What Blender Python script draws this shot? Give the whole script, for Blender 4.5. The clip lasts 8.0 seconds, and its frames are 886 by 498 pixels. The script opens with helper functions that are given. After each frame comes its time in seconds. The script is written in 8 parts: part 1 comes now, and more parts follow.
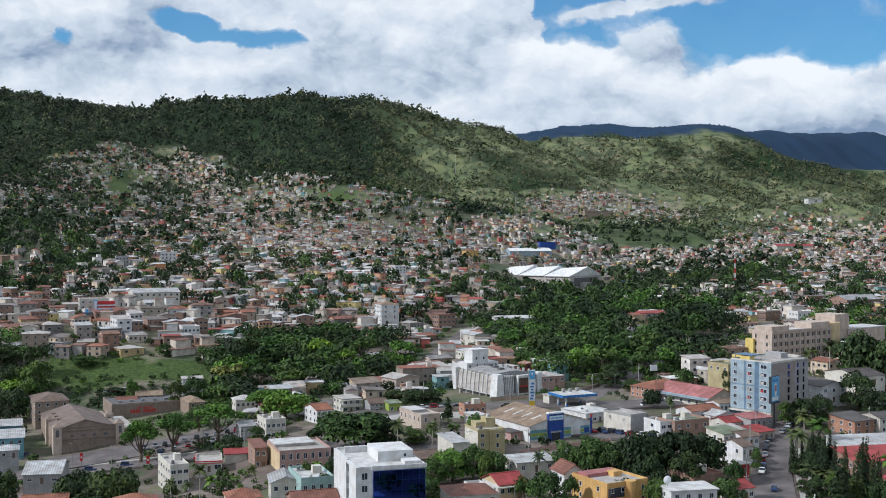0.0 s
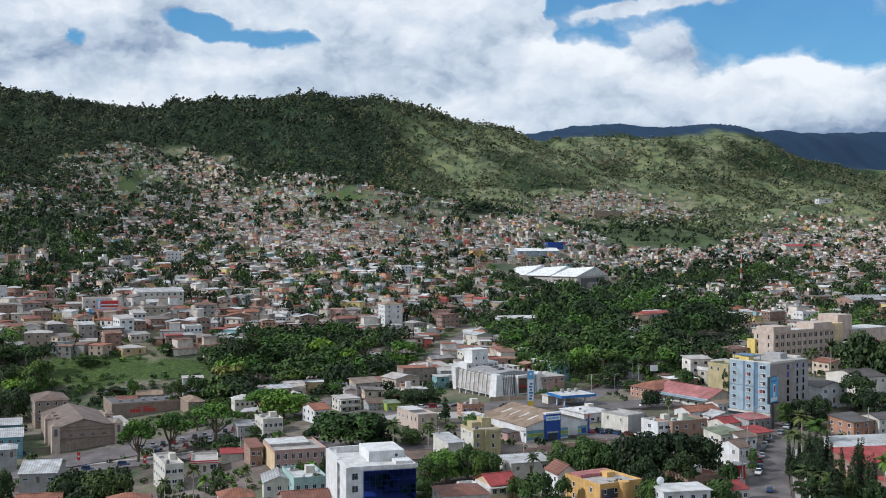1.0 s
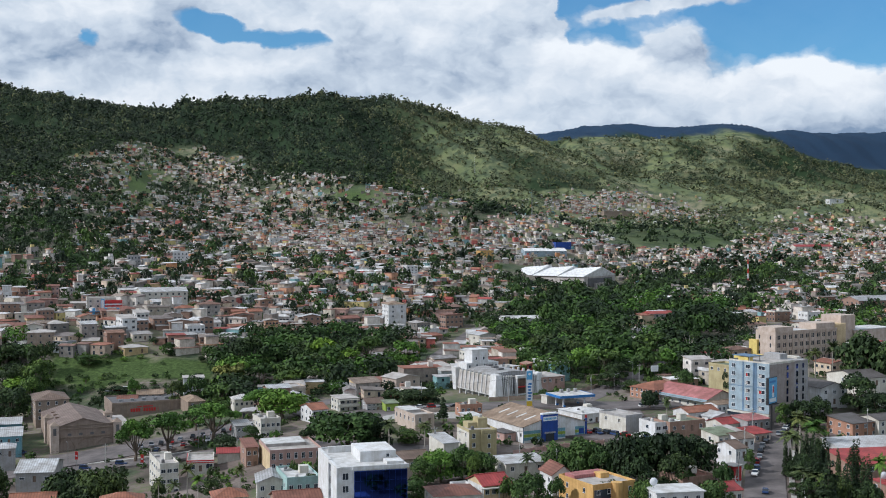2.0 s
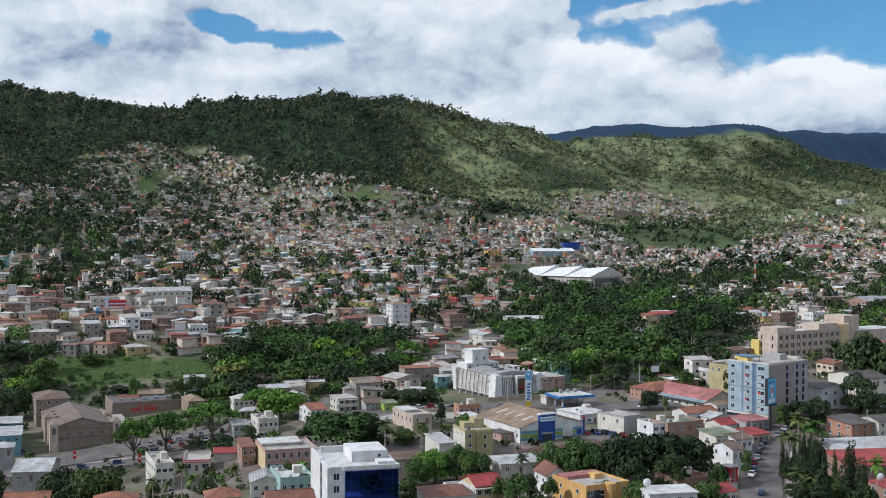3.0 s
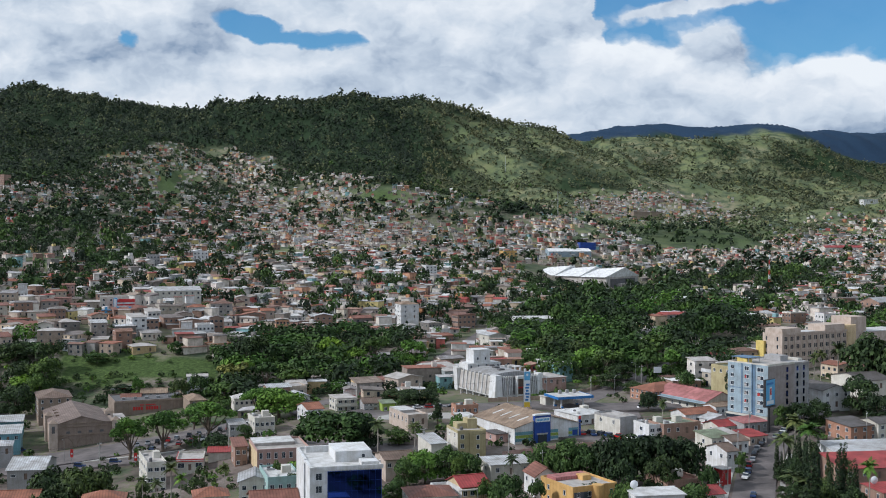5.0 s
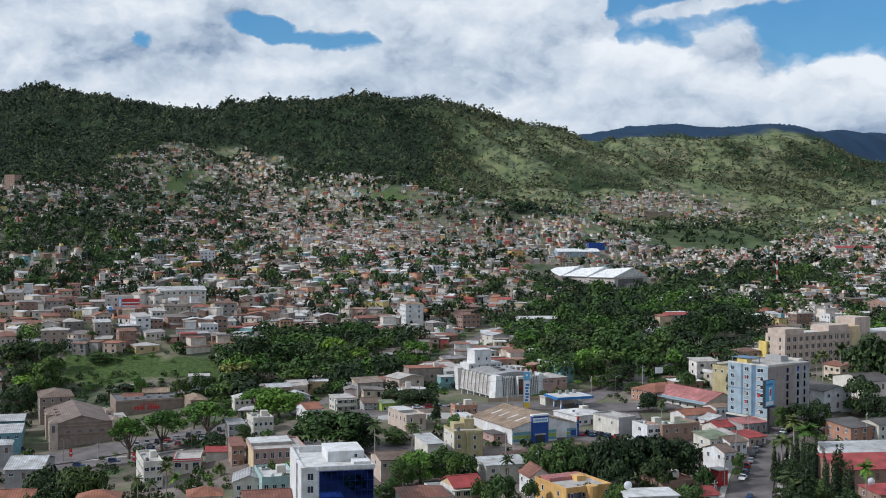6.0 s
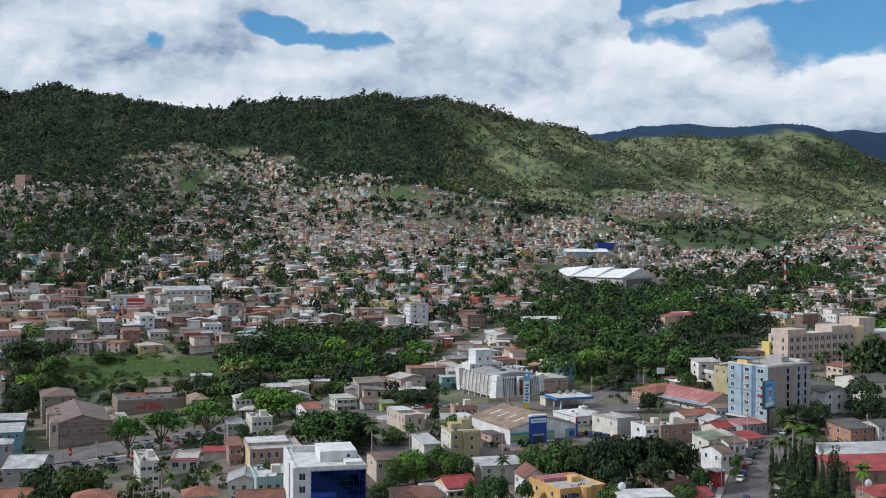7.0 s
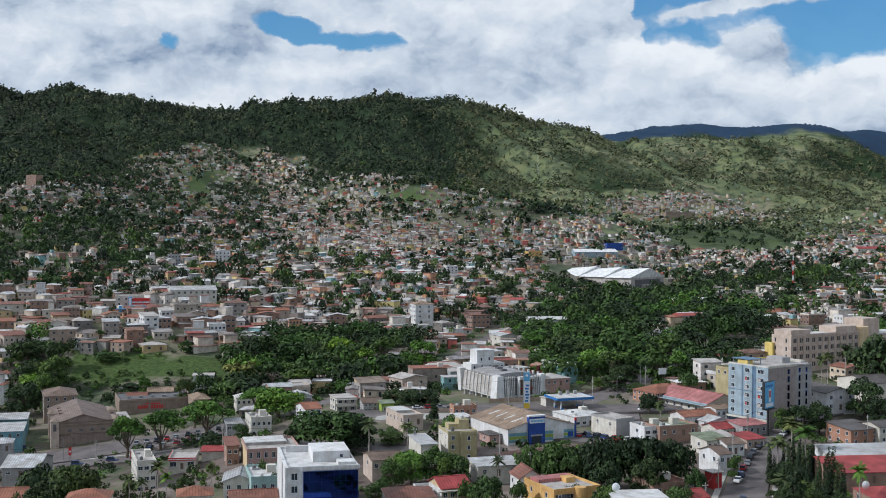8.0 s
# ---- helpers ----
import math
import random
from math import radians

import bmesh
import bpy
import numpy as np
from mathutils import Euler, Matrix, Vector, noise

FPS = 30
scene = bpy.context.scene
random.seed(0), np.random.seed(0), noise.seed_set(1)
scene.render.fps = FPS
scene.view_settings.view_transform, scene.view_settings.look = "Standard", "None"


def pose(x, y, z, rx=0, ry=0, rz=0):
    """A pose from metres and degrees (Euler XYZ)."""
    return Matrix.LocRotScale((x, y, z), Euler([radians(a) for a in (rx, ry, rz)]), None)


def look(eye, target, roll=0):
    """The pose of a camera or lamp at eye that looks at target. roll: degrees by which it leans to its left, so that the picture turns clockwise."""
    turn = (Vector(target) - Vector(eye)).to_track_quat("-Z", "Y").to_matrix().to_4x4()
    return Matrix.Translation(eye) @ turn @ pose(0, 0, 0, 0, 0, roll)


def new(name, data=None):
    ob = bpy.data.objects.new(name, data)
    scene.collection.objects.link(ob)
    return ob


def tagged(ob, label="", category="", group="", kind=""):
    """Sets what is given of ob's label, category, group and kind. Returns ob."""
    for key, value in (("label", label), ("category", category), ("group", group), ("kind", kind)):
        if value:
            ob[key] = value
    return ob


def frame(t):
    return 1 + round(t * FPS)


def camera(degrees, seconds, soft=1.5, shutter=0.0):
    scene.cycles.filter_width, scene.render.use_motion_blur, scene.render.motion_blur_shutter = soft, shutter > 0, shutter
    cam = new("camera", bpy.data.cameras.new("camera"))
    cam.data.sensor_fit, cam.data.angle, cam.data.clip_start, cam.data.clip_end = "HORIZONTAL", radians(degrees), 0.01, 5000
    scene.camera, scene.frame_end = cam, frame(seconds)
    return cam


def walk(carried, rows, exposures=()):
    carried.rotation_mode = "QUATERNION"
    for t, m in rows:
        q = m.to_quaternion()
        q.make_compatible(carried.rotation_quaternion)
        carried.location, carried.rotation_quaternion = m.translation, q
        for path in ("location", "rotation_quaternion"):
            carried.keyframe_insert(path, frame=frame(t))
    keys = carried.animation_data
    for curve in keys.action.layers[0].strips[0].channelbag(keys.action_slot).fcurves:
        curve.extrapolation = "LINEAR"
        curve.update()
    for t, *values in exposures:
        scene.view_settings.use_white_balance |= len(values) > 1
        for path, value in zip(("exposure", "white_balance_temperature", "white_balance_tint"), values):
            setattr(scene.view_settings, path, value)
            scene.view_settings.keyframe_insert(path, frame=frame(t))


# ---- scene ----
# ---- camera: a drone gliding to its right while it turns slowly to its left ----
cam = camera(42.0, 8.0, soft=1.0)
ROWS = [
    (0.0, 0.0, 0.0, 72.0, 88.85, 0.0, 0.0),
    (0.5, 2.62, 0.55, 71.91, 88.853, -0.015, 0.285),
    (1.0, 5.23, 1.11, 71.81, 88.855, -0.031, 0.572),
    (1.5, 7.83, 1.68, 71.72, 88.858, -0.046, 0.861),
    (3.0, 15.56, 3.42, 71.46, 88.868, -0.089, 1.743),
    (3.5, 18.12, 4.02, 71.37, 88.871, -0.103, 2.041),
    (4.0, 20.66, 4.62, 71.29, 88.875, -0.117, 2.342),
    (4.5, 23.2, 5.22, 71.21, 88.879, -0.13, 2.645),
    (6.0, 30.75, 7.09, 70.98, 88.89, -0.169, 3.568),
    (6.5, 33.24, 7.72, 70.9, 88.895, -0.181, 3.88),
    (7.0, 35.73, 8.36, 70.83, 88.899, -0.194, 4.195),
    (7.5, 38.2, 9.01, 70.76, 88.904, -0.205, 4.511),
    (8.0, 40.67, 9.67, 70.69, 88.908, -0.217, 4.83),
]
walk(cam, [(t, pose(*p)) for t, *p in ROWS], exposures=[(0.0, 0.0, 6070, 10.5), (8.0, -0.10, 6070, 10.5)])

# ---- light: broken cloud, a veiled sun from behind the left shoulder ----
SUN_AZ, SUN_EL = -102.0, 35.0        # degrees clockwise from +y, and up


def node(tree, kind, links=(), **values):
    n = tree.nodes.new(kind)
    for k, v in values.items():
        setattr(n, k, v)
    for i, v in links:
        if isinstance(v, bpy.types.NodeSocket):
            tree.links.new(v, n.inputs[i])
        else:
            n.inputs[i].default_value = v
    return n


def maths(tree, op, a, b=0.0, clamp=False):
    return node(tree, "ShaderNodeMath", [(0, a), (1, b)], operation=op, use_clamp=clamp).outputs[0]


def ramp(tree, value, stops, mode="LINEAR"):
    n = node(tree, "ShaderNodeValToRGB", [(0, value)])
    n.color_ramp.interpolation = mode
    while len(n.color_ramp.elements) < len(stops):
        n.color_ramp.elements.new(0.5)
    for e, (p, c) in zip(n.color_ramp.elements, stops):
        e.position = p
        e.color = (*c, 1) if len(c) == 3 else c
    return n.outputs[0]


def mix(tree, f, a, b, mode="MIX"):
    n = node(tree, "ShaderNodeMix", data_type="RGBA", blend_type=mode)
    for i, v in ((0, f), (6, a), (7, b)):
        if isinstance(v, bpy.types.NodeSocket):
            tree.links.new(v, n.inputs[i])
        else:
            n.inputs[i].default_value = (*v, 1) if isinstance(v, tuple) and len(v) == 3 else v
    return n.outputs[2]


def make_world():
    w = bpy.data.worlds.new("sky")
    scene.world = w
    w.use_nodes = True
    t = w.node_tree
    t.nodes.clear()
    sky = node(t, "ShaderNodeTexSky", sky_type="NISHITA", sun_disc=False, sun_elevation=radians(SUN_EL),
               sun_rotation=radians(SUN_AZ), air_density=1.0, dust_density=0.6, ozone_density=2.0)
    co = node(t, "ShaderNodeTexCoord").outputs["Generated"]
    xyz = node(t, "ShaderNodeSeparateXYZ", [(0, co)])
    x, y, z = xyz.outputs
    ya = maths(t, "MAXIMUM", maths(t, "ABSOLUTE", y), 0.25)
    u, v = maths(t, "DIVIDE", x, ya), maths(t, "DIVIDE", z, ya)
    raw = node(t, "ShaderNodeCombineXYZ", [(0, u), (1, maths(t, "MULTIPLY", v, 1.5)), (2, maths(t, "MULTIPLY", y, 0.3))]).outputs[0]
    # the edges of gaps and heaps are torn by turbulence
    for k, s, amp in ((0, 14.0, 0.040), (1, 55.0, 0.016)):
        wn = node(t, "ShaderNodeTexNoise", [("Vector", raw), ("Scale", s), ("Detail", 3.0), ("Roughness", 0.6)])
        sp = node(t, "ShaderNodeSeparateXYZ", [(0, wn.outputs["Color"])])
        u = maths(t, "ADD", u, maths(t, "MULTIPLY", maths(t, "SUBTRACT", sp.outputs[0], 0.5), amp))
        v = maths(t, "ADD", v, maths(t, "MULTIPLY", maths(t, "SUBTRACT", sp.outputs[1], 0.5), amp * 0.6))

    def lump(cu, cv, ru, rv, turn=0.0):
        """A soft round field, 1 at its middle."""
        du, dv = maths(t, "SUBTRACT", u, cu), maths(t, "SUBTRACT", v, cv)
        c, s = math.cos(radians(turn)), math.sin(radians(turn))
        a = maths(t, "DIVIDE", maths(t, "ADD", maths(t, "MULTIPLY", du, c), maths(t, "MULTIPLY", dv, s)), ru)
        b = maths(t, "DIVIDE", maths(t, "SUBTRACT", maths(t, "MULTIPLY", dv, c), maths(t, "MULTIPLY", du, s)), rv)
        r2 = maths(t, "ADD", maths(t, "MULTIPLY", a, a), maths(t, "MULTIPLY", b, b))
        return maths(t, "POWER", 2.718, maths(t, "MULTIPLY", r2, -1.0))

    def profile(stops):
        """Height of a cloud edge over the bearing, from rows (bearing, rise)."""
        f = maths(t, "ADD", u, 0.5)
        return maths(t, "DIVIDE", ramp(t, f, [(a + 0.5, (h * 4,) * 3) for a, h in stops]), 4.0)

    def puffs(shift):
        """Heaped cloud: rounded billows at several sizes over broad banks."""
        q = node(t, "ShaderNodeCombineXYZ", [(0, u), (1, maths(t, "MULTIPLY", v, 1.5)), (2, maths(t, "MULTIPLY", y, 0.3))]).outputs[0]
        p = node(t, "ShaderNodeVectorMath", [(0, q), (1, shift)], operation="ADD").outputs[0]
        n1 = node(t, "ShaderNodeTexNoise", [("Vector", p), ("Scale", 6.0), ("Detail", 7.0), ("Roughness", 0.56)])
        n2 = node(t, "ShaderNodeTexVoronoi", [("Vector", p), ("Scale", 13.0), ("Detail", 3.0), ("Roughness", 0.6), ("Lacunarity", 2.3)], feature="F1", normalize=True)
        return maths(t, "ADD", maths(t, "MULTIPLY", n1.outputs[0], 0.95), maths(t, "MULTIPLY", n2.outputs[0], -0.75))

    def total(rows):
        out = None
        for h in rows:
            g = maths(t, "MULTIPLY", lump(*h[:5]), h[5])
            out = g if out is None else maths(t, "ADD", out, g)
        return out

    here, lit = puffs((0, 0, 0)), puffs((-0.010, 0.022, 0.0))
    top = profile([(-0.5, 0.25), (0.066, 0.25), (0.081, 0.178), (0.089, 0.153), (0.106, 0.148), (0.123, 0.147), (0.135, 0.138), (0.15, 0.136), (0.165, 0.123), (0.179, 0.115), (0.204, 0.122),
                   (0.223, 0.132), (0.248, 0.135), (0.272, 0.142), (0.294, 0.148), (0.321, 0.144), (0.336, 0.136), (0.356, 0.132), (0.384, 0.147), (0.5, 0.15)])
    inside = maths(t, "MULTIPLY", maths(t, "SUBTRACT", top, v), 34.0)
    inside = maths(t, "MAXIMUM", inside, maths(t, "MULTIPLY", maths(t, "SUBTRACT", v, 0.222), 30.0))      # cloud again higher up
    inside = maths(t, "MINIMUM", maths(t, "MAXIMUM", inside, -0.8), 0.8)
    holes = total(((-0.222, 0.177, 0.04, 0.011, -12, 1.6), (-0.19, 0.166, 0.045, 0.008, -14, 1.3), (-0.135, 0.161, 0.030, 0.011, -10, 1.5), (-0.328, 0.164, 0.013, 0.012, 30, 1.5)))
    heaps = total(((0.184, 0.152, 0.036, 0.024, 10, 1.2), (0.14, 0.184, 0.055, 0.0055, 9, 0.95), (0.20, 0.194, 0.07, 0.006, 5, 0.95), (0.37, 0.182, 0.035, 0.018, 0, 0.62), (-0.185, 0.181, 0.022, 0.004, 0, 0.5)))
    cover = maths(t, "ADD", maths(t, "SUBTRACT", maths(t, "ADD", inside, maths(t, "MULTIPLY", maths(t, "SUBTRACT", here, 0.12), 2.0)), holes), heaps)
    mask = ramp(t, maths(t, "ADD", cover, 0.4), [(0.10, (0.04, 0.04, 0.04)), (0.34, (0.30, 0.30, 0.30)), (0.62, (1, 1, 1))])
    # thick cloud is greyer towards its underside and whiter on the heads that face the sun
    rim = profile([(-0.5, 0.25), (0.01, 0.25), (0.022, 0.138), (0.05, 0.154), (0.085, 0.153), (0.106, 0.148), (0.135, 0.138), (0.165, 0.123), (0.204, 0.122), (0.248, 0.135), (0.294, 0.148), (0.336, 0.136), (0.384, 0.147), (0.5, 0.15)])
    vb = maths(t, "SUBTRACT", v, maths(t, "MULTIPLY", maths(t, "SUBTRACT", here, 0.12), 0.05))
    depth = maths(t, "DIVIDE", maths(t, "SUBTRACT", rim, vb), 0.034)
    head = maths(t, "POWER", 2.718, maths(t, "MULTIPLY", maths(t, "MULTIPLY", depth, depth), -1.0))
    head = maths(t, "MULTIPLY", head, maths(t, "MULTIPLY", maths(t, "ADD", depth, 0.30), 2.6, True))
    head = maths(t, "MULTIPLY", head, maths(t, "MULTIPLY", maths(t, "SUBTRACT", u, 0.02), 22.0, True))
    broad = node(t, "ShaderNodeTexNoise", [("Vector", raw), ("Scale", 11.0), ("Detail", 5.0), ("Roughness", 0.55)]).outputs[0]
    rel = maths(t, "ADD", maths(t, "MULTIPLY", maths(t, "SUBTRACT", here, lit), 1.7), 0.44)
    rel = maths(t, "ADD", rel, maths(t, "MULTIPLY", maths(t, "SUBTRACT", broad, 0.5), 0.8))
    rel = maths(t, "ADD", rel, maths(t, "MULTIPLY", head, 0.36))
    pale = total(((0.0, 0.19, 0.07, 0.025, 10, 0.30), (-0.22, 0.145, 0.05, 0.016, 0, 0.22), (-0.14, 0.135, 0.05, 0.012, 0, 0.2), (0.02, 0.10, 0.12, 0.02, 0, 0.16), (-0.3, 0.105, 0.14, 0.014, 0, 0.2), (0.29, 0.125, 0.05, 0.02, 0, 0.2)))
    grey = total(((0.36, 0.074, 0.25, 0.014, 2, 0.55), (0.14, 0.080, 0.06, 0.007, 0, 0.25), (-0.34, 0.147, 0.08, 0.014, 6, 0.13), (-0.26, 0.155, 0.03, 0.02, 0, 0.10), (0.045, 0.165, 0.035, 0.02, 20, 0.22), (0.268, 0.126, 0.026, 0.008, -8, 0.42),
                  (0.19, 0.15, 0.03, 0.012, 10, 0.30), (0.15, 0.115, 0.03, 0.007, -20, 0.26), (0.38, 0.128, 0.03, 0.012, 0, 0.3), (-0.10, 0.172, 0.04, 0.012, -20, 0.14)))
    rel = maths(t, "SUBTRACT", maths(t, "ADD", rel, pale), grey)
    shade = ramp(t, rel, [(0.0, (2.6, 3.5, 4.8)), (0.2, (4.8, 5.6, 6.6)), (0.45, (6.7, 7.4, 8.1)), (0.8, (8.9, 9.2, 9.4)), (1.0, (9.7, 9.9, 9.9))])
    blue = mix(t, 1.0, sky.outputs[0], (0.5, 0.95, 1.22), "MULTIPLY")
    col = mix(t, mask, blue, shade)
    bg = node(t, "ShaderNodeBackground", [(0, col), (1, 0.094)])
    node(t, "ShaderNodeOutputWorld", [(0, bg.outputs[0])])


make_world()
sun = new("sun", bpy.data.lights.new("sun", "SUN"))
sun.data.energy, sun.data.angle, sun.data.color = 3.5, radians(3.0), (1.0, 0.965, 0.92)
sun.matrix_world = look((0, 0, 0), (-math.sin(radians(SUN_AZ)) * math.cos(radians(SUN_EL)), -math.cos(radians(SUN_AZ)) * math.cos(radians(SUN_EL)), -math.sin(radians(SUN_EL))))

# ---- materials ----
MATS = {}


def material(name, rough=0.8, metal=0.0):
    m = bpy.data.materials.new(name)
    m.use_nodes = True
    t = m.node_tree
    b = t.nodes["Principled BSDF"]
    b.inputs["Roughness"].default_value, b.inputs["Metallic"].default_value = rough, metal
    MATS[name] = m
    return m, t, b


def coords(t, scale=1.0):
    geo = node(t, "ShaderNodeNewGeometry").outputs["Position"]
    return node(t, "ShaderNodeVectorMath", [(0, geo), (1, (scale, scale, scale))], operation="MULTIPLY").outputs[0]


def noise_of(t, scale, detail=5.0, rough=0.6):
    return node(t, "ShaderNodeTexNoise", [("Vector", coords(t)), ("Scale", scale), ("Detail", detail), ("Roughness", rough)]).outputs[0]


def bump(t, b, height, strength=0.4, distance=0.05):
    n = node(t, "ShaderNodeBump", [("Height", height), ("Strength", strength), ("Distance", distance)])
    t.links.new(n.outputs[0], b.inputs["Normal"])


def weathered(name, stops, rough=0.85, island=False, dirt=0.35, grain=1.2, streak=True, metal=0.0, rib_stripes=0.0):
    """A painted or plastered surface: its colour by object or by island, with grain, stains and rain streaks."""
    m, t, b = material(name, rough, metal)
    rnd = node(t, "ShaderNodeNewGeometry").outputs["Random Per Island"] if island else node(t, "ShaderNodeObjectInfo").outputs["Random"]
    col = ramp(t, rnd, stops, "CONSTANT") if len(stops) > 1 else None
    if col is None:
        rgb = node(t, "ShaderNodeRGB")
        rgb.outputs[0].default_value = (*stops[0][1], 1)
        col = rgb.outputs[0]
    stain = ramp(t, noise_of(t, 0.35, 6.0, 0.65), [(0.38, (1 - dirt, (1 - dirt) * 0.97, (1 - dirt) * 0.92)), (0.62, (1, 1, 1))])
    col = mix(t, 1.0, col, stain, "MULTIPLY")
    if streak:
        p = node(t, "ShaderNodeVectorMath", [(0, node(t, "ShaderNodeNewGeometry").outputs["Position"]), (1, (1.6, 1.6, 0.12))], operation="MULTIPLY").outputs[0]
        s = node(t, "ShaderNodeTexNoise", [("Vector", p), ("Scale", 1.0), ("Detail", 4.0)]).outputs[0]
        col = mix(t, 1.0, col, ramp(t, s, [(0.40, (0.9, 0.89, 0.87)), (0.6, (1, 1, 1))]), "MULTIPLY")
    g = noise_of(t, grain * 4, 4.0)
    col = mix(t, 1.0, col, ramp(t, g, [(0.3, (0.9, 0.9, 0.9)), (0.7, (1.04, 1.04, 1.04))]), "MULTIPLY")
    if rib_stripes:
        # shade between roof ribs is put into the colour as stripes, without relief
        wv = node(t, "ShaderNodeTexWave", [("Vector", node(t, "ShaderNodeTexCoord").outputs["Object"]), ("Scale", rib_stripes), ("Distortion", 0.4), ("Detail", 2.0)], bands_direction="X")
        col = mix(t, 1.0, col, ramp(t, wv.outputs[0], [(0.1, (0.74, 0.73, 0.72)), (0.5, (1, 1, 1))]), "MULTIPLY")
        big = noise_of(t, 0.12, 5.0, 0.7)
        col = mix(t, 1.0, col, ramp(t, big, [(0.38, (0.72, 0.68, 0.64)), (0.6, (1.08, 1.08, 1.08))]), "MULTIPLY")
    t.links.new(col, b.inputs["Base Color"])
    bump(t, b, g, 0.25, 0.03)
    return m


def even(values):
    return [(i / len(values), c) for i, c in enumerate(values)]


WALLS = [(0.76, 0.76, 0.76), (0.73, 0.70, 0.66), (0.74, 0.73, 0.72), (0.66, 0.57, 0.47), (0.70, 0.70, 0.71), (0.52, 0.46, 0.40), (0.30, 0.19, 0.15), (0.72, 0.71, 0.70), (0.40, 0.33, 0.28), (0.24, 0.16, 0.13), (0.60, 0.47, 0.27),
         (0.38, 0.37, 0.37), (0.62, 0.36, 0.24), (0.30, 0.27, 0.25), (0.66, 0.63, 0.58), (0.22, 0.215, 0.21), (0.70, 0.69, 0.66), (0.34, 0.40, 0.43), (0.50, 0.46, 0.44), (0.50, 0.34, 0.31), (0.33, 0.31, 0.30), (0.46, 0.43, 0.38)]
WALLS = [(r * 1.03, g * 0.985, b * 0.95) for r, g, b in WALLS]
ROOFS = [(0.62, 0.62, 0.63), (0.50, 0.49, 0.50), (0.40, 0.39, 0.39), (0.24, 0.14, 0.11), (0.32, 0.31, 0.32), (0.60, 0.60, 0.61), (0.30, 0.12, 0.08), (0.18, 0.155, 0.14), (0.36, 0.31, 0.28),
         (0.25, 0.23, 0.22), (0.48, 0.45, 0.43), (0.36, 0.15, 0.10), (0.21, 0.18, 0.17), (0.34, 0.20, 0.15), (0.68, 0.68, 0.68), (0.30, 0.24, 0.20), (0.36, 0.08, 0.07)]
# more pale paint on far houses, which also stands in for sunlight there
weathered("house_wall", even(WALLS + [(0.78, 0.77, 0.74), (0.76, 0.70, 0.60), (0.72, 0.66, 0.56), (0.78, 0.78, 0.77), (0.70, 0.56, 0.42), (0.74, 0.72, 0.68), (0.60, 0.30, 0.15), (0.66, 0.55, 0.24), (0.24, 0.44, 0.47), (0.50, 0.14, 0.12)]), island=True)
weathered("house_roof", even(ROOFS), island=True, streak=False, dirt=0.4)
weathered("near_wall", even(WALLS))
weathered("near_roof", even(ROOFS), streak=False, dirt=0.4, rib_stripes=0.38)
for nm, c in dict(white=(0.69, 0.70, 0.72), offwhite=(0.62, 0.60, 0.55), cream=(0.66, 0.52, 0.33), ochre=(0.62, 0.38, 0.14), beige=(0.53, 0.44, 0.385), tan=(0.30, 0.235, 0.19),
                  stone_brown=(0.29, 0.23, 0.195), pink=(0.47, 0.31, 0.28), terracotta_wall=(0.42, 0.23, 0.16), pale_blue=(0.31, 0.40, 0.47), mid_blue=(0.13, 0.22, 0.34),
                  grey=(0.36, 0.36, 0.37), dark_grey=(0.13, 0.13, 0.14), brownish_grey=(0.33, 0.29, 0.28), brick=(0.33, 0.215, 0.17), turquoise=(0.34, 0.50, 0.49),
                  olive=(0.44, 0.38, 0.22), yellow=(0.70, 0.55, 0.18), strong_blue=(0.02, 0.07, 0.33), lime=(0.30, 0.42, 0.08), teal=(0.16, 0.34, 0.42), red=(0.45, 0.03, 0.03)).items():
    weathered(nm, [(0, c)], dirt=0.22)
for nm, c in dict(flat_white=(0.60, 0.60, 0.60), flat_grey=(0.46, 0.43, 0.41), umber_sheet=(0.22, 0.165, 0.145), bright_sheet=(0.80, 0.81, 0.82), brown_sheet=(0.34, 0.25, 0.18), dark_brown_sheet=(0.20, 0.14, 0.11), red_sheet=(0.40, 0.06, 0.06), rose_sheet=(0.48, 0.19, 0.19),
                  clay_tile=(0.35, 0.14, 0.085), old_tile=(0.26, 0.11, 0.08), green_sheet=(0.22, 0.27, 0.18), grey_sheet=(0.40, 0.41, 0.43), white_sheet=(0.56, 0.58, 0.61), dark_sheet=(0.12, 0.11, 0.11)).items():
    weathered(nm, [(0, c)], dirt=0.35, streak=False, rough=0.7, rib_stripes=0.0 if nm.startswith(("flat", "bright")) else 0.38)


def plain(name, colour, rough=0.5, metal=0.0, grain=3.0, vary=0.12):
    m, t, b = material(name, rough, metal)
    rgb = node(t, "ShaderNodeRGB")
    rgb.outputs[0].default_value = (*colour, 1)
    n = noise_of(t, grain, 4.0)
    col = mix(t, 1.0, rgb.outputs[0], ramp(t, n, [(0.3, (1 - vary,) * 3), (0.7, (1 + vary * 0.3,) * 3)]), "MULTIPLY")
    t.links.new(col, b.inputs["Base Color"])
    return m


plain("glass", (0.03, 0.04, 0.055), 0.12)
plain("blue_glass", (0.022, 0.05, 0.24), 0.04, 1.0, 0.5, 0.05)
plain("metal_grey", (0.35, 0.36, 0.37), 0.4, 0.7)
plain("black_steel", (0.02, 0.02, 0.022), 0.5)
plain("tyre", (0.02, 0.02, 0.02), 0.8)
plain("concrete", (0.36, 0.35, 0.33), 0.9, 0, 1.0, 0.25)
plain("concrete_pole", (0.38, 0.37, 0.35), 0.9)
plain("bark", (0.13, 0.10, 0.075), 0.95, 0, 4.0, 0.4)
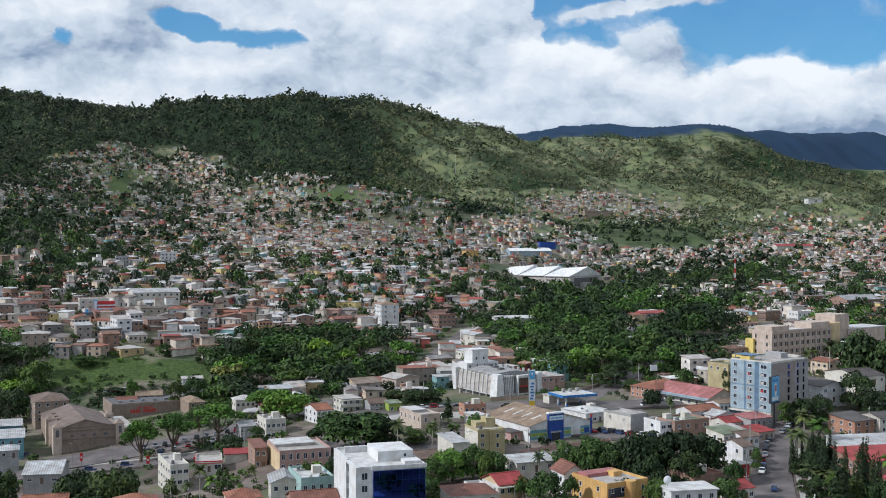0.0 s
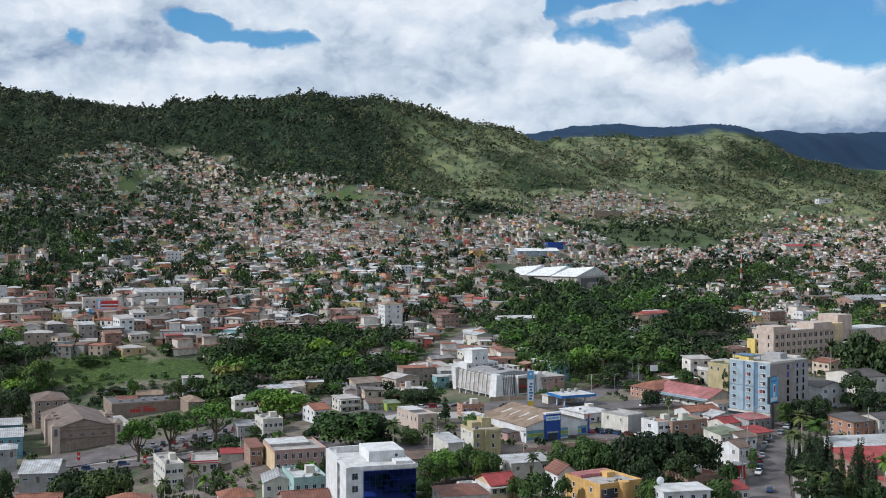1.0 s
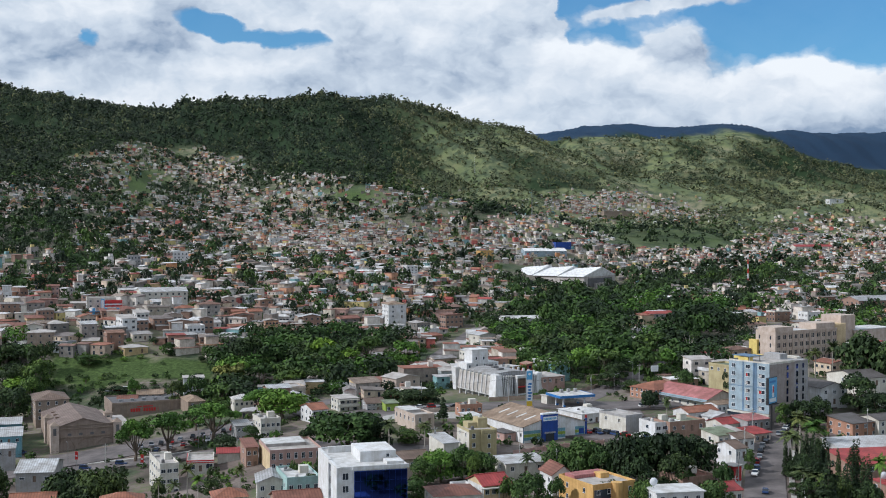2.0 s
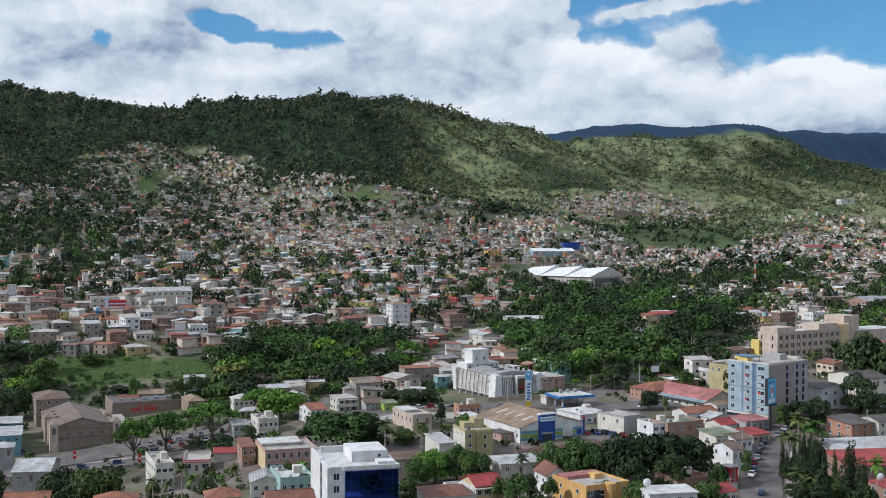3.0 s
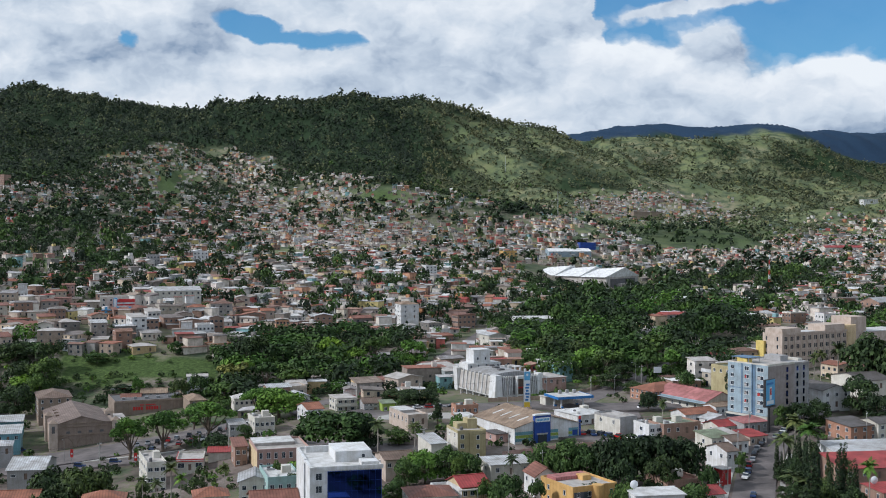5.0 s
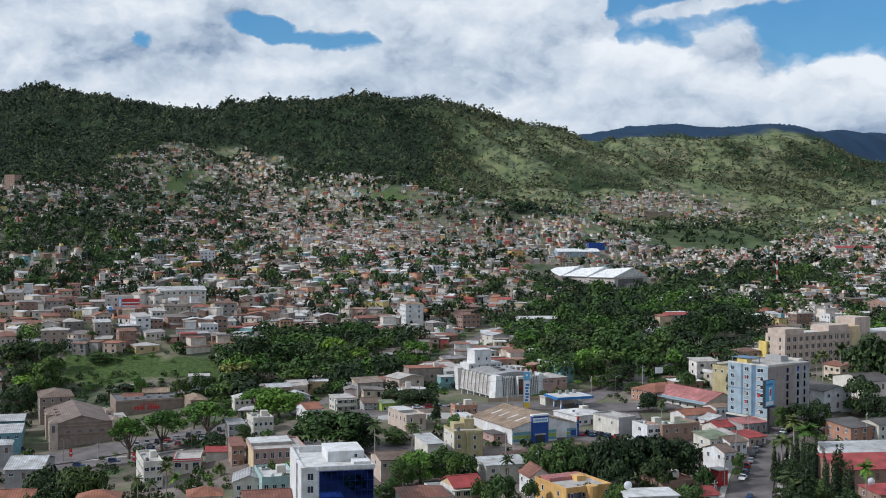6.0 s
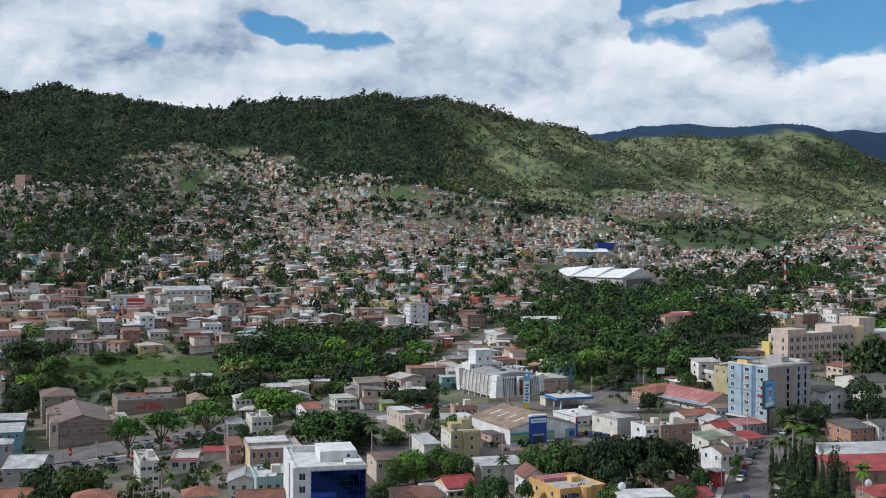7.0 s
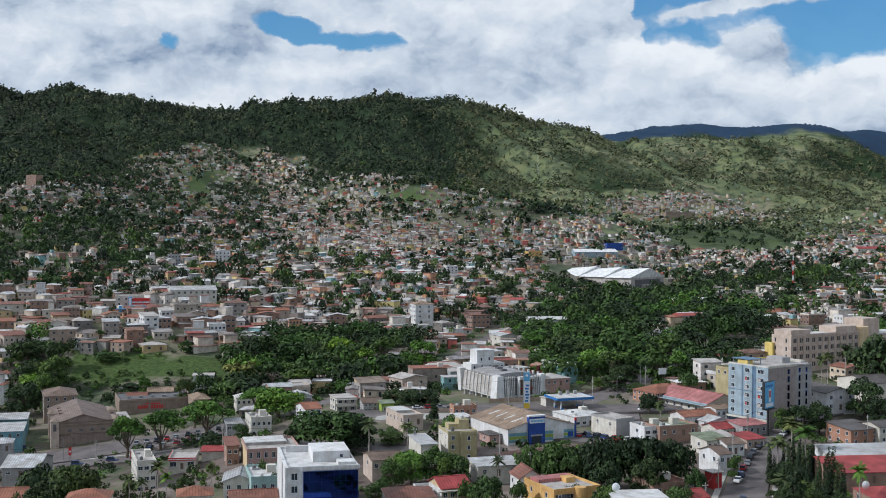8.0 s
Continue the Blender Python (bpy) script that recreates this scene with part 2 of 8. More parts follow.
plain("pale_bark", (0.35, 0.32, 0.28), 0.95, 0, 4.0, 0.3)
plain("sign_white", (0.72, 0.74, 0.76), 0.4)
plain("sign_blue", (0.03, 0.16, 0.42), 0.4)
plain("sign_sky", (0.10, 0.36, 0.62), 0.4)
plain("sign_yellow", (0.68, 0.46, 0.04), 0.4)
plain("sign_red", (0.50, 0.03, 0.03), 0.4)
plain("road_line", (0.55, 0.52, 0.42), 0.8)


def asphalt():
    m, t, b = material("asphalt", 0.92)
    n, g = noise_of(t, 0.12, 6.0, 0.65), noise_of(t, 6.0, 4.0)
    col = ramp(t, n, [(0.35, (0.075, 0.066, 0.066)), (0.5, (0.115, 0.100, 0.098)), (0.65, (0.165, 0.145, 0.141))])
    col = mix(t, 1.0, col, ramp(t, g, [(0.3, (0.85, 0.85, 0.85)), (0.7, (1.1, 1.1, 1.1))]), "MULTIPLY")
    t.links.new(col, b.inputs["Base Color"])
    bump(t, b, g, 0.3, 0.02)


asphalt()


def leaves(name, dark, light, island=True, rough=0.75):
    m, t, b = material(name, rough)
    rnd = node(t, "ShaderNodeNewGeometry").outputs["Random Per Island"]
    obj = node(t, "ShaderNodeObjectInfo").outputs["Random"]
    col = mix(t, rnd, dark, light)
    col = mix(t, 1.0, col, ramp(t, obj, [(0.0, (0.72, 0.78, 0.75)), (0.5, (1, 1, 1)), (1.0, (1.25, 1.12, 0.9))]), "MULTIPLY")
    n = noise_of(t, 0.9, 4.0)
    col = mix(t, 1.0, col, ramp(t, n, [(0.35, (0.66, 0.67, 0.66)), (0.65, (1.18, 1.12, 1.02))]), "MULTIPLY")
    big = noise_of(t, 0.075, 3.0, 0.5)                 # one crown differs from the next
    col = mix(t, 1.0, col, ramp(t, big, [(0.36, (0.68, 0.68, 0.70)), (0.5, (1.05, 1, 1)), (0.64, (1.42, 1.27, 1.12))]), "MULTIPLY")
    stand = noise_of(t, 0.011, 4.0, 0.6)               # and one stand of trees from the next
    col = mix(t, 1.0, col, ramp(t, stand, [(0.38, (0.74, 0.78, 0.80)), (0.5, (1, 1, 1)), (0.62, (1.30, 1.22, 1.08))]), "MULTIPLY")
    t.links.new(col, b.inputs["Base Color"])
    b.inputs["Specular IOR Level"].default_value = 0.25
    return m


leaves("leaf_dark", (0.014, 0.030, 0.014), (0.045, 0.085, 0.028))
leaves("leaf_mid", (0.025, 0.060, 0.016), (0.075, 0.145, 0.038))
leaves("leaf_bright", (0.040, 0.105, 0.014), (0.11, 0.23, 0.045))
leaves("leaf_pale", (0.06, 0.085, 0.03), (0.15, 0.19, 0.07))
leaves("palm_leaf", (0.03, 0.055, 0.02), (0.10, 0.14, 0.06))
leaves("conifer_leaf", (0.010, 0.024, 0.012), (0.028, 0.055, 0.022))
# far leaves lean to blue: some distance haze is in the colour
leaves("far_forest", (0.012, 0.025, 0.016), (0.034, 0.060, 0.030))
# greens paled so that haze over the hills is in the leaf colour
leaves("hazy_forest_leaf", (0.050, 0.075, 0.040), (0.100, 0.130, 0.068))
leaves("hazy_scrub_leaf", (0.070, 0.092, 0.052), (0.150, 0.172, 0.095))


def ground_mat():
    m, t, b = material("ground", 0.95)
    town = node(t, "ShaderNodeAttribute", attribute_name="town").outputs["Fac"]
    wood = node(t, "ShaderNodeAttribute", attribute_name="wood").outputs["Fac"]
    far = node(t, "ShaderNodeAttribute", attribute_name="far").outputs["Fac"]
    n1, n2, n3 = noise_of(t, 0.0045, 8.0, 0.62), noise_of(t, 0.03, 7.0, 0.65), noise_of(t, 0.5, 5.0, 0.7)
    # grass and scrub are greyed and lightened, which takes in hill haze
    grass = ramp(t, n1, [(0.34, (0.085, 0.12, 0.052)), (0.46, (0.15, 0.18, 0.082)), (0.56, (0.205, 0.212, 0.112)), (0.66, (0.26, 0.235, 0.15))])
    scrub = ramp(t, n2, [(0.42, (0.075, 0.10, 0.058)), (0.6, (0.14, 0.165, 0.092))])
    green = mix(t, ramp(t, n2, [(0.42, (1, 1, 1)), (0.58, (0, 0, 0))]), grass, scrub)
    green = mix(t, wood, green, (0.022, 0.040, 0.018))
    lush = node(t, "ShaderNodeAttribute", attribute_name="meadow").outputs["Fac"]
    green = mix(t, lush, green, ramp(t, n3, [(0.35, (0.038, 0.062, 0.020)), (0.65, (0.078, 0.118, 0.037))]))
    # distance haze is put into the ground colour as blue
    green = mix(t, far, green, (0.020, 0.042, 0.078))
    dirt = ramp(t, n2, [(0.35, (0.065, 0.051, 0.045)), (0.5, (0.138, 0.112, 0.10)), (0.65, (0.235, 0.20, 0.18))])
    patch = ramp(t, maths(t, "ADD", maths(t, "MULTIPLY", n3, 0.5), maths(t, "MULTIPLY", n2, 0.5)), [(0.46, (0, 0, 0)), (0.56, (1, 1, 1))])
    col = mix(t, maths(t, "ADD", maths(t, "MULTIPLY", town, patch), maths(t, "SUBTRACT", town, 1.0, True), True), green, dirt)
    col = mix(t, 1.0, col, ramp(t, n3, [(0.3, (0.75, 0.75, 0.75)), (0.7, (1.15, 1.15, 1.15))]), "MULTIPLY")
    t.links.new(col, b.inputs["Base Color"])
    b.inputs["Specular IOR Level"].default_value = 0.1
    bump(t, b, n3, 0.5, 0.3)


ground_mat()

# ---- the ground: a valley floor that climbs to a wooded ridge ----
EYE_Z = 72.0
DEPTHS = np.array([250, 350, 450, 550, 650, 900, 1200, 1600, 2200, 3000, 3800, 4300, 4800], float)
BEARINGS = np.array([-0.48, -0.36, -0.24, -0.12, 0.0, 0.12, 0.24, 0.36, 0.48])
LIE = np.array([        # ground height by distance (row) and bearing (column), fitted to the camera's view
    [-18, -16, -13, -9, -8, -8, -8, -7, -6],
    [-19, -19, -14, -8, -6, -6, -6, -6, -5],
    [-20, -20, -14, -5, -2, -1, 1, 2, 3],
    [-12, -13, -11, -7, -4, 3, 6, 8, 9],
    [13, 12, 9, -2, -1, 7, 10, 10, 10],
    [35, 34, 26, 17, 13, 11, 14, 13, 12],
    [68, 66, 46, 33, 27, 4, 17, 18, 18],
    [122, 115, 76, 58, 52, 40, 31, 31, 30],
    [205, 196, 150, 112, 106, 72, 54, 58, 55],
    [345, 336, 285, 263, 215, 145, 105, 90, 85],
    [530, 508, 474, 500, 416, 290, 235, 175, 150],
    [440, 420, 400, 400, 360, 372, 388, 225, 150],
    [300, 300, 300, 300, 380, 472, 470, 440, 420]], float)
# knolls and crests raised to meet their outlines from the camera
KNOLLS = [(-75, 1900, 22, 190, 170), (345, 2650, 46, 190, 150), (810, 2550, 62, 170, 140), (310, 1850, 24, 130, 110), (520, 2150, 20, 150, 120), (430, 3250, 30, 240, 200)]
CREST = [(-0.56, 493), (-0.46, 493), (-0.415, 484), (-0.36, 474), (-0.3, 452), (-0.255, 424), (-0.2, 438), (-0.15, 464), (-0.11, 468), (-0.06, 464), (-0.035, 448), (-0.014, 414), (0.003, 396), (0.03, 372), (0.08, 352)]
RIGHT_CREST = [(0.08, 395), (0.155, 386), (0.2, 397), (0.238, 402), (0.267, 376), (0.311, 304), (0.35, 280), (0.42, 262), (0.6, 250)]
# the town's spur: bearing, distance and height of its back, fitted to the view
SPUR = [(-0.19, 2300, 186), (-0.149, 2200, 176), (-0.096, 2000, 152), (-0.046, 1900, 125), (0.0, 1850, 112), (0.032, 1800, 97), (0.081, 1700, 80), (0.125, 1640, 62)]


def hashed(i, j, seed):
    v = np.sin(i * 127.1 + j * 311.7 + seed * 74.7) * 43758.5453
    return v - np.floor(v)


def value_noise(x, y, seed=0):
    i, j = np.floor(x), np.floor(y)
    fx, fy = x - i, y - j
    fx, fy = fx * fx * (3 - 2 * fx), fy * fy * (3 - 2 * fy)
    a, b = hashed(i, j, seed), hashed(i + 1, j, seed)
    c, d = hashed(i, j + 1, seed), hashed(i + 1, j + 1, seed)
    return a + (b - a) * fx + (c - a) * fy + (a - b - c + d) * fx * fy


def fbm(x, y, seed=0, octaves=4):
    s, a, tot = 0.0, 1.0, 0.0
    for o in range(octaves):
        s = s + a * value_noise(x * 2 ** o, y * 2 ** o, seed + o)
        tot += a
        a *= 0.5
    return s / tot


def spline(knots, q):
    """Index and the four Catmull-Rom weights for q on the knots."""
    q = np.clip(q, knots[0], knots[-1])
    i = np.clip(np.searchsorted(knots, q, side="right") - 1, 0, len(knots) - 2)
    f = (q - knots[i]) / (knots[i + 1] - knots[i])
    w = (-0.5 * f + f ** 2 - 0.5 * f ** 3, 1 - 2.5 * f ** 2 + 1.5 * f ** 3, 0.5 * f + 2 * f ** 2 - 1.5 * f ** 3, -0.5 * f ** 2 + 0.5 * f ** 3)
    idx = [np.clip(i + k, 0, len(knots) - 1) for k in (-1, 0, 1, 2)]
    return idx, w


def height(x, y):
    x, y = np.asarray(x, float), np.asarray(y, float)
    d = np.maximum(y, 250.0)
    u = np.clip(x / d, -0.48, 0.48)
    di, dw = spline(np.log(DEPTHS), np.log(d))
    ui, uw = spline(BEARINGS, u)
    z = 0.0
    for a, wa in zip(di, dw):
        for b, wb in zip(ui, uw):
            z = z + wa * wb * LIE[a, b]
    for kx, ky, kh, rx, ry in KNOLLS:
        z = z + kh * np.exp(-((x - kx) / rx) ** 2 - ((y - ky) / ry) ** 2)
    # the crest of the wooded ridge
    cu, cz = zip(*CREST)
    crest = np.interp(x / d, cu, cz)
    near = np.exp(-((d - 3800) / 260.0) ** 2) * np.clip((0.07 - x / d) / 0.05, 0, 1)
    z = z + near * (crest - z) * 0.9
    # green hills before the mountains, which are tinted blue for haze
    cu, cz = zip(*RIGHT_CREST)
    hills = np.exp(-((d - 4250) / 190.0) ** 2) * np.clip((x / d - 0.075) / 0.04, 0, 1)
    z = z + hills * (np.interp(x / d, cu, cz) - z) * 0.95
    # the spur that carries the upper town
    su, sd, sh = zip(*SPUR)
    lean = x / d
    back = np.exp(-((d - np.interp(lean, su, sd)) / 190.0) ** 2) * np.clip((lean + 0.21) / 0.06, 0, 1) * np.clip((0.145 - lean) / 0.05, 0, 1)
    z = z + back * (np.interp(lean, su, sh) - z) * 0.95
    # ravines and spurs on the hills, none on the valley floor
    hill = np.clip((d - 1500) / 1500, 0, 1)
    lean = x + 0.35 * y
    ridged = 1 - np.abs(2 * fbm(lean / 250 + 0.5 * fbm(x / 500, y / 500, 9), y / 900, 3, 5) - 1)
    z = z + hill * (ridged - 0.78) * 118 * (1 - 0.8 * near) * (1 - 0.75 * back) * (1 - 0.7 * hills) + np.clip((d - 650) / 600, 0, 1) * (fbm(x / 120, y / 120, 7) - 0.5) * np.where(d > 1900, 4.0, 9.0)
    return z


def ground_at(x, y):
    return float(height(np.array([x]), np.array([y]))[0])


def seen(x, y, z=None):
    """Bearing and rise of a place, as from the start of the flight."""
    z = height(x, y) if z is None else z
    return x / np.maximum(y, 1.0), (z - EYE_Z) / np.maximum(y, 1.0)


def px(u):                      # columns and rows of the camera's first view, in pixels
    return 784 + 2042 * u


def py(v):
    return 400 - 2042 * v


# town edge, glades and woods are drawn in pixels of that view
TOWN_TOP = [(-400, 335), (-200, 325), (0, 305), (90, 272), (130, 262), (250, 256), (330, 256), (400, 285), (470, 295), (520, 290), (590, 303), (640, 318), (700, 338),
            (800, 352), (860, 366), (950, 388), (1030, 415), (1100, 436), (1250, 430), (1330, 405), (1568, 388), (2000, 388)]
GLADES = [(212, 325, 55, 38), (600, 347, 42, 14), (1130, 412, 90, 24, 0.5), (640, 440, 30, 8), (440, 445, 30, 12), (20, 470, 60, 25), (250, 655, 170, 16), (1130, 585, 40, 30)]
WOODS = [(60, 490, 80, 28, 1.0), (10, 445, 130, 34, 0.6), (1130, 414, 95, 20, 1.0), (545, 634, 110, 32, 1.3), (620, 655, 110, 42, 1.2), (430, 665, 110, 42, 1.2), (1000, 562, 120, 50, 0.95), (1120, 595, 160, 60, 1.3), (300, 700, 130, 22, 1.0), (60, 690, 70, 30, 1.0), (1200, 500, 130, 22, 0.8), (820, 375, 70, 16, 0.9),
         (40, 640, 60, 30, 0.8), (70, 390, 120, 48, 0.72), (30, 300, 100, 26, 0.9), (150, 352, 60, 12, 0.7), (300, 335, 55, 11, 0.9), (420, 325, 36, 16, 0.9), (250, 285, 45, 8, 0.7), (480, 312, 36, 9, 0.8), (700, 385, 40, 12, 0.7), (560, 375, 30, 8, 0.6), (330, 400, 50, 14, 0.8), (520, 330, 40, 12, 0.6), (150, 470, 60, 14, 0.7), (900, 500, 70, 25, 0.6), (1500, 610, 80, 40, 0.9), (1330, 480, 90, 16, 0.7), (1200, 620, 90, 36, 1.1), (1000, 648, 80, 24, 1.2), (1110, 640, 90, 26, 1.1), (905, 598, 50, 26, 0.8), (-150, 450, 150, 120, 0.7), (1700, 560, 120, 80, 0.7)]


def lumps(table, a, b):
    s = 0.0
    for row in table:
        s = s + (row[4] if len(row) > 4 else 1.0) * np.exp(-((a - row[0]) / row[2]) ** 2 - ((b - row[1]) / row[3]) ** 2)
    return np.clip(s, 0, 1)


def land(x, y, z=None):
    """Shares of town, glade and wood at a place."""
    u, v = seen(x, y, z)
    a, b = px(u), py(v)
    tx, ty = zip(*TOWN_TOP)
    top = np.interp(a, tx, ty)
    rough = (fbm(x / 60, y / 60, 21) - 0.5) * 30 + (fbm(x / 190, y / 190, 23) - 0.5) * 50
    town = np.clip((b - top + rough) / 14, 0, 1) * np.clip((3000 - y) / 200, 0, 1)
    hill = lumps([(1060, 362, 90, 17, 3.2), (1150, 378, 50, 12, 2.2), (1440, 395, 80, 12, 1.2)], a, b) * ((y > 2000) & (y < 3300))
    town = np.maximum(town, hill)
    glade = lumps(GLADES, a, b)
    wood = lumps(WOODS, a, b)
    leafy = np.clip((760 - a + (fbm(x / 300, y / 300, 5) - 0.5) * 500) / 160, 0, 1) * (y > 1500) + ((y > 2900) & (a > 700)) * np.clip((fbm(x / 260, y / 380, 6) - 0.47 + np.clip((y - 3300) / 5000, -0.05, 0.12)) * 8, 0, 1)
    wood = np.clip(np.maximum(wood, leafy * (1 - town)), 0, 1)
    return np.clip(town * (1 - glade), 0, 1), glade, wood * (1 - glade)


def mesh_of(name, verts, faces, mats, index=None):
    me = bpy.data.meshes.new(name)
    me.from_pydata(verts, [], faces)
    for m in mats:
        me.materials.append(MATS[m])
    if index is not None:
        me.polygons.foreach_set("material_index", np.asarray(index, np.int32))
    me.update()
    return me


def make_ground():
    ys = np.concatenate([np.arange(-400, 250, 50), np.geomspace(250, 1500, 160), np.linspace(1510, 4960, 260)])
    ss = np.linspace(-1, 1, 360)
    yy, s = np.meshgrid(ys, ss, indexing="ij")
    xx = s * (0.62 * np.maximum(yy, 0) + 420)
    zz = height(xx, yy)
    n, m = yy.shape
    verts = np.stack([xx, yy, zz], -1).reshape(-1, 3)
    i = np.arange(n * m).reshape(n, m)
    quads = np.stack([i[:-1, :-1], i[:-1, 1:], i[1:, 1:], i[1:, :-1]], -1).reshape(-1, 4)
    me = mesh_of("ground", verts.tolist(), quads.tolist(), ["ground"])
    town, glade, wood = land(xx.ravel(), np.maximum(yy.ravel(), 200), zz.ravel())
    # where the ground takes the blue haze tint
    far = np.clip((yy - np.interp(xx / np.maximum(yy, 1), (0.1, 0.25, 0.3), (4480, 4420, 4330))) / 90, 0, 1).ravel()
    near = np.clip((470 - yy.ravel()) / 40, 0, 1) * np.clip(fbm(xx.ravel() / 14, yy.ravel() / 14, 91) * 4 - 1.4, 0, 1) * (1 - wood)
    mead = ((xx / np.maximum(yy, 1) > -0.345) & (xx / np.maximum(yy, 1) < -0.20) & (yy > 574 + 30 * (fbm(xx / 30, yy / 30, 55) - 0.5)) & (yy < 612 + 24 * (fbm(xx / 25, yy / 25, 57) - 0.5))).ravel().astype(float)
    a, b = (f(q).ravel() for f, q in zip((px, py), seen(xx, np.maximum(yy, 200), zz)))
    mead = np.maximum(mead, lumps(GLADES[:2], a, b) * (yy.ravel() > 1200))
    town = np.where(yy.ravel() > 1500, town * 0.6, town) * (1 - mead)
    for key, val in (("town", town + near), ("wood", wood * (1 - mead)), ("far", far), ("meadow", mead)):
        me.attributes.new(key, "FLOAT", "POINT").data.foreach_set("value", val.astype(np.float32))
    me.polygons.foreach_set("use_smooth", np.ones(len(me.polygons), bool))
    tagged(new("ground", me), "green valley floor and hills of grass and bare earth", "ground", kind="structure")


make_ground()

# ---- the far town and woods, too many to count ----
rng = np.random.default_rng(5)


class Heap:
    """Gathers many small solids into one mesh."""

    def __init__(self):
        self.v, self.f, self.m = [], [], []

    def add(self, verts, faces, mat=0):
        k = len(self.v)
        self.v.extend(verts)
        self.f.extend([tuple(k + i for i in f) for f in faces])
        self.m.extend([mat] * len(faces))


def turned(pts, x, y, z, a):
    c, s = math.cos(a), math.sin(a)
    return [(x + c * p - s * q, y + s * p + c * q, z + r) for p, q, r in pts]


def box_pts(x0, y0, z0, x1, y1, z1):
    return [(x0, y0, z0), (x1, y0, z0), (x1, y1, z0), (x0, y1, z0), (x0, y0, z1), (x1, y0, z1), (x1, y1, z1), (x0, y1, z1)]


BOX = [(0, 1, 5, 4), (1, 2, 6, 5), (2, 3, 7, 6), (3, 0, 4, 7), (4, 5, 6, 7), (3, 2, 1, 0)]


def far_house(walls, roofs, holes, x, y, z, w, d, h, a, rise, r):
    walls.add(turned(box_pts(-w / 2, -d / 2, -4.0, w / 2, d / 2, h), x, y, z, a), BOX[:5])
    e = 0.35
    W, D = w / 2 + e, d / 2 + e
    if rise < 0.2:
        roofs.add(turned(box_pts(-W, -D, h + 0.02, W, D, h + 0.22), x, y, z, a), BOX)
        if r.random() < 0.45:
            q = r.uniform(1, 1.6)
            ox, oy = r.uniform(-w / 4, w / 4), r.uniform(-d / 4, d / 4)
            walls.add(turned(box_pts(ox - q, oy - q, h + 0.22, ox + q, oy + q, h + 2.4), x, y, z, a), BOX[:5])
    elif r.random() < 0.5:
        roofs.add(turned([(-W, -D, h), (W, -D, h), (W, D, h), (-W, D, h), (-W, 0, h + rise), (W, 0, h + rise)], x, y, z, a),
                  [(0, 1, 5, 4), (2, 3, 4, 5), (1, 2, 5), (3, 0, 4), (3, 2, 1, 0)])
    else:
        roofs.add(turned([(-W, -D, h), (W, -D, h), (W, D, h), (-W, D, h), (-W, -D, h + 0.15), (W, -D, h + 0.15), (W, D, h + rise), (-W, D, h + rise)], x, y, z, a), BOX)
    for lvl in range(max(1, int(h / 2.8)) if y < 1900 else 0):
        for side in range(4):
            span = w if side % 2 == 0 else d
            for k in range(int(span / 3.2)):
                if r.random() < 0.3:
                    continue
                c = -span / 2 + (k + 0.5) * span / max(1, int(span / 3.2)) + r.uniform(-0.3, 0.3)
                hw, z0 = r.uniform(0.4, 0.75), lvl * 2.8 + (0.9 if r.random() < 0.7 else 0.05)
                z1 = lvl * 2.8 + 2.2
                off = (d if side % 2 == 0 else w) / 2 + 0.04
                q = [(c - hw, -off, z0), (c + hw, -off, z0), (c + hw, -off, z1), (c - hw, -off, z1)]
                holes.add(turned(turned(q, 0, 0, 0, side * math.pi / 2), x, y, z, a), [(0, 1, 2, 3)])


def scatter(count, y0, y1, umax, weight, gap, seed):
    """Places drawn by weight(x, y), with a gap that may grow with distance."""
    r = np.random.default_rng(seed)
    out, cells = [], {}
    y = y0 * (y1 / y0) ** r.random(count * 14) if gap < 0 else np.sqrt(r.uniform(y0 ** 2, y1 ** 2, count * 14))
    x = r.uniform(-umax, umax, len(y)) * y
    keep = r.random(len(y)) < weight(x, y)
    g = abs(gap)
    for p, q in zip(x[keep], y[keep]):
        key = (int(p // g), int(q // g))
        if all((p - a) ** 2 + (q - b) ** 2 > g * g for i in (-1, 0, 1) for j in (-1, 0, 1) for a, b in cells.get((key[0] + i, key[1] + j), ())):
            cells.setdefault(key, []).append((p, q))
            out.append((p, q))
            if len(out) >= count:
                break
    return out


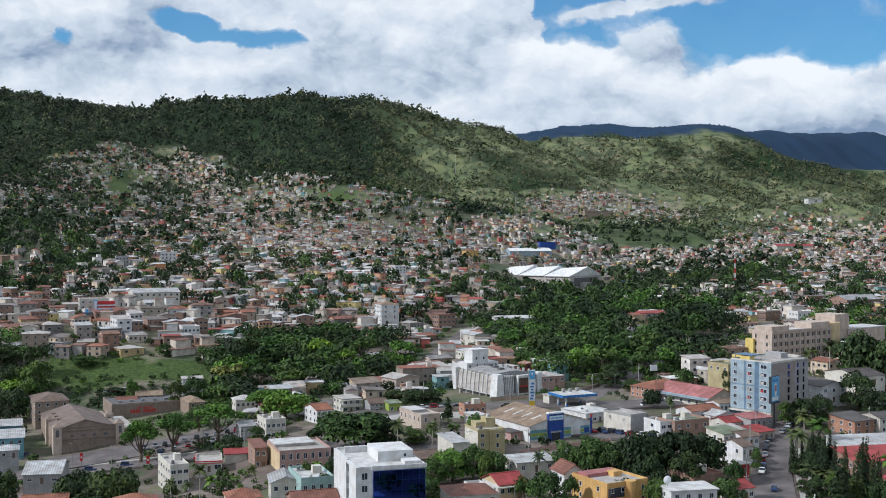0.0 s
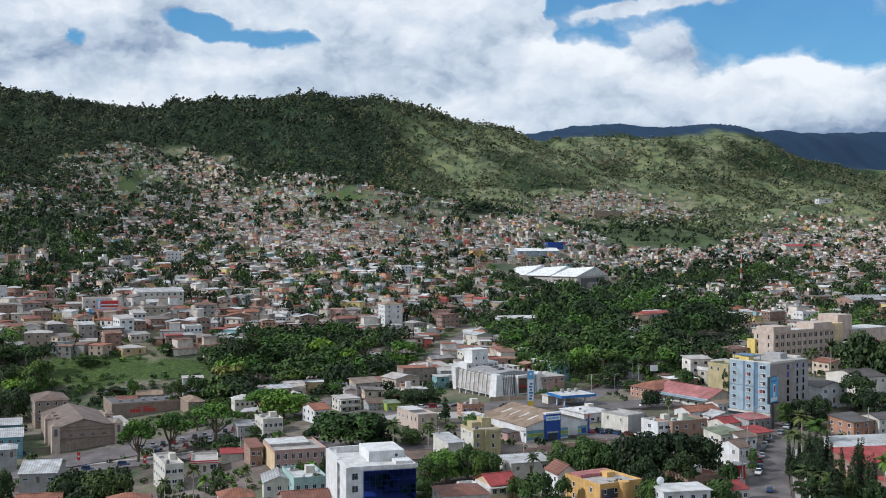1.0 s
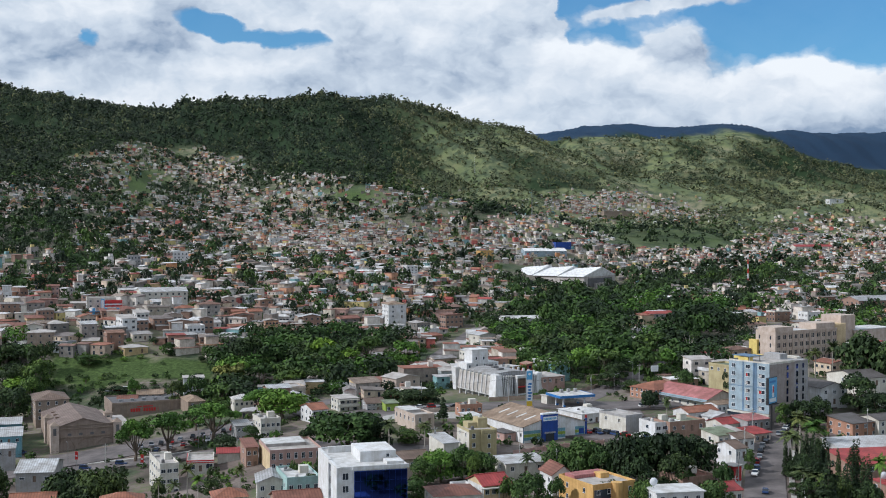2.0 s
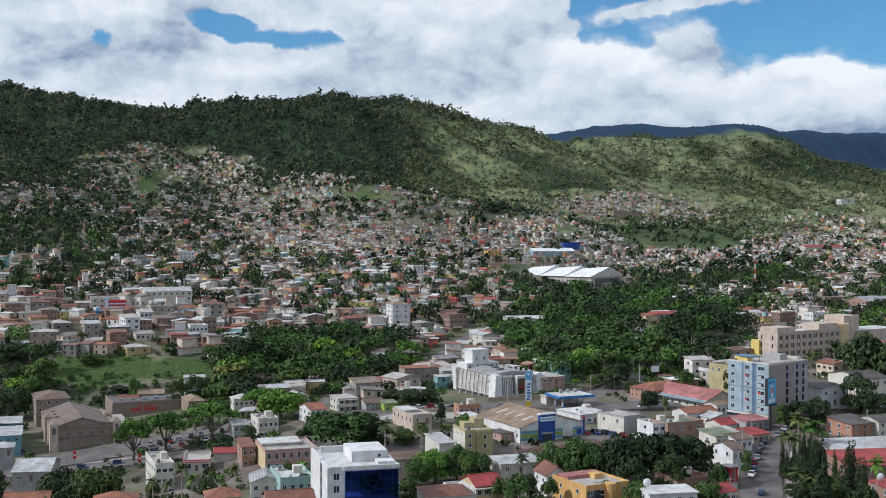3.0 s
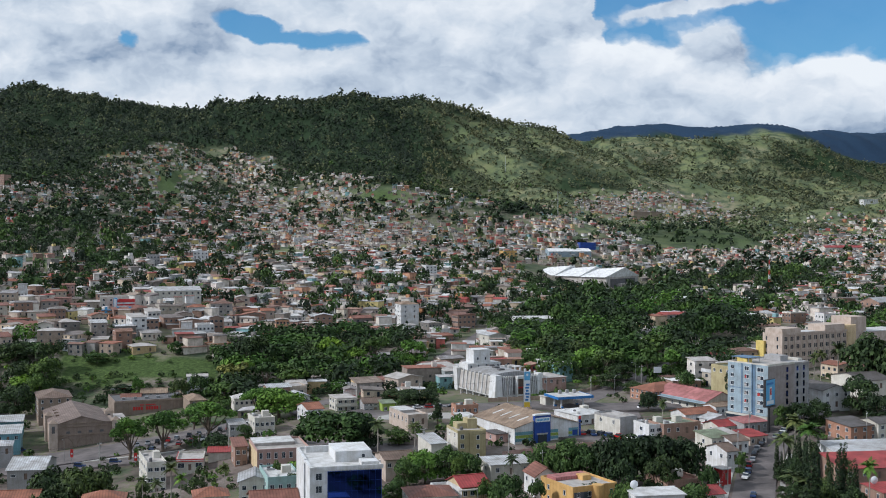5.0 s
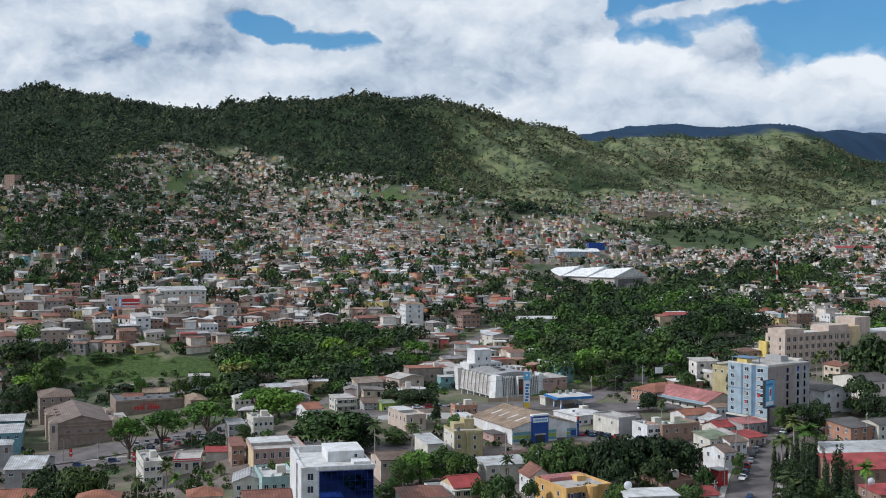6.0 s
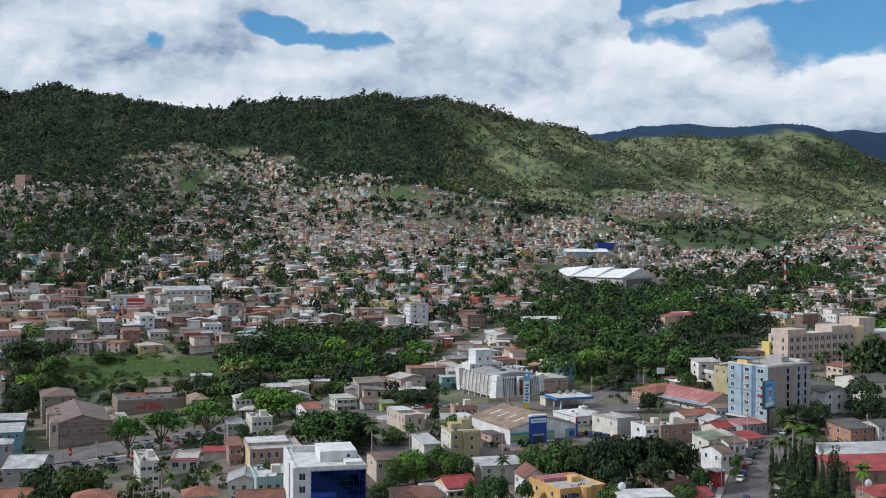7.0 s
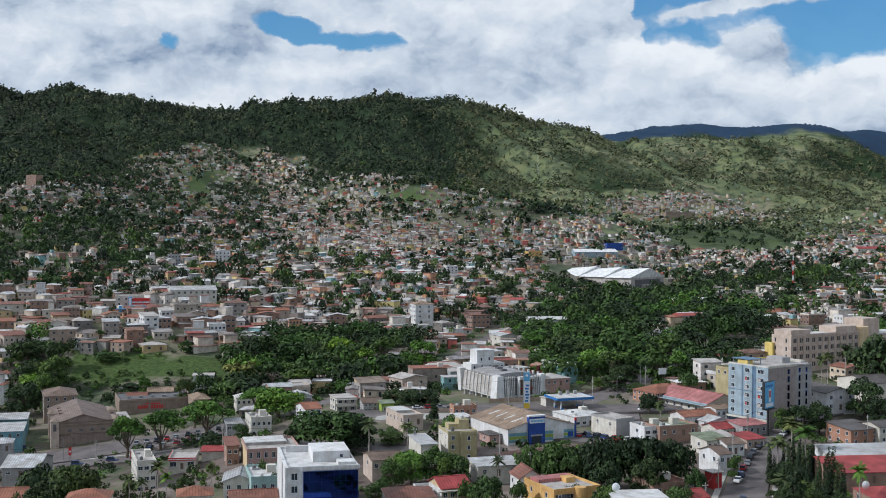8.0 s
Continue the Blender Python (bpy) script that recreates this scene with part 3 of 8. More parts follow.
def make_far_town():
    def weight(x, y):
        t, g, w = land(x, y)
        return np.clip(t * np.clip(1 - 1.2 * w, 0, 1) * (0.5 + 0.9 * fbm(x / 90, y / 90, 31)), 0, 1) * (1 - clearing(x, y))
    walls, roofs, holes = Heap(), Heap(), Heap()
    spots = [p for p in scatter(11500, 480, 3200, 0.56, weight, -6.8, 11) + scatter(5200, 1450, 2750, 0.5, weight, 6.4, 13) + scatter(520, 2380, 2950, 0.3, lambda x, y: weight(x, y) * (x / y > 0.07), 6.6, 15) if (p[1] > 900 or free(*p, 5.0)) and not (48 < p[0] < 182 and 1185 < p[1] < 1335)]
    zs = height(np.array([p[0] for p in spots]), np.array([p[1] for p in spots]))
    r = random.Random(4)
    for (x, y), z in zip(spots, zs):
        near = y < 1050
        k = 1.0 if y < 1300 else 0.82
        w, d = r.uniform(5.0, 10.5) * k, r.uniform(5.0, 9) * k
        if r.random() < 0.06 and near:
            w, d = w * 2.2, d * 1.6
        h = r.choice((2.7, 2.8, 3.0, 5.4, 5.6, 5.8, 8.2) if near else (2.4, 2.5, 2.6, 2.8, 3.0, 5.2))
        a = 0.5 * math.sin(x / 170) + 0.4 * math.sin(y / 230) + r.uniform(-0.12, 0.12) + (math.pi / 2 if r.random() < 0.4 else 0)
        far_house(walls, roofs, holes, x, y, z, w, d, h, a, r.choice((0, 0.1, 0.6, 0.9, 1.5)), r)
    for nm, hp, mt, lb in (("far_house_walls", walls, "house_wall", "weathered plaster and brick walls of small hillside houses"), ("far_house_roofs", roofs, "house_roof", "sheet-metal, concrete and tile roofs of hillside houses"),
                           ("far_house_windows", holes, "glass", "dark window and door openings of hillside houses")):
        tagged(new(nm, mesh_of(nm, hp.v, hp.f, [mt])), lb, "houses", kind="stuff")


def clump_tree(r, n, rx, rz):
    """A crown of n tilted leaf clumps round a hollow middle: unit height centre at 0."""
    v, f = [], []
    for i in range(n):
        th, ph = r.uniform(0, 2 * math.pi), math.acos(r.uniform(-0.55, 1))
        q = r.uniform(0.62, 1.0)
        cx, cy, cz = rx * q * math.sin(ph) * math.cos(th), rx * q * math.sin(ph) * math.sin(th), rz * q * math.cos(ph)
        s = r.uniform(0.34, 0.52) * rx
        m = Euler((0.7 * math.sin(ph) * math.sin(th) * -1 + r.uniform(-0.4, 0.4), 0.7 * math.sin(ph) * math.cos(th) + r.uniform(-0.4, 0.4), r.uniform(0, 6.3))).to_matrix()
        k = len(v)
        for p in ((s, 0, 0), (0, s * r.uniform(0.7, 1), 0), (-s, 0, 0), (0, -s * r.uniform(0.7, 1), 0), (0, 0, s * r.uniform(0.5, 0.75))):
            o = m @ Vector(p)
            v.append((cx + o.x, cy + o.y, cz + o.z))
        f += [(k, k + 1, k + 4), (k + 1, k + 2, k + 4), (k + 2, k + 3, k + 4), (k + 3, k, k + 4)]
    return v, f


def leaf_cloud(r, lobes, count, size, lift=0.35):
    """Leaf sprays on the shells of the lobes (x, y, z, rx, rz)."""
    w = np.array([l[3] ** 2 for l in lobes])
    pick = r.choice(len(lobes), count, p=w / w.sum())
    lb = np.array(lobes)[pick]
    th = r.uniform(0, 2 * np.pi, count)
    cz = r.uniform(-0.5, 1.0, count)
    sz = np.sqrt(1 - cz ** 2)
    n = np.stack([sz * np.cos(th), sz * np.sin(th), cz], 1)
    q = r.uniform(0.72, 1.06, count)[:, None]
    c = lb[:, :3] + n * q * np.stack([lb[:, 3], lb[:, 3], lb[:, 4]], 1)
    nn = n + r.normal(0, 0.42, (count, 3)) + np.array([0, 0, lift])
    nn /= np.linalg.norm(nn, axis=1)[:, None]
    a = np.cross(nn, r.normal(0, 1, (count, 3)))
    a /= np.linalg.norm(a, axis=1)[:, None]
    b = np.cross(nn, a)
    s = (size * r.uniform(0.6, 1.3, count))[:, None]
    v = np.stack([c - a * s, c + b * s * 0.62 + nn * s * 0.15, c + a * s, c - b * s * 0.62 - nn * s * 0.15], 1).reshape(-1, 3)
    f = np.arange(count * 4).reshape(-1, 4)
    return v, f


def make_far_trees():
    r = random.Random(8)
    shapes = [clump_tree(r, 13, 1.0, 0.8) for _ in range(10)]
    close = [tuple(a.tolist() for a in leaf_cloud(np.random.default_rng(60 + k), [(0, 0, 0, 0.9, 0.75), (0.4, 0.2, 0.25, 0.55, 0.5), (-0.35, -0.3, 0.3, 0.55, 0.5), (0.1, -0.45, 0, 0.5, 0.5)], 84, 0.21)) for k in range(8)]
    small = [clump_tree(r, 8, 1.0, 1.1) for _ in range(12)]

    def weight_town(x, y):
        t, g, w = land(x, y)
        hall = (x > 48) & (x < 182) & (y > 1180) & (y < 1332)
        return np.clip(0.85 * w + np.where((x / y > -0.22) & (y > 1300), 0.11, 0.24) * t + 0.02, 0, 1) * (1 - 0.9 * g) * ~hall

    def weight_hill(x, y):
        t, g, w = land(x, y)
        gap = np.clip((fbm(x / 170, y / 260, 43) - 0.36) * 7, 0.4, 1)
        return np.clip(w * 0.95 * gap + 0.6 * np.clip((fbm(x / 150, y / 200, 41) - 0.40) * 6, 0.22, 1), 0, 1) * (1 - t) * (1 - 0.9 * g)

    for nm, spots, shp, size, mat, lb in (
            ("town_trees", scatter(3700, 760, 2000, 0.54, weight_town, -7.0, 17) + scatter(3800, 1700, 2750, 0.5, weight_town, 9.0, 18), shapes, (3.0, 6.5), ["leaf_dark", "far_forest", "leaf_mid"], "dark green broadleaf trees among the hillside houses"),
            ("hill_forest", scatter(23000, 1900, 4150, 0.56, weight_hill, 8.0, 19), small, (3.2, 7.2), ["far_forest", "hazy_forest_leaf", "hazy_scrub_leaf"], "dense dark forest of pine and oak on the hills")):
        hp = Heap()
        zs = height(np.array([p[0] for p in spots]), np.array([p[1] for p in spots]))
        for (x, y), z in zip(spots, zs):
            v, f = r.choice(close if y < 1250 else shp)
            s = r.uniform(*size) * (1.0 if y < 2600 else 1.15) * (1.35 if r.random() < 0.06 else 1.0)
            if y > 3200:
                s *= r.uniform(0.9, 1.45)
            hgt = s * r.uniform(0.8, 1.6) * (0.8 if x / y > 0.0 and y > 1900 else 1.0)
            c, q = math.cos(x), math.sin(x)
            # hills on the right take mostly the leaves paled for haze
            hp.add([(x + s * (c * a - q * b), y + s * (q * a + c * b), z + hgt * 0.75 + hgt * k) for a, b, k in v], f, r.choices((0, 1, 2), (0.5, 0.12, 0.38) if y < 1250 else (0.74, 0.22, 0.04) if y < 1900 or x / y < -0.06 else (0.03, 0.37, 0.60))[0])
        tagged(new(nm, mesh_of(nm, hp.v, hp.f, mat, hp.m)), lb, "trees", kind="stuff")


make_far_trees()

# ---- building blocks ----
def part(name, hp, mats, parent, label=""):
    """Links a heap of solids as one mesh under a thing or a part."""
    me = hp if isinstance(hp, bpy.types.Mesh) else mesh_of(name, hp.v, hp.f, [mats] if isinstance(mats, str) else mats, hp.m)
    ob = new(name, me)
    ob.parent = parent
    if label:
        tagged(ob, label)
    return ob


def thing(name, x, y, z, turn, label, category, group="", kind=""):
    ob = new(name)
    ob.empty_display_size = 0.5
    ob.matrix_basis = pose(x, y, z, 0, 0, turn)
    return tagged(ob, label, category, group, kind)


def block(*b, mat=0, hp=None):
    hp = hp or Heap()
    hp.add(box_pts(*b), BOX, mat)
    return hp


def tube(pts, radii, sides=8, hp=None, mat=0):
    """A round limb through the points."""
    hp = hp or Heap()
    pts = [Vector(p) for p in pts]
    v, f = [], []
    for i, p in enumerate(pts):
        d = (pts[min(i + 1, len(pts) - 1)] - pts[max(i - 1, 0)]).normalized()
        a = d.orthogonal().normalized()
        b = d.cross(a)
        for k in range(sides):
            th = 2 * math.pi * k / sides
            v.append(tuple(p + (a * math.cos(th) + b * math.sin(th)) * radii[i]))
    for i in range(len(pts) - 1):
        for k in range(sides):
            q = (k + 1) % sides
            f.append((i * sides + k, i * sides + q, (i + 1) * sides + q, (i + 1) * sides + k))
    f.append(tuple(range(sides))[::-1])
    f.append(tuple((len(pts) - 1) * sides + k for k in range(sides)))
    hp.add(v, f, mat)
    return hp


WINDOWS = {}


def window_mesh(w, h, bars=True):
    """A framed pane, its outer face on y = 0 and looking to -y: frame mesh and pane mesh."""
    key = (round(w, 1), round(h, 1))
    if key not in WINDOWS:
        w, h = key
        f, t = Heap(), 0.07
        for b in ((-w / 2, -0.07, 0, -w / 2 + t, 0.02, h), (w / 2 - t, -0.07, 0, w / 2, 0.02, h), (-w / 2 + t, -0.07, h - t, w / 2 - t, 0.02, h), (-w / 2 - 0.08, -0.14, -0.1, w / 2 + 0.08, 0.02, 0)):
            block(*b, hp=f)
        if w > 1.0:
            block(-0.025, -0.06, 0, 0.025, 0.02, h - t, hp=f)
        p = Heap()
        block(-w / 2 + t, -0.03, 0, w / 2 - t, 0.015, h - t, hp=p)
        WINDOWS[key] = (mesh_of("window", f.v, f.f, ["sign_white"]), mesh_of("pane", p.v, p.f, ["glass"]))
    return WINDOWS[key]


def put_window(parent, side, along, z, w, h, W, L, deep=True):
    fm, pm = window_mesh(w, h)
    ob = new("window", fm)
    ob.parent = parent
    pos = {"front": (along, 0, 0), "left": (0, L - along, 270), "right": (W, along, 90), "back": (W - along, L, 180)}[side]
    ob.matrix_basis = pose(pos[0], pos[1], z, 0, 0, pos[2])
    if deep:
        pn = new("pane", pm)
        pn.parent = ob
    else:
        ob.data = joined_window(w, h)
    return ob


JOINED = {}


def joined_window(w, h):
    key = (round(w, 1), round(h, 1))
    if key not in JOINED:
        w, h = key
        hp, t = Heap(), 0.07
        block(-w / 2, -0.06, 0, w / 2, 0.02, h, hp=hp)
        block(-w / 2 + t, -0.075, t, w / 2 - t, 0.0, h - t, mat=1, hp=hp)
        block(-w / 2 - 0.08, -0.14, -0.1, w / 2 + 0.08, 0.02, 0, hp=hp)
        JOINED[key] = mesh_of("window", hp.v, hp.f, ["concrete", "glass"], hp.m)
    return JOINED[key]


def roof_on(parent, kind, W, L, h, mat, rise=1.6, eave=0.5, wall=None):
    hp = Heap()
    a, b, c, d = -eave, W + eave, -eave, L + eave
    t = 0.16
    if kind == "flat":
        block(0.2, 0.2, h - 0.25, W - 0.2, L - 0.2, h + 0.02, hp=hp)
        part("roof", hp, mat, parent)
        rim = Heap()
        for q in ((-0.06, -0.06, h - 0.2, W + 0.06, 0.2, h + 0.65), (-0.06, L - 0.2, h - 0.2, W + 0.06, L + 0.06, h + 0.65), (-0.06, 0.2, h - 0.2, 0.2, L - 0.2, h + 0.65), (W - 0.2, 0.2, h - 0.2, W + 0.06, L - 0.2, h + 0.65)):
            block(*q, hp=rim)
        part("parapet", rim, wall or mat, parent)
        return
    if kind == "slab":
        block(a, c, h, b, d, h + 0.25, hp=hp)
        part("roof", hp, mat, parent)
        return
    if kind == "shed":        # high at the back
        hp.add([(a, c, h), (b, c, h), (b, d, h + rise), (a, d, h + rise), (a, c, h + t), (b, c, h + t), (b, d, h + rise + t), (a, d, h + rise + t)], BOX)
        gab = Heap()
        gab.add([(0, 0, h), (0, L, h), (0, L, h + rise), (W, 0, h), (W, L, h), (W, L, h + rise)], [(0, 1, 2), (5, 4, 3), (1, 4, 5, 2)])
        part("gable", gab, wall or mat, parent)
    elif kind in ("gable_x", "gable_y"):
        m = (c + d) / 2 if kind == "gable_x" else (a + b) / 2
        if kind == "gable_x":
            lo1, hi1 = [(a, c, h), (b, c, h)], [(a, m, h + rise), (b, m, h + rise)]
            lo2 = [(a, d, h), (b, d, h)]
            tri = [(0, 0, h), (0, L, h), (0, L / 2, h + rise - 0.05), (W, 0, h), (W, L, h), (W, L / 2, h + rise - 0.05)]
        else:
            lo1, hi1 = [(a, d, h), (a, c, h)], [(m, d, h + rise), (m, c, h + rise)]
            lo2 = [(b, d, h), (b, c, h)]
            tri = [(0, 0, h), (W, 0, h), (W / 2, 0, h + rise - 0.05), (0, L, h), (W, L, h), (W / 2, L, h + rise - 0.05)]
        for lo, flip in ((lo1, False), (lo2, True)):
            q = [lo[0], lo[1], hi1[1], hi1[0]]
            hp.add(q + [(x, y, z + t) for x, y, z in q], BOX if not flip else [tuple(reversed(f)) for f in BOX])
        for q in (tri[:3], tri[3:]):
            gab = Heap()
            gab.add(q, [(0, 1, 2)])
            part("gable", gab, wall or mat, parent)
        cap = Heap()
        if kind == "gable_x":
            block(a, m - 0.25, h + rise + 0.02, b, m + 0.25, h + rise + t + 0.06, hp=cap)
        else:
            block(m - 0.25, c, h + rise + 0.02, m + 0.25, d, h + rise + t + 0.06, hp=cap)
        part("ridge_cap", cap, mat, parent)
    elif kind == "hip":
        k = min(b - a, d - c) / 2
        r0, r1 = ((a + k, (c + d) / 2), (b - k, (c + d) / 2)) if b - a > d - c else (((a + b) / 2, c + k), ((a + b) / 2, d - k))
        v = [(a, c, h), (b, c, h), (b, d, h), (a, d, h), (*r0, h + rise), (*r1, h + rise)]
        f = [(0, 1, 5, 4), (1, 2, 5), (2, 3, 4, 5), (3, 0, 4), (3, 2, 1, 0)] if b - a > d - c else [(0, 1, 4), (1, 2, 5, 4), (2, 3, 5), (3, 0, 4, 5), (3, 2, 1, 0)]
        hp.add(v, f)
    part("roof", hp, mat, parent)


def tank(parent, x, y, z, r=0.6, h=1.1, mat="dark_grey"):
    hp = tube([(x, y, z), (x, y, z + h * 0.8), (x, y, z + h)], [r, r, r * 0.45], 10)
    part("water_tank", hp, mat, parent)


def building(name, label, x, y, turn, W, L, top, wall="white", roof="flat", cover="flat_grey", rise=1.6, floors=2, front=3, side=3, win=(1.2, 1.3), eave=0.5,
             category="house", group="", deep=True, left_wall=None, door=True, extras=None, right=0, wing=None, wing_cover="near_roof"):
    """A house on the ground: local x along its front, local y to its back; top is the world height of its eaves, for
    the near houses taken from the camera's view.
    """
    c, s = math.cos(radians(turn)), math.sin(radians(turn))
    gs = [ground_at(x + c * p - s * q, y + s * p + c * q) for p in (0, W) for q in (0, L)]
    z = min(gs)
    h = max(top - z, 2.4)
    ob = thing(name, x, y, z, turn, label, category, group)
    body = block(0, 0, -1.0, W, L, h)
    if wing:                  # a lower lean-to before or beside the house, or a room on its roof
        x0, y0, x1, y1, wh = wing
        top_room = wh > h
        block(x0, y0, h if top_room else -1.0, x1, y1, wh, hp=body)
        lid = Heap()
        a, b, c, d, e = x0 - 0.4, y0 - 0.5, x1 + 0.4, y1 + (0.4 if top_room else -0.01), 0.15 if top_room else 0.7
        lid.add([(a, b, wh), (c, b, wh), (c, d, wh + e), (a, d, wh + e), (a, b, wh + 0.14), (c, b, wh + 0.14), (c, d, wh + e + 0.14), (a, d, wh + e + 0.14)], BOX)
        part("wing_roof", lid, wing_cover, ob)
    part("wall", body, wall, ob)
    if left_wall:
        part("side_wall", block(-0.03, 0.0, -1.0, -0.002, L, h - 0.01), left_wall, ob)
    roof_on(ob, roof, W, L, h, cover, rise, eave, wall)
    high = max(gs[0], gs[1]) - z
    fh = h / floors if h / floors < 4 else 3.1
    ww, wh = win
    for sd, cnt, span in (("front", front, W), ("left", side, L), ("right", right, L)):
        n = min(cnt, int(span / (ww + 0.35)))
        for k in range(n):
            for lv in range(floors):
                zz = h - (floors - lv) * fh + 0.9
                if zz < high - 0.6:
                    continue
                if sd == "front" and lv == 0 and k == n // 2 and door:
                    dz = max(h - floors * fh, 0)
                    part("door", block(span * (k + 0.5) / n - 0.5, -0.06, dz, span * (k + 0.5) / n + 0.5, 0.02, dz + 2.05), "dark_brown_sheet", ob)
                    continue
                put_window(ob, sd, span * (k + 0.5) / n, zz, ww, min(wh, fh - 1.1), W, L, deep)
    if extras:
        extras(ob, W, L, h)
    return ob


# ---- trees: trunk, limbs and a crown of many leaf sprays ----
def quads_mesh(name, v, f, mat):
    me = bpy.data.meshes.new(name)
    me.from_pydata(v.tolist(), [], f.tolist())
    me.materials.append(MATS[mat])
    return me


TREES = {}


def tree_meshes(kind, fine, variant, leaf):
    key = (kind, fine, variant, leaf)
    if key in TREES:
        return TREES[key]
    r = np.random.default_rng(abs(hash((len(kind), fine, variant))) % 9999 + variant)
    n = 2900 if fine else 850
    size = 0.066 if fine else 0.118
    trunk = Heap()
    bark = "bark"
    if kind in ("broad", "round", "airy"):
        lobes = []
        k = dict(broad=15, round=11, airy=16)[kind]
        for i in range(k):
            th = 2 * math.pi * (i * 0.382 + r.uniform(-0.05, 0.05))
            q = math.sqrt((i + 0.3) / k) * r.uniform(0.6, 0.78)
            zz = {"broad": 0.34 * (1 - q * q), "round": 0.62 * (1 - q * q), "airy": 0.55 * (1 - q * q)}[kind] + r.uniform(-0.12, 0.14) * (1.6 if kind == "airy" else 1)
            rr = r.uniform(0.24, 0.40) * (0.72 if kind == "airy" else 1)
            lobes.append((q * math.cos(th), q * math.sin(th), zz, rr, rr * (0.62 if kind == "broad" else 0.85)))
        v, f = leaf_cloud(r, lobes, int(n * (0.72 if kind == "airy" else 1)), size * (0.9 if kind == "airy" else 1))
        base = {"broad": -0.62, "round": -0.68, "airy": -0.95}[kind]
        if kind != "airy":
            lobes += [(0.55 * math.cos(a), 0.55 * math.sin(a), -0.22 if kind == "round" else -0.1, 0.34, 0.28) for a in np.arange(6) * 1.05 + 0.3]
            v, f = leaf_cloud(r, lobes, n, size)
        tube([(0, 0, base), (0.03, 0.02, base + 0.35), (0, 0, -0.1)], [0.075, 0.055, 0.04], 7, trunk)
        for l in lobes[::2]:
            tube([(0.01, 0.01, base + 0.42), (l[0] * 0.45, l[1] * 0.45, base * 0.35 + l[2] * 0.4), (l[0] * 0.9, l[1] * 0.9, l[2])], [0.04, 0.026, 0.01], 5, trunk)
    elif kind == "cypress":
        lobes = [(r.uniform(-0.03, 0.03), r.uniform(-0.03, 0.03), -0.9 + 0.2 * i, 0.15 * (1 - (i / 10.5) ** 2) + 0.02, 0.17) for i in range(10)]
        v, f = leaf_cloud(r, lobes, int(n * 0.85), size * 0.5, 1.2)
        tube([(0, 0, -1.1), (0, 0, 0.5)], [0.04, 0.015], 6, trunk)
    elif kind == "pine":
        lobes = [(r.uniform(-0.08, 0.08), r.uniform(-0.08, 0.08), -0.55 + 0.19 * i, 0.36 * (1 - i / 9.0) + 0.05, 0.12) for i in range(8)]
        v, f = leaf_cloud(r, lobes, int(n * 0.7), size * 0.75, 0.0)
        tube([(0, 0, -1.1), (0, 0, 0.85)], [0.05, 0.012], 6, trunk)
    else:                                   # palms
        vs, fs = [], []
        fronds = 30 if kind == "date_palm" else 22
        for i in range(fronds):
            az, el = 2 * math.pi * i * 0.382, r.uniform(-0.1, 1.4)
            ln = r.uniform(0.85, 1.1)
            prev = None
            steps = 15
            for s in range(steps):
                t = s / (steps - 1)
                rad = ln * t * math.cos(el * (1 - 0.3 * t))
                zz = ln * (math.sin(el) * t - 0.6 * t * t * (0.7 + 0.3 * math.cos(el)))
                c = Vector((rad * math.cos(az), rad * math.sin(az), zz))
                sd = Vector((-math.sin(az), math.cos(az), 0))
                wd = 0.24 * math.sin(math.pi * min(0.95, t * 0.85 + 0.12))
                if prev is not None:
                    for sg in (-1, 1):              # a slim leaflet on each side of the rib
                        k = len(vs)
                        tip = c + sd * sg * wd - Vector((0, 0, wd * r.uniform(0.3, 0.6))) + (c - prev) * 1.3
                        vs += [tuple(prev), tuple(prev + (c - prev) * 0.75), tuple(tip), tuple(prev + sd * sg * wd * 0.5 - Vector((0, 0, wd * 0.15)) + (c - prev) * 0.25)]
                        fs.append((k, k + 1, k + 2, k + 3))
                prev = c
        v, f = np.array(vs), np.array(fs)
        tube([(0, 0, -2.6), (0.04, 0, -1.3), (0, 0, 0.03)], [0.06, 0.05, 0.045] if kind == "date_palm" else [0.07, 0.05, 0.045], 7, trunk)
        bark = "pale_bark"
    TREES[key] = (quads_mesh("crown", v, f, leaf), mesh_of("trunk", trunk.v, trunk.f, [bark]))
    return TREES[key]


TREE_WORDS = {"broad": ("wide-crowned shade tree with dense foliage", "tree"), "round": ("rounded broadleaf tree with dense foliage", "tree"), "airy": ("airy tree with light feathery foliage", "tree"),
              "cypress": ("slim dark green columnar cypress", "tree"), "pine": ("dark green pointed conifer tree", "tree"), "palm": ("slender palm with drooping fronds", "palm"), "date_palm": ("grey-green date palm with a full crown", "palm")}
LEAF_WORDS = {"leaf_dark": "dark green", "leaf_mid": "mid-green", "leaf_bright": "bright green", "leaf_pale": "pale green", "palm_leaf": "grey-green", "conifer_leaf": "dark"}
tree_count = [0]


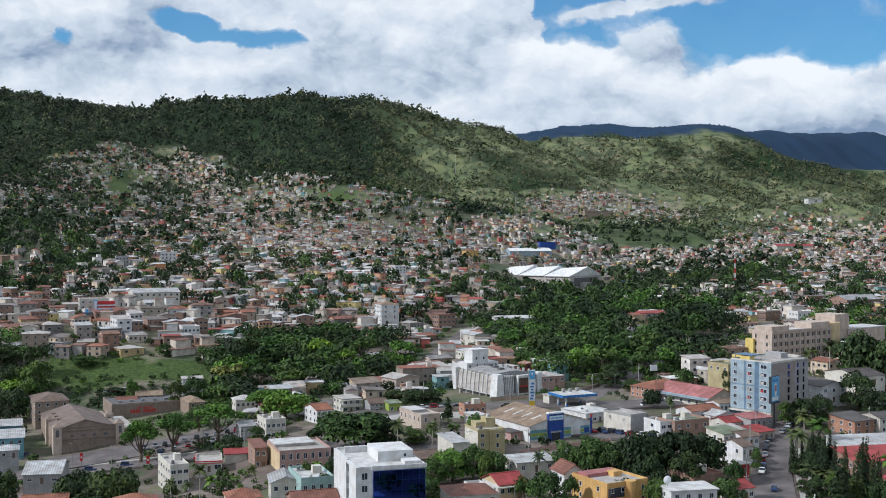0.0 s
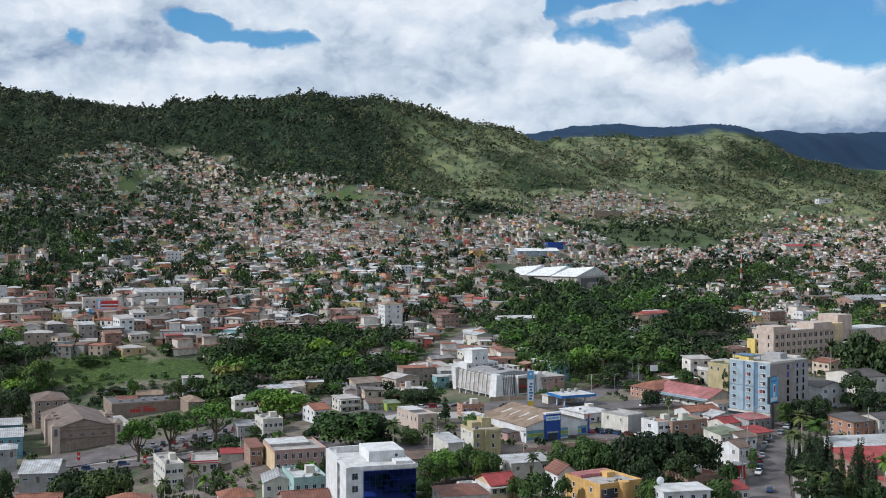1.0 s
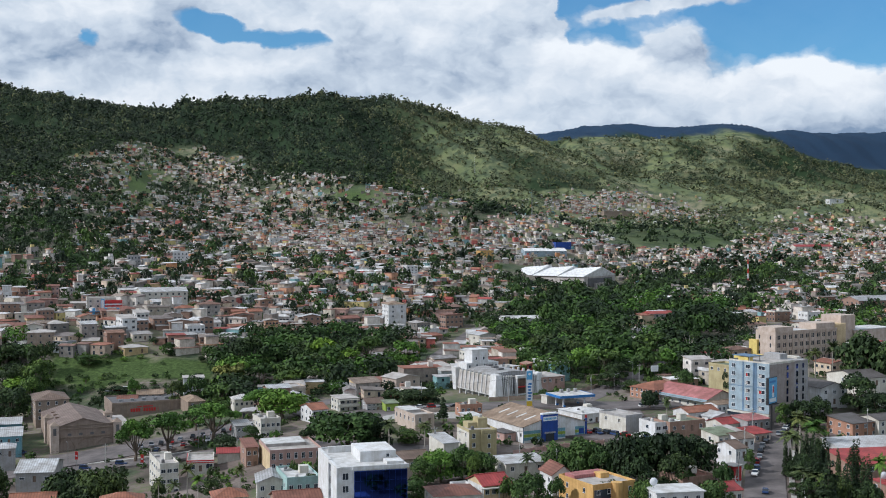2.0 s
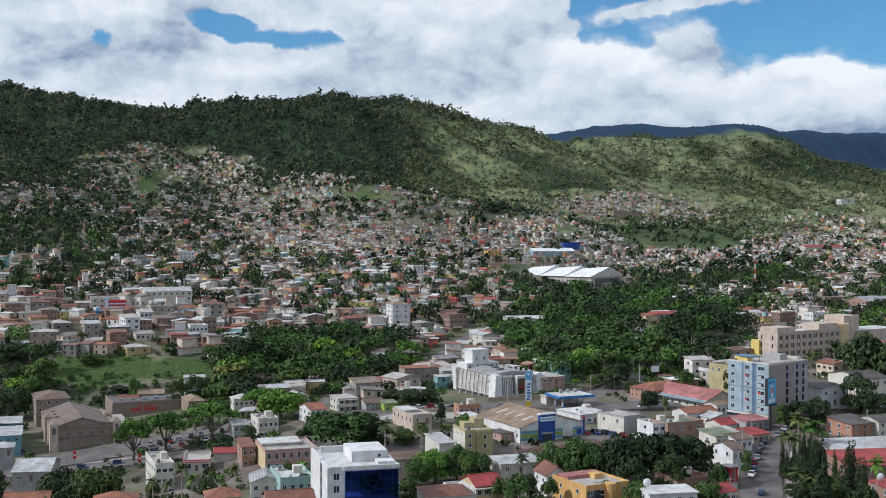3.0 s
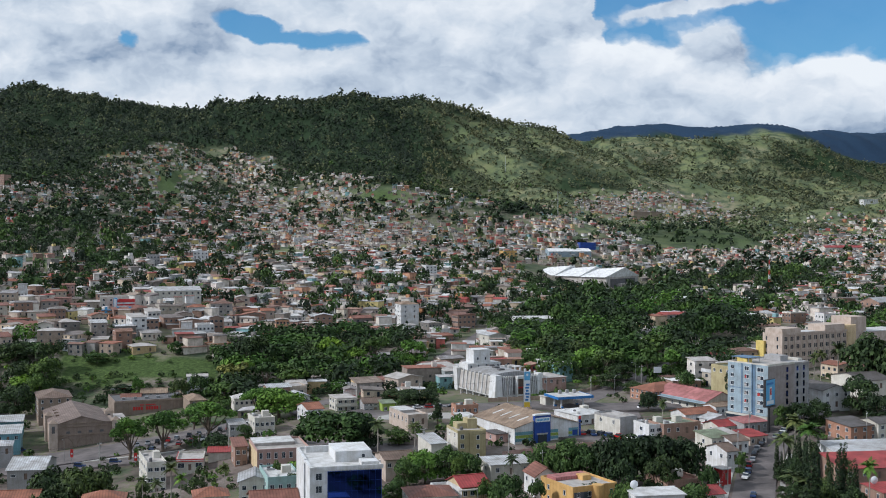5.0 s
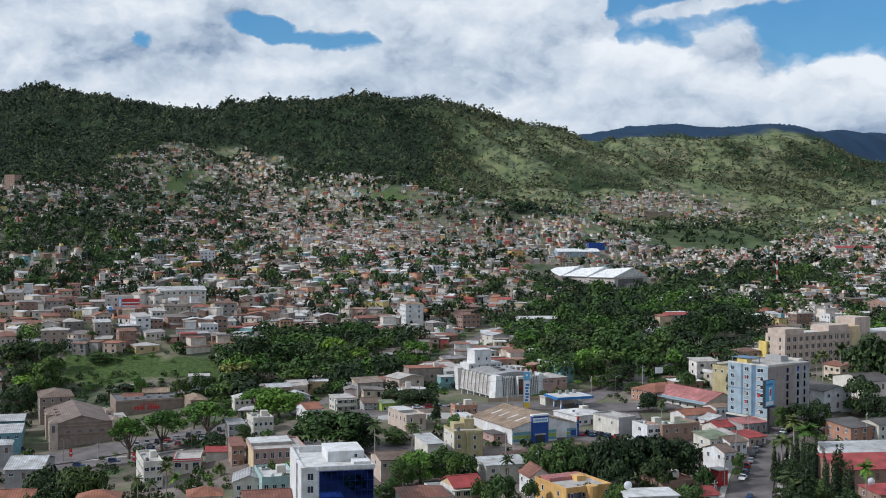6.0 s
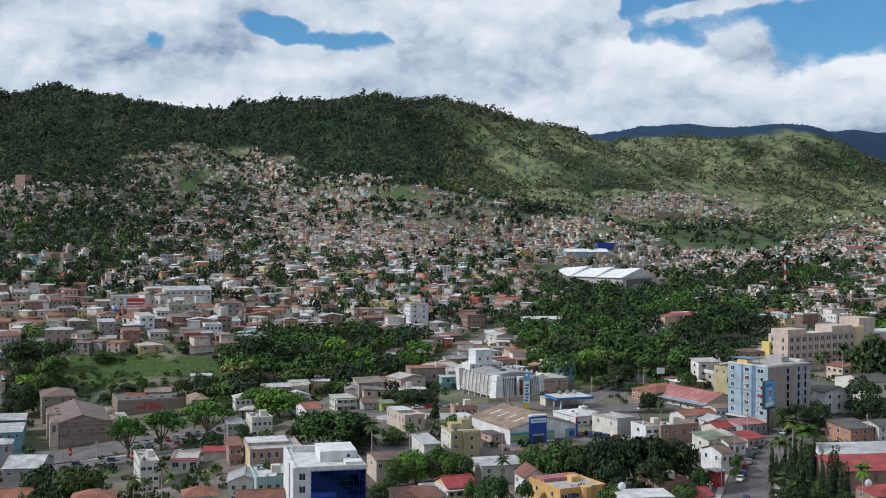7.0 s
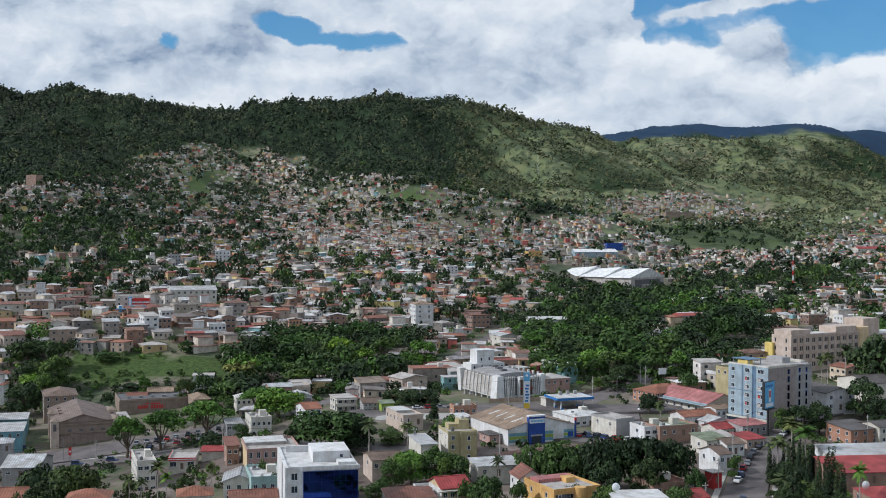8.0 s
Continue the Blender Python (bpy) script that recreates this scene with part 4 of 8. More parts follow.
def tree(kind, x, y, r, leaf="leaf_dark", tall=1.0, fine=True, z=None):
    """Plants a tree of crown radius r; tall stretches it upwards."""
    tree_count[0] += 1
    k = tree_count[0]
    crown, trunk = tree_meshes(kind, fine, k % 3, leaf)
    foot = {"broad": 0.62, "round": 0.68, "airy": 0.95, "cypress": 1.1, "pine": 1.1, "palm": 2.6, "date_palm": 2.6}[kind]
    g = ground_at(x, y) if z is None else z
    words, cat = TREE_WORDS[kind]
    nm = {"palm": "palm_tree", "date_palm": "date_palm", "cypress": "cypress", "pine": "conifer"}.get(kind, "tree")
    ob = new(nm)
    ob.matrix_basis = pose(x, y, g + foot * r * tall - 0.1, 0, 0, (k * 137) % 360) @ Matrix.Diagonal((r, r, r * tall, 1))
    tagged(ob, words if kind in ("cypress", "date_palm", "pine") else LEAF_WORDS[leaf] + " " + words, cat, "trees of the quarter")
    for n_, me in (("trunk", trunk), ("crown", crown)):
        c = new(n_, me)
        c.parent = ob
    return ob


# ---- extras that single houses carry ----
def roof_clutter(ob, W, L, h):
    r = random.Random(int(W * 100 + L))
    part("stair_head", block(W * 0.55, L * 0.45, h, W * 0.55 + min(2.6, W * 0.35), L * 0.45 + 2.4, h + 2.1), "offwhite", ob)
    for k in range(2):
        tank(ob, r.uniform(1, max(1.2, W * 0.45)), r.uniform(1, L * 0.8), h, 0.55, 1.2, r.choice(("dark_grey", "flat_white")))
    part("duct", block(W * 0.15, L * 0.7, h, W * 0.4, L * 0.7 + 0.5, h + 0.6), "metal_grey", ob)


def roof_step(ob, W, L, h):
    part("upper_wall", block(W * 0.02, L * 0.45, h, W * 0.8, L * 0.97, h + 0.9), "flat_grey", ob)
    part("upper_roof", block(-0.1 + W * 0.02, L * 0.45 - 0.2, h + 0.9, W * 0.8 + 0.2, L * 0.97 + 0.2, h + 1.1), "flat_white", ob)


def balconies(ob, W, L, h):
    for z in (h * 0.48, h - 0.3):
        part("balcony", block(-1.2, -1.3, z - 0.25, W + 0.3, -0.05, z), "offwhite", ob)
    rail = Heap()
    block(-1.2, -1.3, h * 0.48, W + 0.3, -1.22, h * 0.48 + 0.9, hp=rail)
    part("parapet", rail, "offwhite", ob)
    for x in (-1.0, W * 0.5, W):
        part("pillar", block(x - 0.12, -1.25, 0, x + 0.12, -1.0, h - 0.55), "offwhite", ob)


def red_band(ob, W, L, h):
    part("red_band", block(-0.2, -0.25, h - 0.2, W + 0.2, -0.07, h + 0.75), "sign_red", ob)
    part("white_band", block(-0.22, -0.29, h + 0.1, W + 0.22, -0.255, h + 0.35), "sign_white", ob)
    part("red_band", block(-0.25, -0.05, h - 0.2, -0.07, L, h + 0.75), "sign_red", ob)


def blue_eave(ob, W, L, h):
    part("gutter", block(-0.75, -0.5, h - 0.35, -0.52, L + 0.5, h + 0.15), "pale_blue", ob)
    part("awning", block(-2.4, 0, h - 0.6, -0.76, L, h - 0.45), "pale_blue", ob)


def dish(ob, W, L, h):
    hp = Heap()
    v, f = [], []
    for i in range(5):
        for k in range(14):
            a, q = 2 * math.pi * k / 14, 0.28 * i
            v.append((1.2 + q * math.cos(a), L * 0.6 + 0.35 * q * q - 0.4, h + 1.9 + q * math.sin(a)))
    for i in range(4):
        for k in range(14):
            n = (k + 1) % 14
            f.append((i * 14 + k, i * 14 + n, (i + 1) * 14 + n, (i + 1) * 14 + k))
    hp.add(v, f)
    part("satellite_dish", hp, "sign_white", ob)
    part("dish_mast", tube([(1.2, L * 0.6, h), (1.2, L * 0.6, h + 1.9)], [0.07, 0.07], 6), "metal_grey", ob)


def stair_tower(ob, W, L, h):
    part("stair_tower", block(W * 0.55, L * 0.5, h, W * 0.9, L * 0.9, h + 3.2), "olive", ob)
    part("upper_floor", block(W * 0.2, L * 0.55, h, W * 0.54, L * 0.95, h + 1.8), "olive", ob)
    part("projecting_bay", block(W * 0.42, -0.6, 0, W * 0.97, -0.02, h + 0.4), "olive", ob)
    for k in range(3):
        put_window(ob, "front", W * 0.7, h - 2.4 - 3 * k, 1.0, 1.4, W, L).location.y = -0.6
    tank(ob, W * 0.25, L * 0.3, h, 0.6, 1.3)
    tank(ob, W * 0.72, L * 0.7, h + 3.2, 0.7, 1.1, "flat_white")


def ochre_extra(ob, W, L, h):
    # a flat dark panel: the loggia's depth and shade are only its colour
    part("loggia", block(W * 0.03, -0.03, h - 3.6, W * 0.42, 0.0, h - 0.9), "glass", ob)
    part("terrace_roof", block(-2.5, -3.2, h - 4.3, W * 0.5, -0.05, h - 4.0), "red_sheet", ob)
    part("curved_bay", tube([(W * 0.55, -0.2, -1), (W * 0.55, -0.2, h + 0.7)], [1.6, 1.6], 14), "ochre", ob)
    part("stair_head", block(W * 0.6, L * 0.5, h, W * 0.8, L * 0.7, h + 1.4), "ochre", ob)
    part("upper_roof", block(W * 0.1, L * 0.66, h + 0.1, W * 0.9, L * 0.95, h + 1.0), "rose_sheet", ob)


def market_sign(ob, W, L, h):
    x = W * 0.24
    for k in range(11):
        if k == 4:
            continue
        part("letter_bar", block(x + k * 1.15, -0.2, h * 0.42, x + k * 1.15 + 0.85, -0.06, h * 0.42 + 1.5), "sign_red", ob)
    top = Heap()
    block(x + 3, -0.16, h * 0.42 + 2.0, x + 10, -0.06, h * 0.42 + 2.5, hp=top)
    part("small_sign", top, "sign_red", ob)
    for k in range(6):
        part("pilaster", block(k * W / 5 - 0.35, -0.22, -1, k * W / 5 + 0.35, -0.02, h), "tan", ob)
    part("cornice", block(-0.3, -0.35, h - 0.25, W + 0.3, -0.07, h + 0.2), "tan", ob)
    for k in range(5):
        part("air_unit", block(4 + 5.2 * k, L * 0.3, h, 5.6 + 5.2 * k, L * 0.3 + 1.4, h + 1.0), "metal_grey", ob)


def stripes(ob, W, L, h):
    for k in range(4):
        part("white_stripe", block(-0.1, -0.14, h * (0.15 + 0.22 * k), W + 0.1, -0.08, h * (0.15 + 0.22 * k) + 0.7), "sign_white", ob)
    part("blue_tower", block(-2.2, -0.6, -1, -0.05, 2.5, h + 2.0), "sign_sky", ob)
    part("tower_sign", block(-1.9, -0.7, h * 0.4, -0.4, -0.605, h + 1.4), "sign_white", ob)


# ---- landmark buildings ----
def base_z(x, y, turn, W, L):
    c, s = math.cos(radians(turn)), math.sin(radians(turn))
    return min(ground_at(x + c * p - s * q, y + s * p + c * q) for p in (0, W) for q in (0, L))


def office(x, y, turn, W, L, top):
    z = base_z(x, y, turn, W, L)
    h = top - z
    ob = thing("office_building", x, y, z, turn, "white modern office block with a dark blue mirrored glass front", "office")
    part("wall", block(0.8, 0.0, -1, W, L, h - 0.7), "white", ob)
    part("side_wall", block(0.0, 0.0, -1, 0.795, L * 0.30, h), "white", ob)
    part("side_wall", block(0.0, L * 0.42, -1, 0.795, L, h), "white", ob)
    part("roof", block(0.8, 0.3, h - 0.69, W - 0.3, L - 0.3, h - 0.45), "flat_white", ob)
    for q in ((-0.05, L * 0.30, h - 0.7, 0.8, L * 0.42, h - 0.2), (0.8, -0.1, h - 0.7, W + 0.1, 0.28, h + 0.15), (W - 0.28, 0.285, h - 0.7, W + 0.1, L, h + 0.15), (0.8, L - 0.28, h - 0.7, W - 0.285, L + 0.1, h + 0.15)):
        part("parapet", block(*q), "white", ob)
    part("cornice", block(W * 0.22, -0.5, h - 0.75, W + 0.4, -0.105, h + 0.25), "white", ob)
    for k in range(24):
        part("corbel", block(W * 0.23 + k * W * 0.0325, -0.42, h - 1.0, W * 0.23 + k * W * 0.0325 + 0.26, -0.02, h - 0.76), "white", ob)
    part("penthouse", block(W * 0.42, L * 0.28, h - 0.45, W * 0.94, L * 0.72, h + 2.3), "white", ob)
    put_window(ob, "front", W * 0.82, h + 0.6, 0.9, 0.9, W, L).location.y = L * 0.28
    part("roof_box", block(W * 0.74, L * 0.08, h - 0.45, W * 0.98, L * 0.24, h + 0.5), "white", ob)
    part("roof_wall", block(W * 0.1, L * 0.8, h - 0.45, W * 0.5, L * 0.83, h + 1.2), "white", ob)
    for k in range(5):
        put_window(ob, "front", W * 0.125, h - 3.1 - 3.2 * k, 1.6, 1.7, W, L)
        part("slot_window", block(0.4, L * 0.31, h - 3.0 - 3.2 * k, 0.79, L * 0.41, h - 1.2 - 3.2 * k), "glass", ob)
    part("glass_frame", block(W * 0.245, -0.28, -0.5, W, -0.005, h - 1.05), "strong_blue", ob)
    cols, rows = 9, 7
    x0, x1, z0, z1 = W * 0.25, W - 0.1, 0.2, h - 1.15
    cw, ch = (x1 - x0) / cols, (z1 - z0) / rows
    for i in range(cols):
        for j in range(rows):
            part("pane", block(x0 + i * cw + 0.03, -0.33, z0 + j * ch + 0.03, x0 + (i + 1) * cw - 0.03, -0.27, z0 + (j + 1) * ch - 0.03), "blue_glass", ob)


def hotel(x, y, turn, W, L, top):
    z = base_z(x, y, turn, W, L)
    h = top - z
    ob = thing("hotel", x, y, z, turn, "seven-storey pale blue hotel with a grey side wall", "hotel")
    part("wall", block(0, 0, -1, W * 0.62, L, h), "brownish_grey", ob)
    part("wall", block(W * 0.622, 0.6, -1, W, L, h + 0.4), "grey", ob)
    part("blue_front", block(-0.25, 0, 3.2, -0.005, L, h + 0.3), "pale_blue", ob, "pale blue painted front")
    part("podium", block(-1.6, -0.8, -1, 0, L + 0.3, 3.0), "offwhite", ob)
    part("podium_windows", block(-1.65, 0.5, 0.4, -1.605, L - 0.5, 2.5), "glass", ob)
    part("roof", block(0.3, 0.3, h + 0.01, W - 0.3, L - 0.3, h + 0.15), "flat_grey", ob)
    for q in ((0, -0.05, h, W * 0.62, 0.25, h + 0.8), (0, L - 0.25, h, W, L, h + 0.8), (-0.25, 0.26, h + 0.3, 0.0, L, h + 0.8), (W * 0.9, L * 0.2, h + 0.4, W, L * 0.99, h + 1.2)):
        part("parapet", block(*q), "offwhite", ob)
    part("stair_head", block(W * 0.62, L * 0.35, h + 0.4, W * 0.8, L * 0.75, h + 2.4), "grey", ob)
    part("roof_canopy", block(0.5, L * 0.5, h + 2.2, W * 0.3, L * 0.95, h + 2.4), "mid_blue", ob)
    for q in ((0.7, L * 0.52), (W * 0.28, L * 0.52), (0.7, L * 0.92), (W * 0.28, L * 0.92)):
        part("canopy_post", block(q[0] - 0.1, q[1] - 0.1, h + 0.15, q[0] + 0.1, q[1] + 0.1, h + 2.2), "metal_grey", ob)
    part("stair_head", block(W * 0.02, L * 0.55, h + 0.15, W * 0.14, L * 0.8, h + 1.9), "yellow", ob)
    for c, wd in ((0.30, 0.10), (0.62, 0.035)):
        part("blue_stripe", block(-0.32, L * c, 3.2, -0.255, L * (c + wd), h + 0.3), "mid_blue", ob)
        part("blue_stripe", block(-0.32, L * (1 - c) - 0.4, 3.2, -0.255, L * (1 - c), h + 0.3), "mid_blue", ob) if c > 0.6 else None
    fh = (h - 3.4) / 6
    for k in range(6):
        for a, w in ((0.18, 2.8), (0.52, 2.0), (0.88, 1.6)):
            put_window(ob, "left", L * (1 - a), 3.6 + k * fh + 0.7, w, 1.4, W, L).location.x = -0.27
            if k < 5 and a < 0.8:
                part("curtain", block(-0.335, L * a + 0.15, 3.6 + k * fh + 0.8, -0.305, L * a + w * 0.42, 3.6 + k * fh + 1.7), "red" if (k + int(a * 10)) % 3 == 0 else "flat_grey", ob)
    part("floor_line", block(-0.30, 0, h * 0.58, -0.256, L, h * 0.58 + 0.25), "mid_blue", ob)
    for a, w, off in ((0.42, 1.1, 0.0), (0.70, 1.0, 0.6), (0.86, 0.9, 0.6)):
        for k in range(6):
            part("strip_window", block(W * a, off - 0.08, h - 2.6 - k * fh, W * a + w, off - 0.005, h - 0.5 - k * fh if k else h - 0.9), "blue_glass", ob)


def sculpted_hall(x, y, turn, W, L, top):
    z = base_z(x, y, turn, W, L)
    h = top - z
    ob = thing("sculpted_hall", x, y, z, turn, "white civic hall with slanted concrete fins and a stepped rear tower", "hall")
    part("undercroft", block(1.8, 1.8, -1, W - 1.5, L - 1.5, 2.6), "grey", ob)
    part("base_slab", block(-0.6, -0.8, 2.6, W + 0.5, L, 3.2), "white", ob)
    part("body", block(0, 0, 3.2, W, L, h), "offwhite", ob)
    part("roof", block(0.3, 0.3, h, W - 0.3, L - 0.3, h + 0.15), "dark_grey", ob)
    bm = Heap()
    n = 12
    v = [(W * 0.45 + W * 0.42 * -math.cos(math.pi * k / n), yy, h + 0.15 + 1.7 * math.sin(math.pi * k / n)) for yy in (L * 0.08, L * 0.75) for k in range(n + 1)]
    bm.add(v, [(k, k + 1, n + 2 + k, n + 1 + k) for k in range(n)] + [tuple(range(n, -1, -1)), tuple(range(n + 1, 2 * n + 2))])
    part("vault", bm, "grey_sheet", ob, "grey metal vaulted roof")
    for k in range(3):
        part("roof_light", block(W * 0.3 + 1.5 * k, L * (0.25 + 0.2 * k), h + 1.2, W * 0.3 + 1.5 * k + 2.5, L * (0.25 + 0.2 * k) + 2.5, h + 2.5), "dark_grey", ob)
    bays = 8
    for k in range(bays):
        a, b = L * 0.12 + L * 0.8 * k / bays, L * 0.12 + L * 0.8 * (k + 1) / bays
        pn = Heap()
        pn.add([(-0.1, a + 0.25, h - 0.4), (-0.1, b - 0.25, h - 0.4), (-0.9, b - 0.25, 3.3), (-0.9, a + 0.25, 3.3), (0.0, a + 0.25, h - 0.4), (0.0, b - 0.25, h - 0.4), (0.0, b - 0.25, 3.3), (0.0, a + 0.25, 3.3)],
               [(0, 1, 2, 3), (4, 0, 3, 7), (1, 5, 6, 2), (3, 2, 6, 7), (4, 5, 1, 0)])
        part("facade_panel", pn, "flat_grey", ob)
        fn = Heap()
        fn.add([(-0.5, a - 0.18, h + 0.7), (-0.5, a + 0.18, h + 0.7), (-1.3, a + 0.18, 3.2), (-1.3, a - 0.18, 3.2), (0.1, a - 0.18, h + 0.7), (0.1, a + 0.18, h + 0.7), (0.1, a + 0.18, 3.2), (0.1, a - 0.18, 3.2)], BOX[:])
        fn.f = [(0, 1, 2, 3), (4, 0, 3, 7), (1, 5, 6, 2), (3, 2, 6, 7), (4, 5, 1, 0), (5, 4, 7, 6)]
        part("fin", fn, "white", ob)

    def slant(x0, x1, y0, y1, lean, nm="corner_slab"):
        s = Heap()
        s.add([(x0 - lean, y0 - lean, 1.6), (x1, y0 - lean, 1.6), (x1, y1, 1.6), (x0 - lean, y1, 1.6), (x0, y0, h + 0.9), (x1, y0, h + 0.9), (x1, y1, h + 0.9), (x0, y1, h + 0.9)], BOX)
        part(nm, s, "white", ob)
    slant(-0.6, 2.2, -0.6, L * 0.11, 1.1)
    slant(-1.9, 0.4, L * 0.925, L + 1.2, -0.9)
    slant(W - 1.6, W + 0.7, -0.6, L * 0.08, 0.9)
    for k in range(6):
        x0 = W * 0.14 + k * 0.85
        f = Heap()
        f.add([(x0, -1.3, 1.8), (x0 + 0.3, -1.3, 1.8), (x0 + 0.3, 0, 1.8), (x0, 0, 1.8), (x0, -0.3, h + 0.5), (x0 + 0.3, -0.3, h + 0.5), (x0 + 0.3, 0, h + 0.5), (x0, 0, h + 0.5)], BOX)
        part("fin", f, "white", ob)
    for k in range(5):
        x0 = W * 0.74 + k * 0.85
        f = Heap()
        f.add([(x0, -1.3, 1.8), (x0 + 0.3, -1.3, 1.8), (x0 + 0.3, 0, 1.8), (x0, 0, 1.8), (x0, -0.3, h + 0.5), (x0 + 0.3, -0.3, h + 0.5), (x0 + 0.3, 0, h + 0.5), (x0, 0, h + 0.5)], BOX)
        part("fin", f, "white", ob)
    part("dark_front", block(W * 0.1, -0.06, 2.0, W * 0.96, -0.005, h - 0.2), "dark_grey", ob)
    part("portal_frame", block(W * 0.42, -2.0, h - 0.8, W * 0.73, 0, h + 0.3), "white", ob)
    part("portal_side", block(W * 0.41, -2.0, 0, W * 0.435, -0.07, h - 0.805), "white", ob)
    # the shade of the porch opening is put into this block's dark colour
    part("portal_recess", block(W * 0.44, -0.5, 1.0, W * 0.72, -0.065, h - 0.9), "dark_brown_sheet", ob, "dark brown block for the shaded porch opening")
    part("porch_shelf", block(W * 0.44, -1.6, h * 0.55, W * 0.72, -0.505, h * 0.55 + 0.5), "red", ob)
    # stepped tower at the back
    part("tower", block(1.0, L * 0.78, h, 17.5, L * 1.02, h + 3.0), "white", ob)
    part("tower_top", block(4.2, L * 0.80, h + 3.0, 12.5, L * 1.0, h + 8.6), "white", ob)
    part("tower_cornice", block(4.0, L * 0.795, h + 8.6, 12.7, L * 1.005, h + 8.9), "white", ob)
    for px_, pz in ((6.3, 5.4), (10.2, 5.4), (6.3, 2.2), (10.2, 2.2)):
        put_window(ob, "front", px_, h + pz - 1.2, 0.9, 1.4, W, L).location.y = L * (0.80 if pz > 3 else 0.78)
    for px_ in (2.6, 14.0, 16.2):
        put_window(ob, "front", px_, h + 0.8, 0.9, 1.4, W, L).location.y = L * 0.78
    for k in range(7):
        part("roof_finial", block(W - 0.9, L * (0.1 + 0.12 * k), h, W - 0.1, L * (0.1 + 0.12 * k) + 0.7, h + 1.4), "white", ob)
    for k in range(6):
        part("pillar", block(-0.2, L * (0.1 + 0.16 * k), -1, 0.3, L * (0.1 + 0.16 * k) + 0.5, 2.6), "white", ob)


def store(x, y, turn, W, L, top):
    z = base_z(x, y, turn, W, L)
    h = top - z
    ob = thing("store", x, y, z, turn, "big store with a tan metal roof and blue front", "store")
    part("wall", block(0, 0, -1, W, L, h), "white", ob)
    roof_on(ob, "gable_y", W, L, h, "brown_sheet", 3.6, 0.5, "white")
    for k, (a, b) in enumerate(((0.1, 0.22), (0.3, 0.42), (0.5, 0.62), (0.70, 0.82))):
        q = W * 0.25
        zz = h + 3.6 * 0.56
        sk = Heap()
        y0 = L * (1 - 0.2 * k) - 6.5
        sk.add([(q - 2.2, y0, zz - 0.64 + 0.03), (q + 2.2, y0, zz + 0.56 + 0.03), (q + 2.2, y0 + 0.9, zz + 0.56 + 0.03), (q - 2.2, y0 + 0.9, zz - 0.64 + 0.03)] +
               [(q - 2.2, y0, zz - 0.5), (q + 2.2, y0, zz + 0.7), (q + 2.2, y0 + 0.9, zz + 0.7), (q - 2.2, y0 + 0.9, zz - 0.5)], BOX)
        part("skylight", sk, "flat_white", ob)
    for z0, z1, c in ((0.9, 1.9, "teal"), (2.0, 3.0, "lime"), (3.1, 4.2, "teal")):
        for x0, x1 in ((0.01, 0.27), (0.53, 0.66), (0.82, 0.97)):
            part("colour_band", block(W * x0, -0.07, z0, W * x1, -0.004, min(z1, h - 0.1)), c, ob)
    part("portal", block(W * 0.28, -0.9, -0.5, W * 0.52, 0.5, h + 3.9), "strong_blue", ob, "deep blue entrance portal")
    part("portal_band", block(W * 0.275, -1.0, h + 3.9, W * 0.525, 0.55, h + 4.4), "sign_white", ob)
    part("name_board", block(W * 0.29, -1.02, h + 1.7, W * 0.51, -0.905, h + 3.2), "sign_white", ob)
    txt = Heap()
    for k in range(9):
        block(W * 0.305 + k * W * 0.0215, -1.07, h + 2.1, W * 0.305 + k * W * 0.0215 + 0.4, -1.025, h + 2.8, hp=txt)
    part("board_lettering", txt, "sign_sky", ob)
    part("entrance", block(W * 0.33, -1.1, -0.3, W * 0.46, -0.91, 2.8), "glass", ob)
    part("entrance_frame", block(W * 0.31, -1.05, 2.85, W * 0.48, -0.905, 3.4), "grey", ob)
    part("shutter", block(W * 0.68, -0.1, 0.3, W * 0.80, -0.005, h - 0.3), "white", ob)
    part("blue_cross_panel", block(W * 0.88, -0.12, 1.6, W * 0.96, -0.075, 3.4), "strong_blue", ob)
    part("corner_post", block(W - 0.5, -0.25, -0.5, W + 0.2, -0.005, h + 1.4), "strong_blue", ob)
    part("corner_cap", block(W - 0.55, -0.3, h + 1.4, W + 0.25, 0, h + 2.5), "sign_red", ob)
    part("blue_edge", block(-0.06, -0.06, -0.5, 0.2, -0.002, h), "mid_blue", ob)


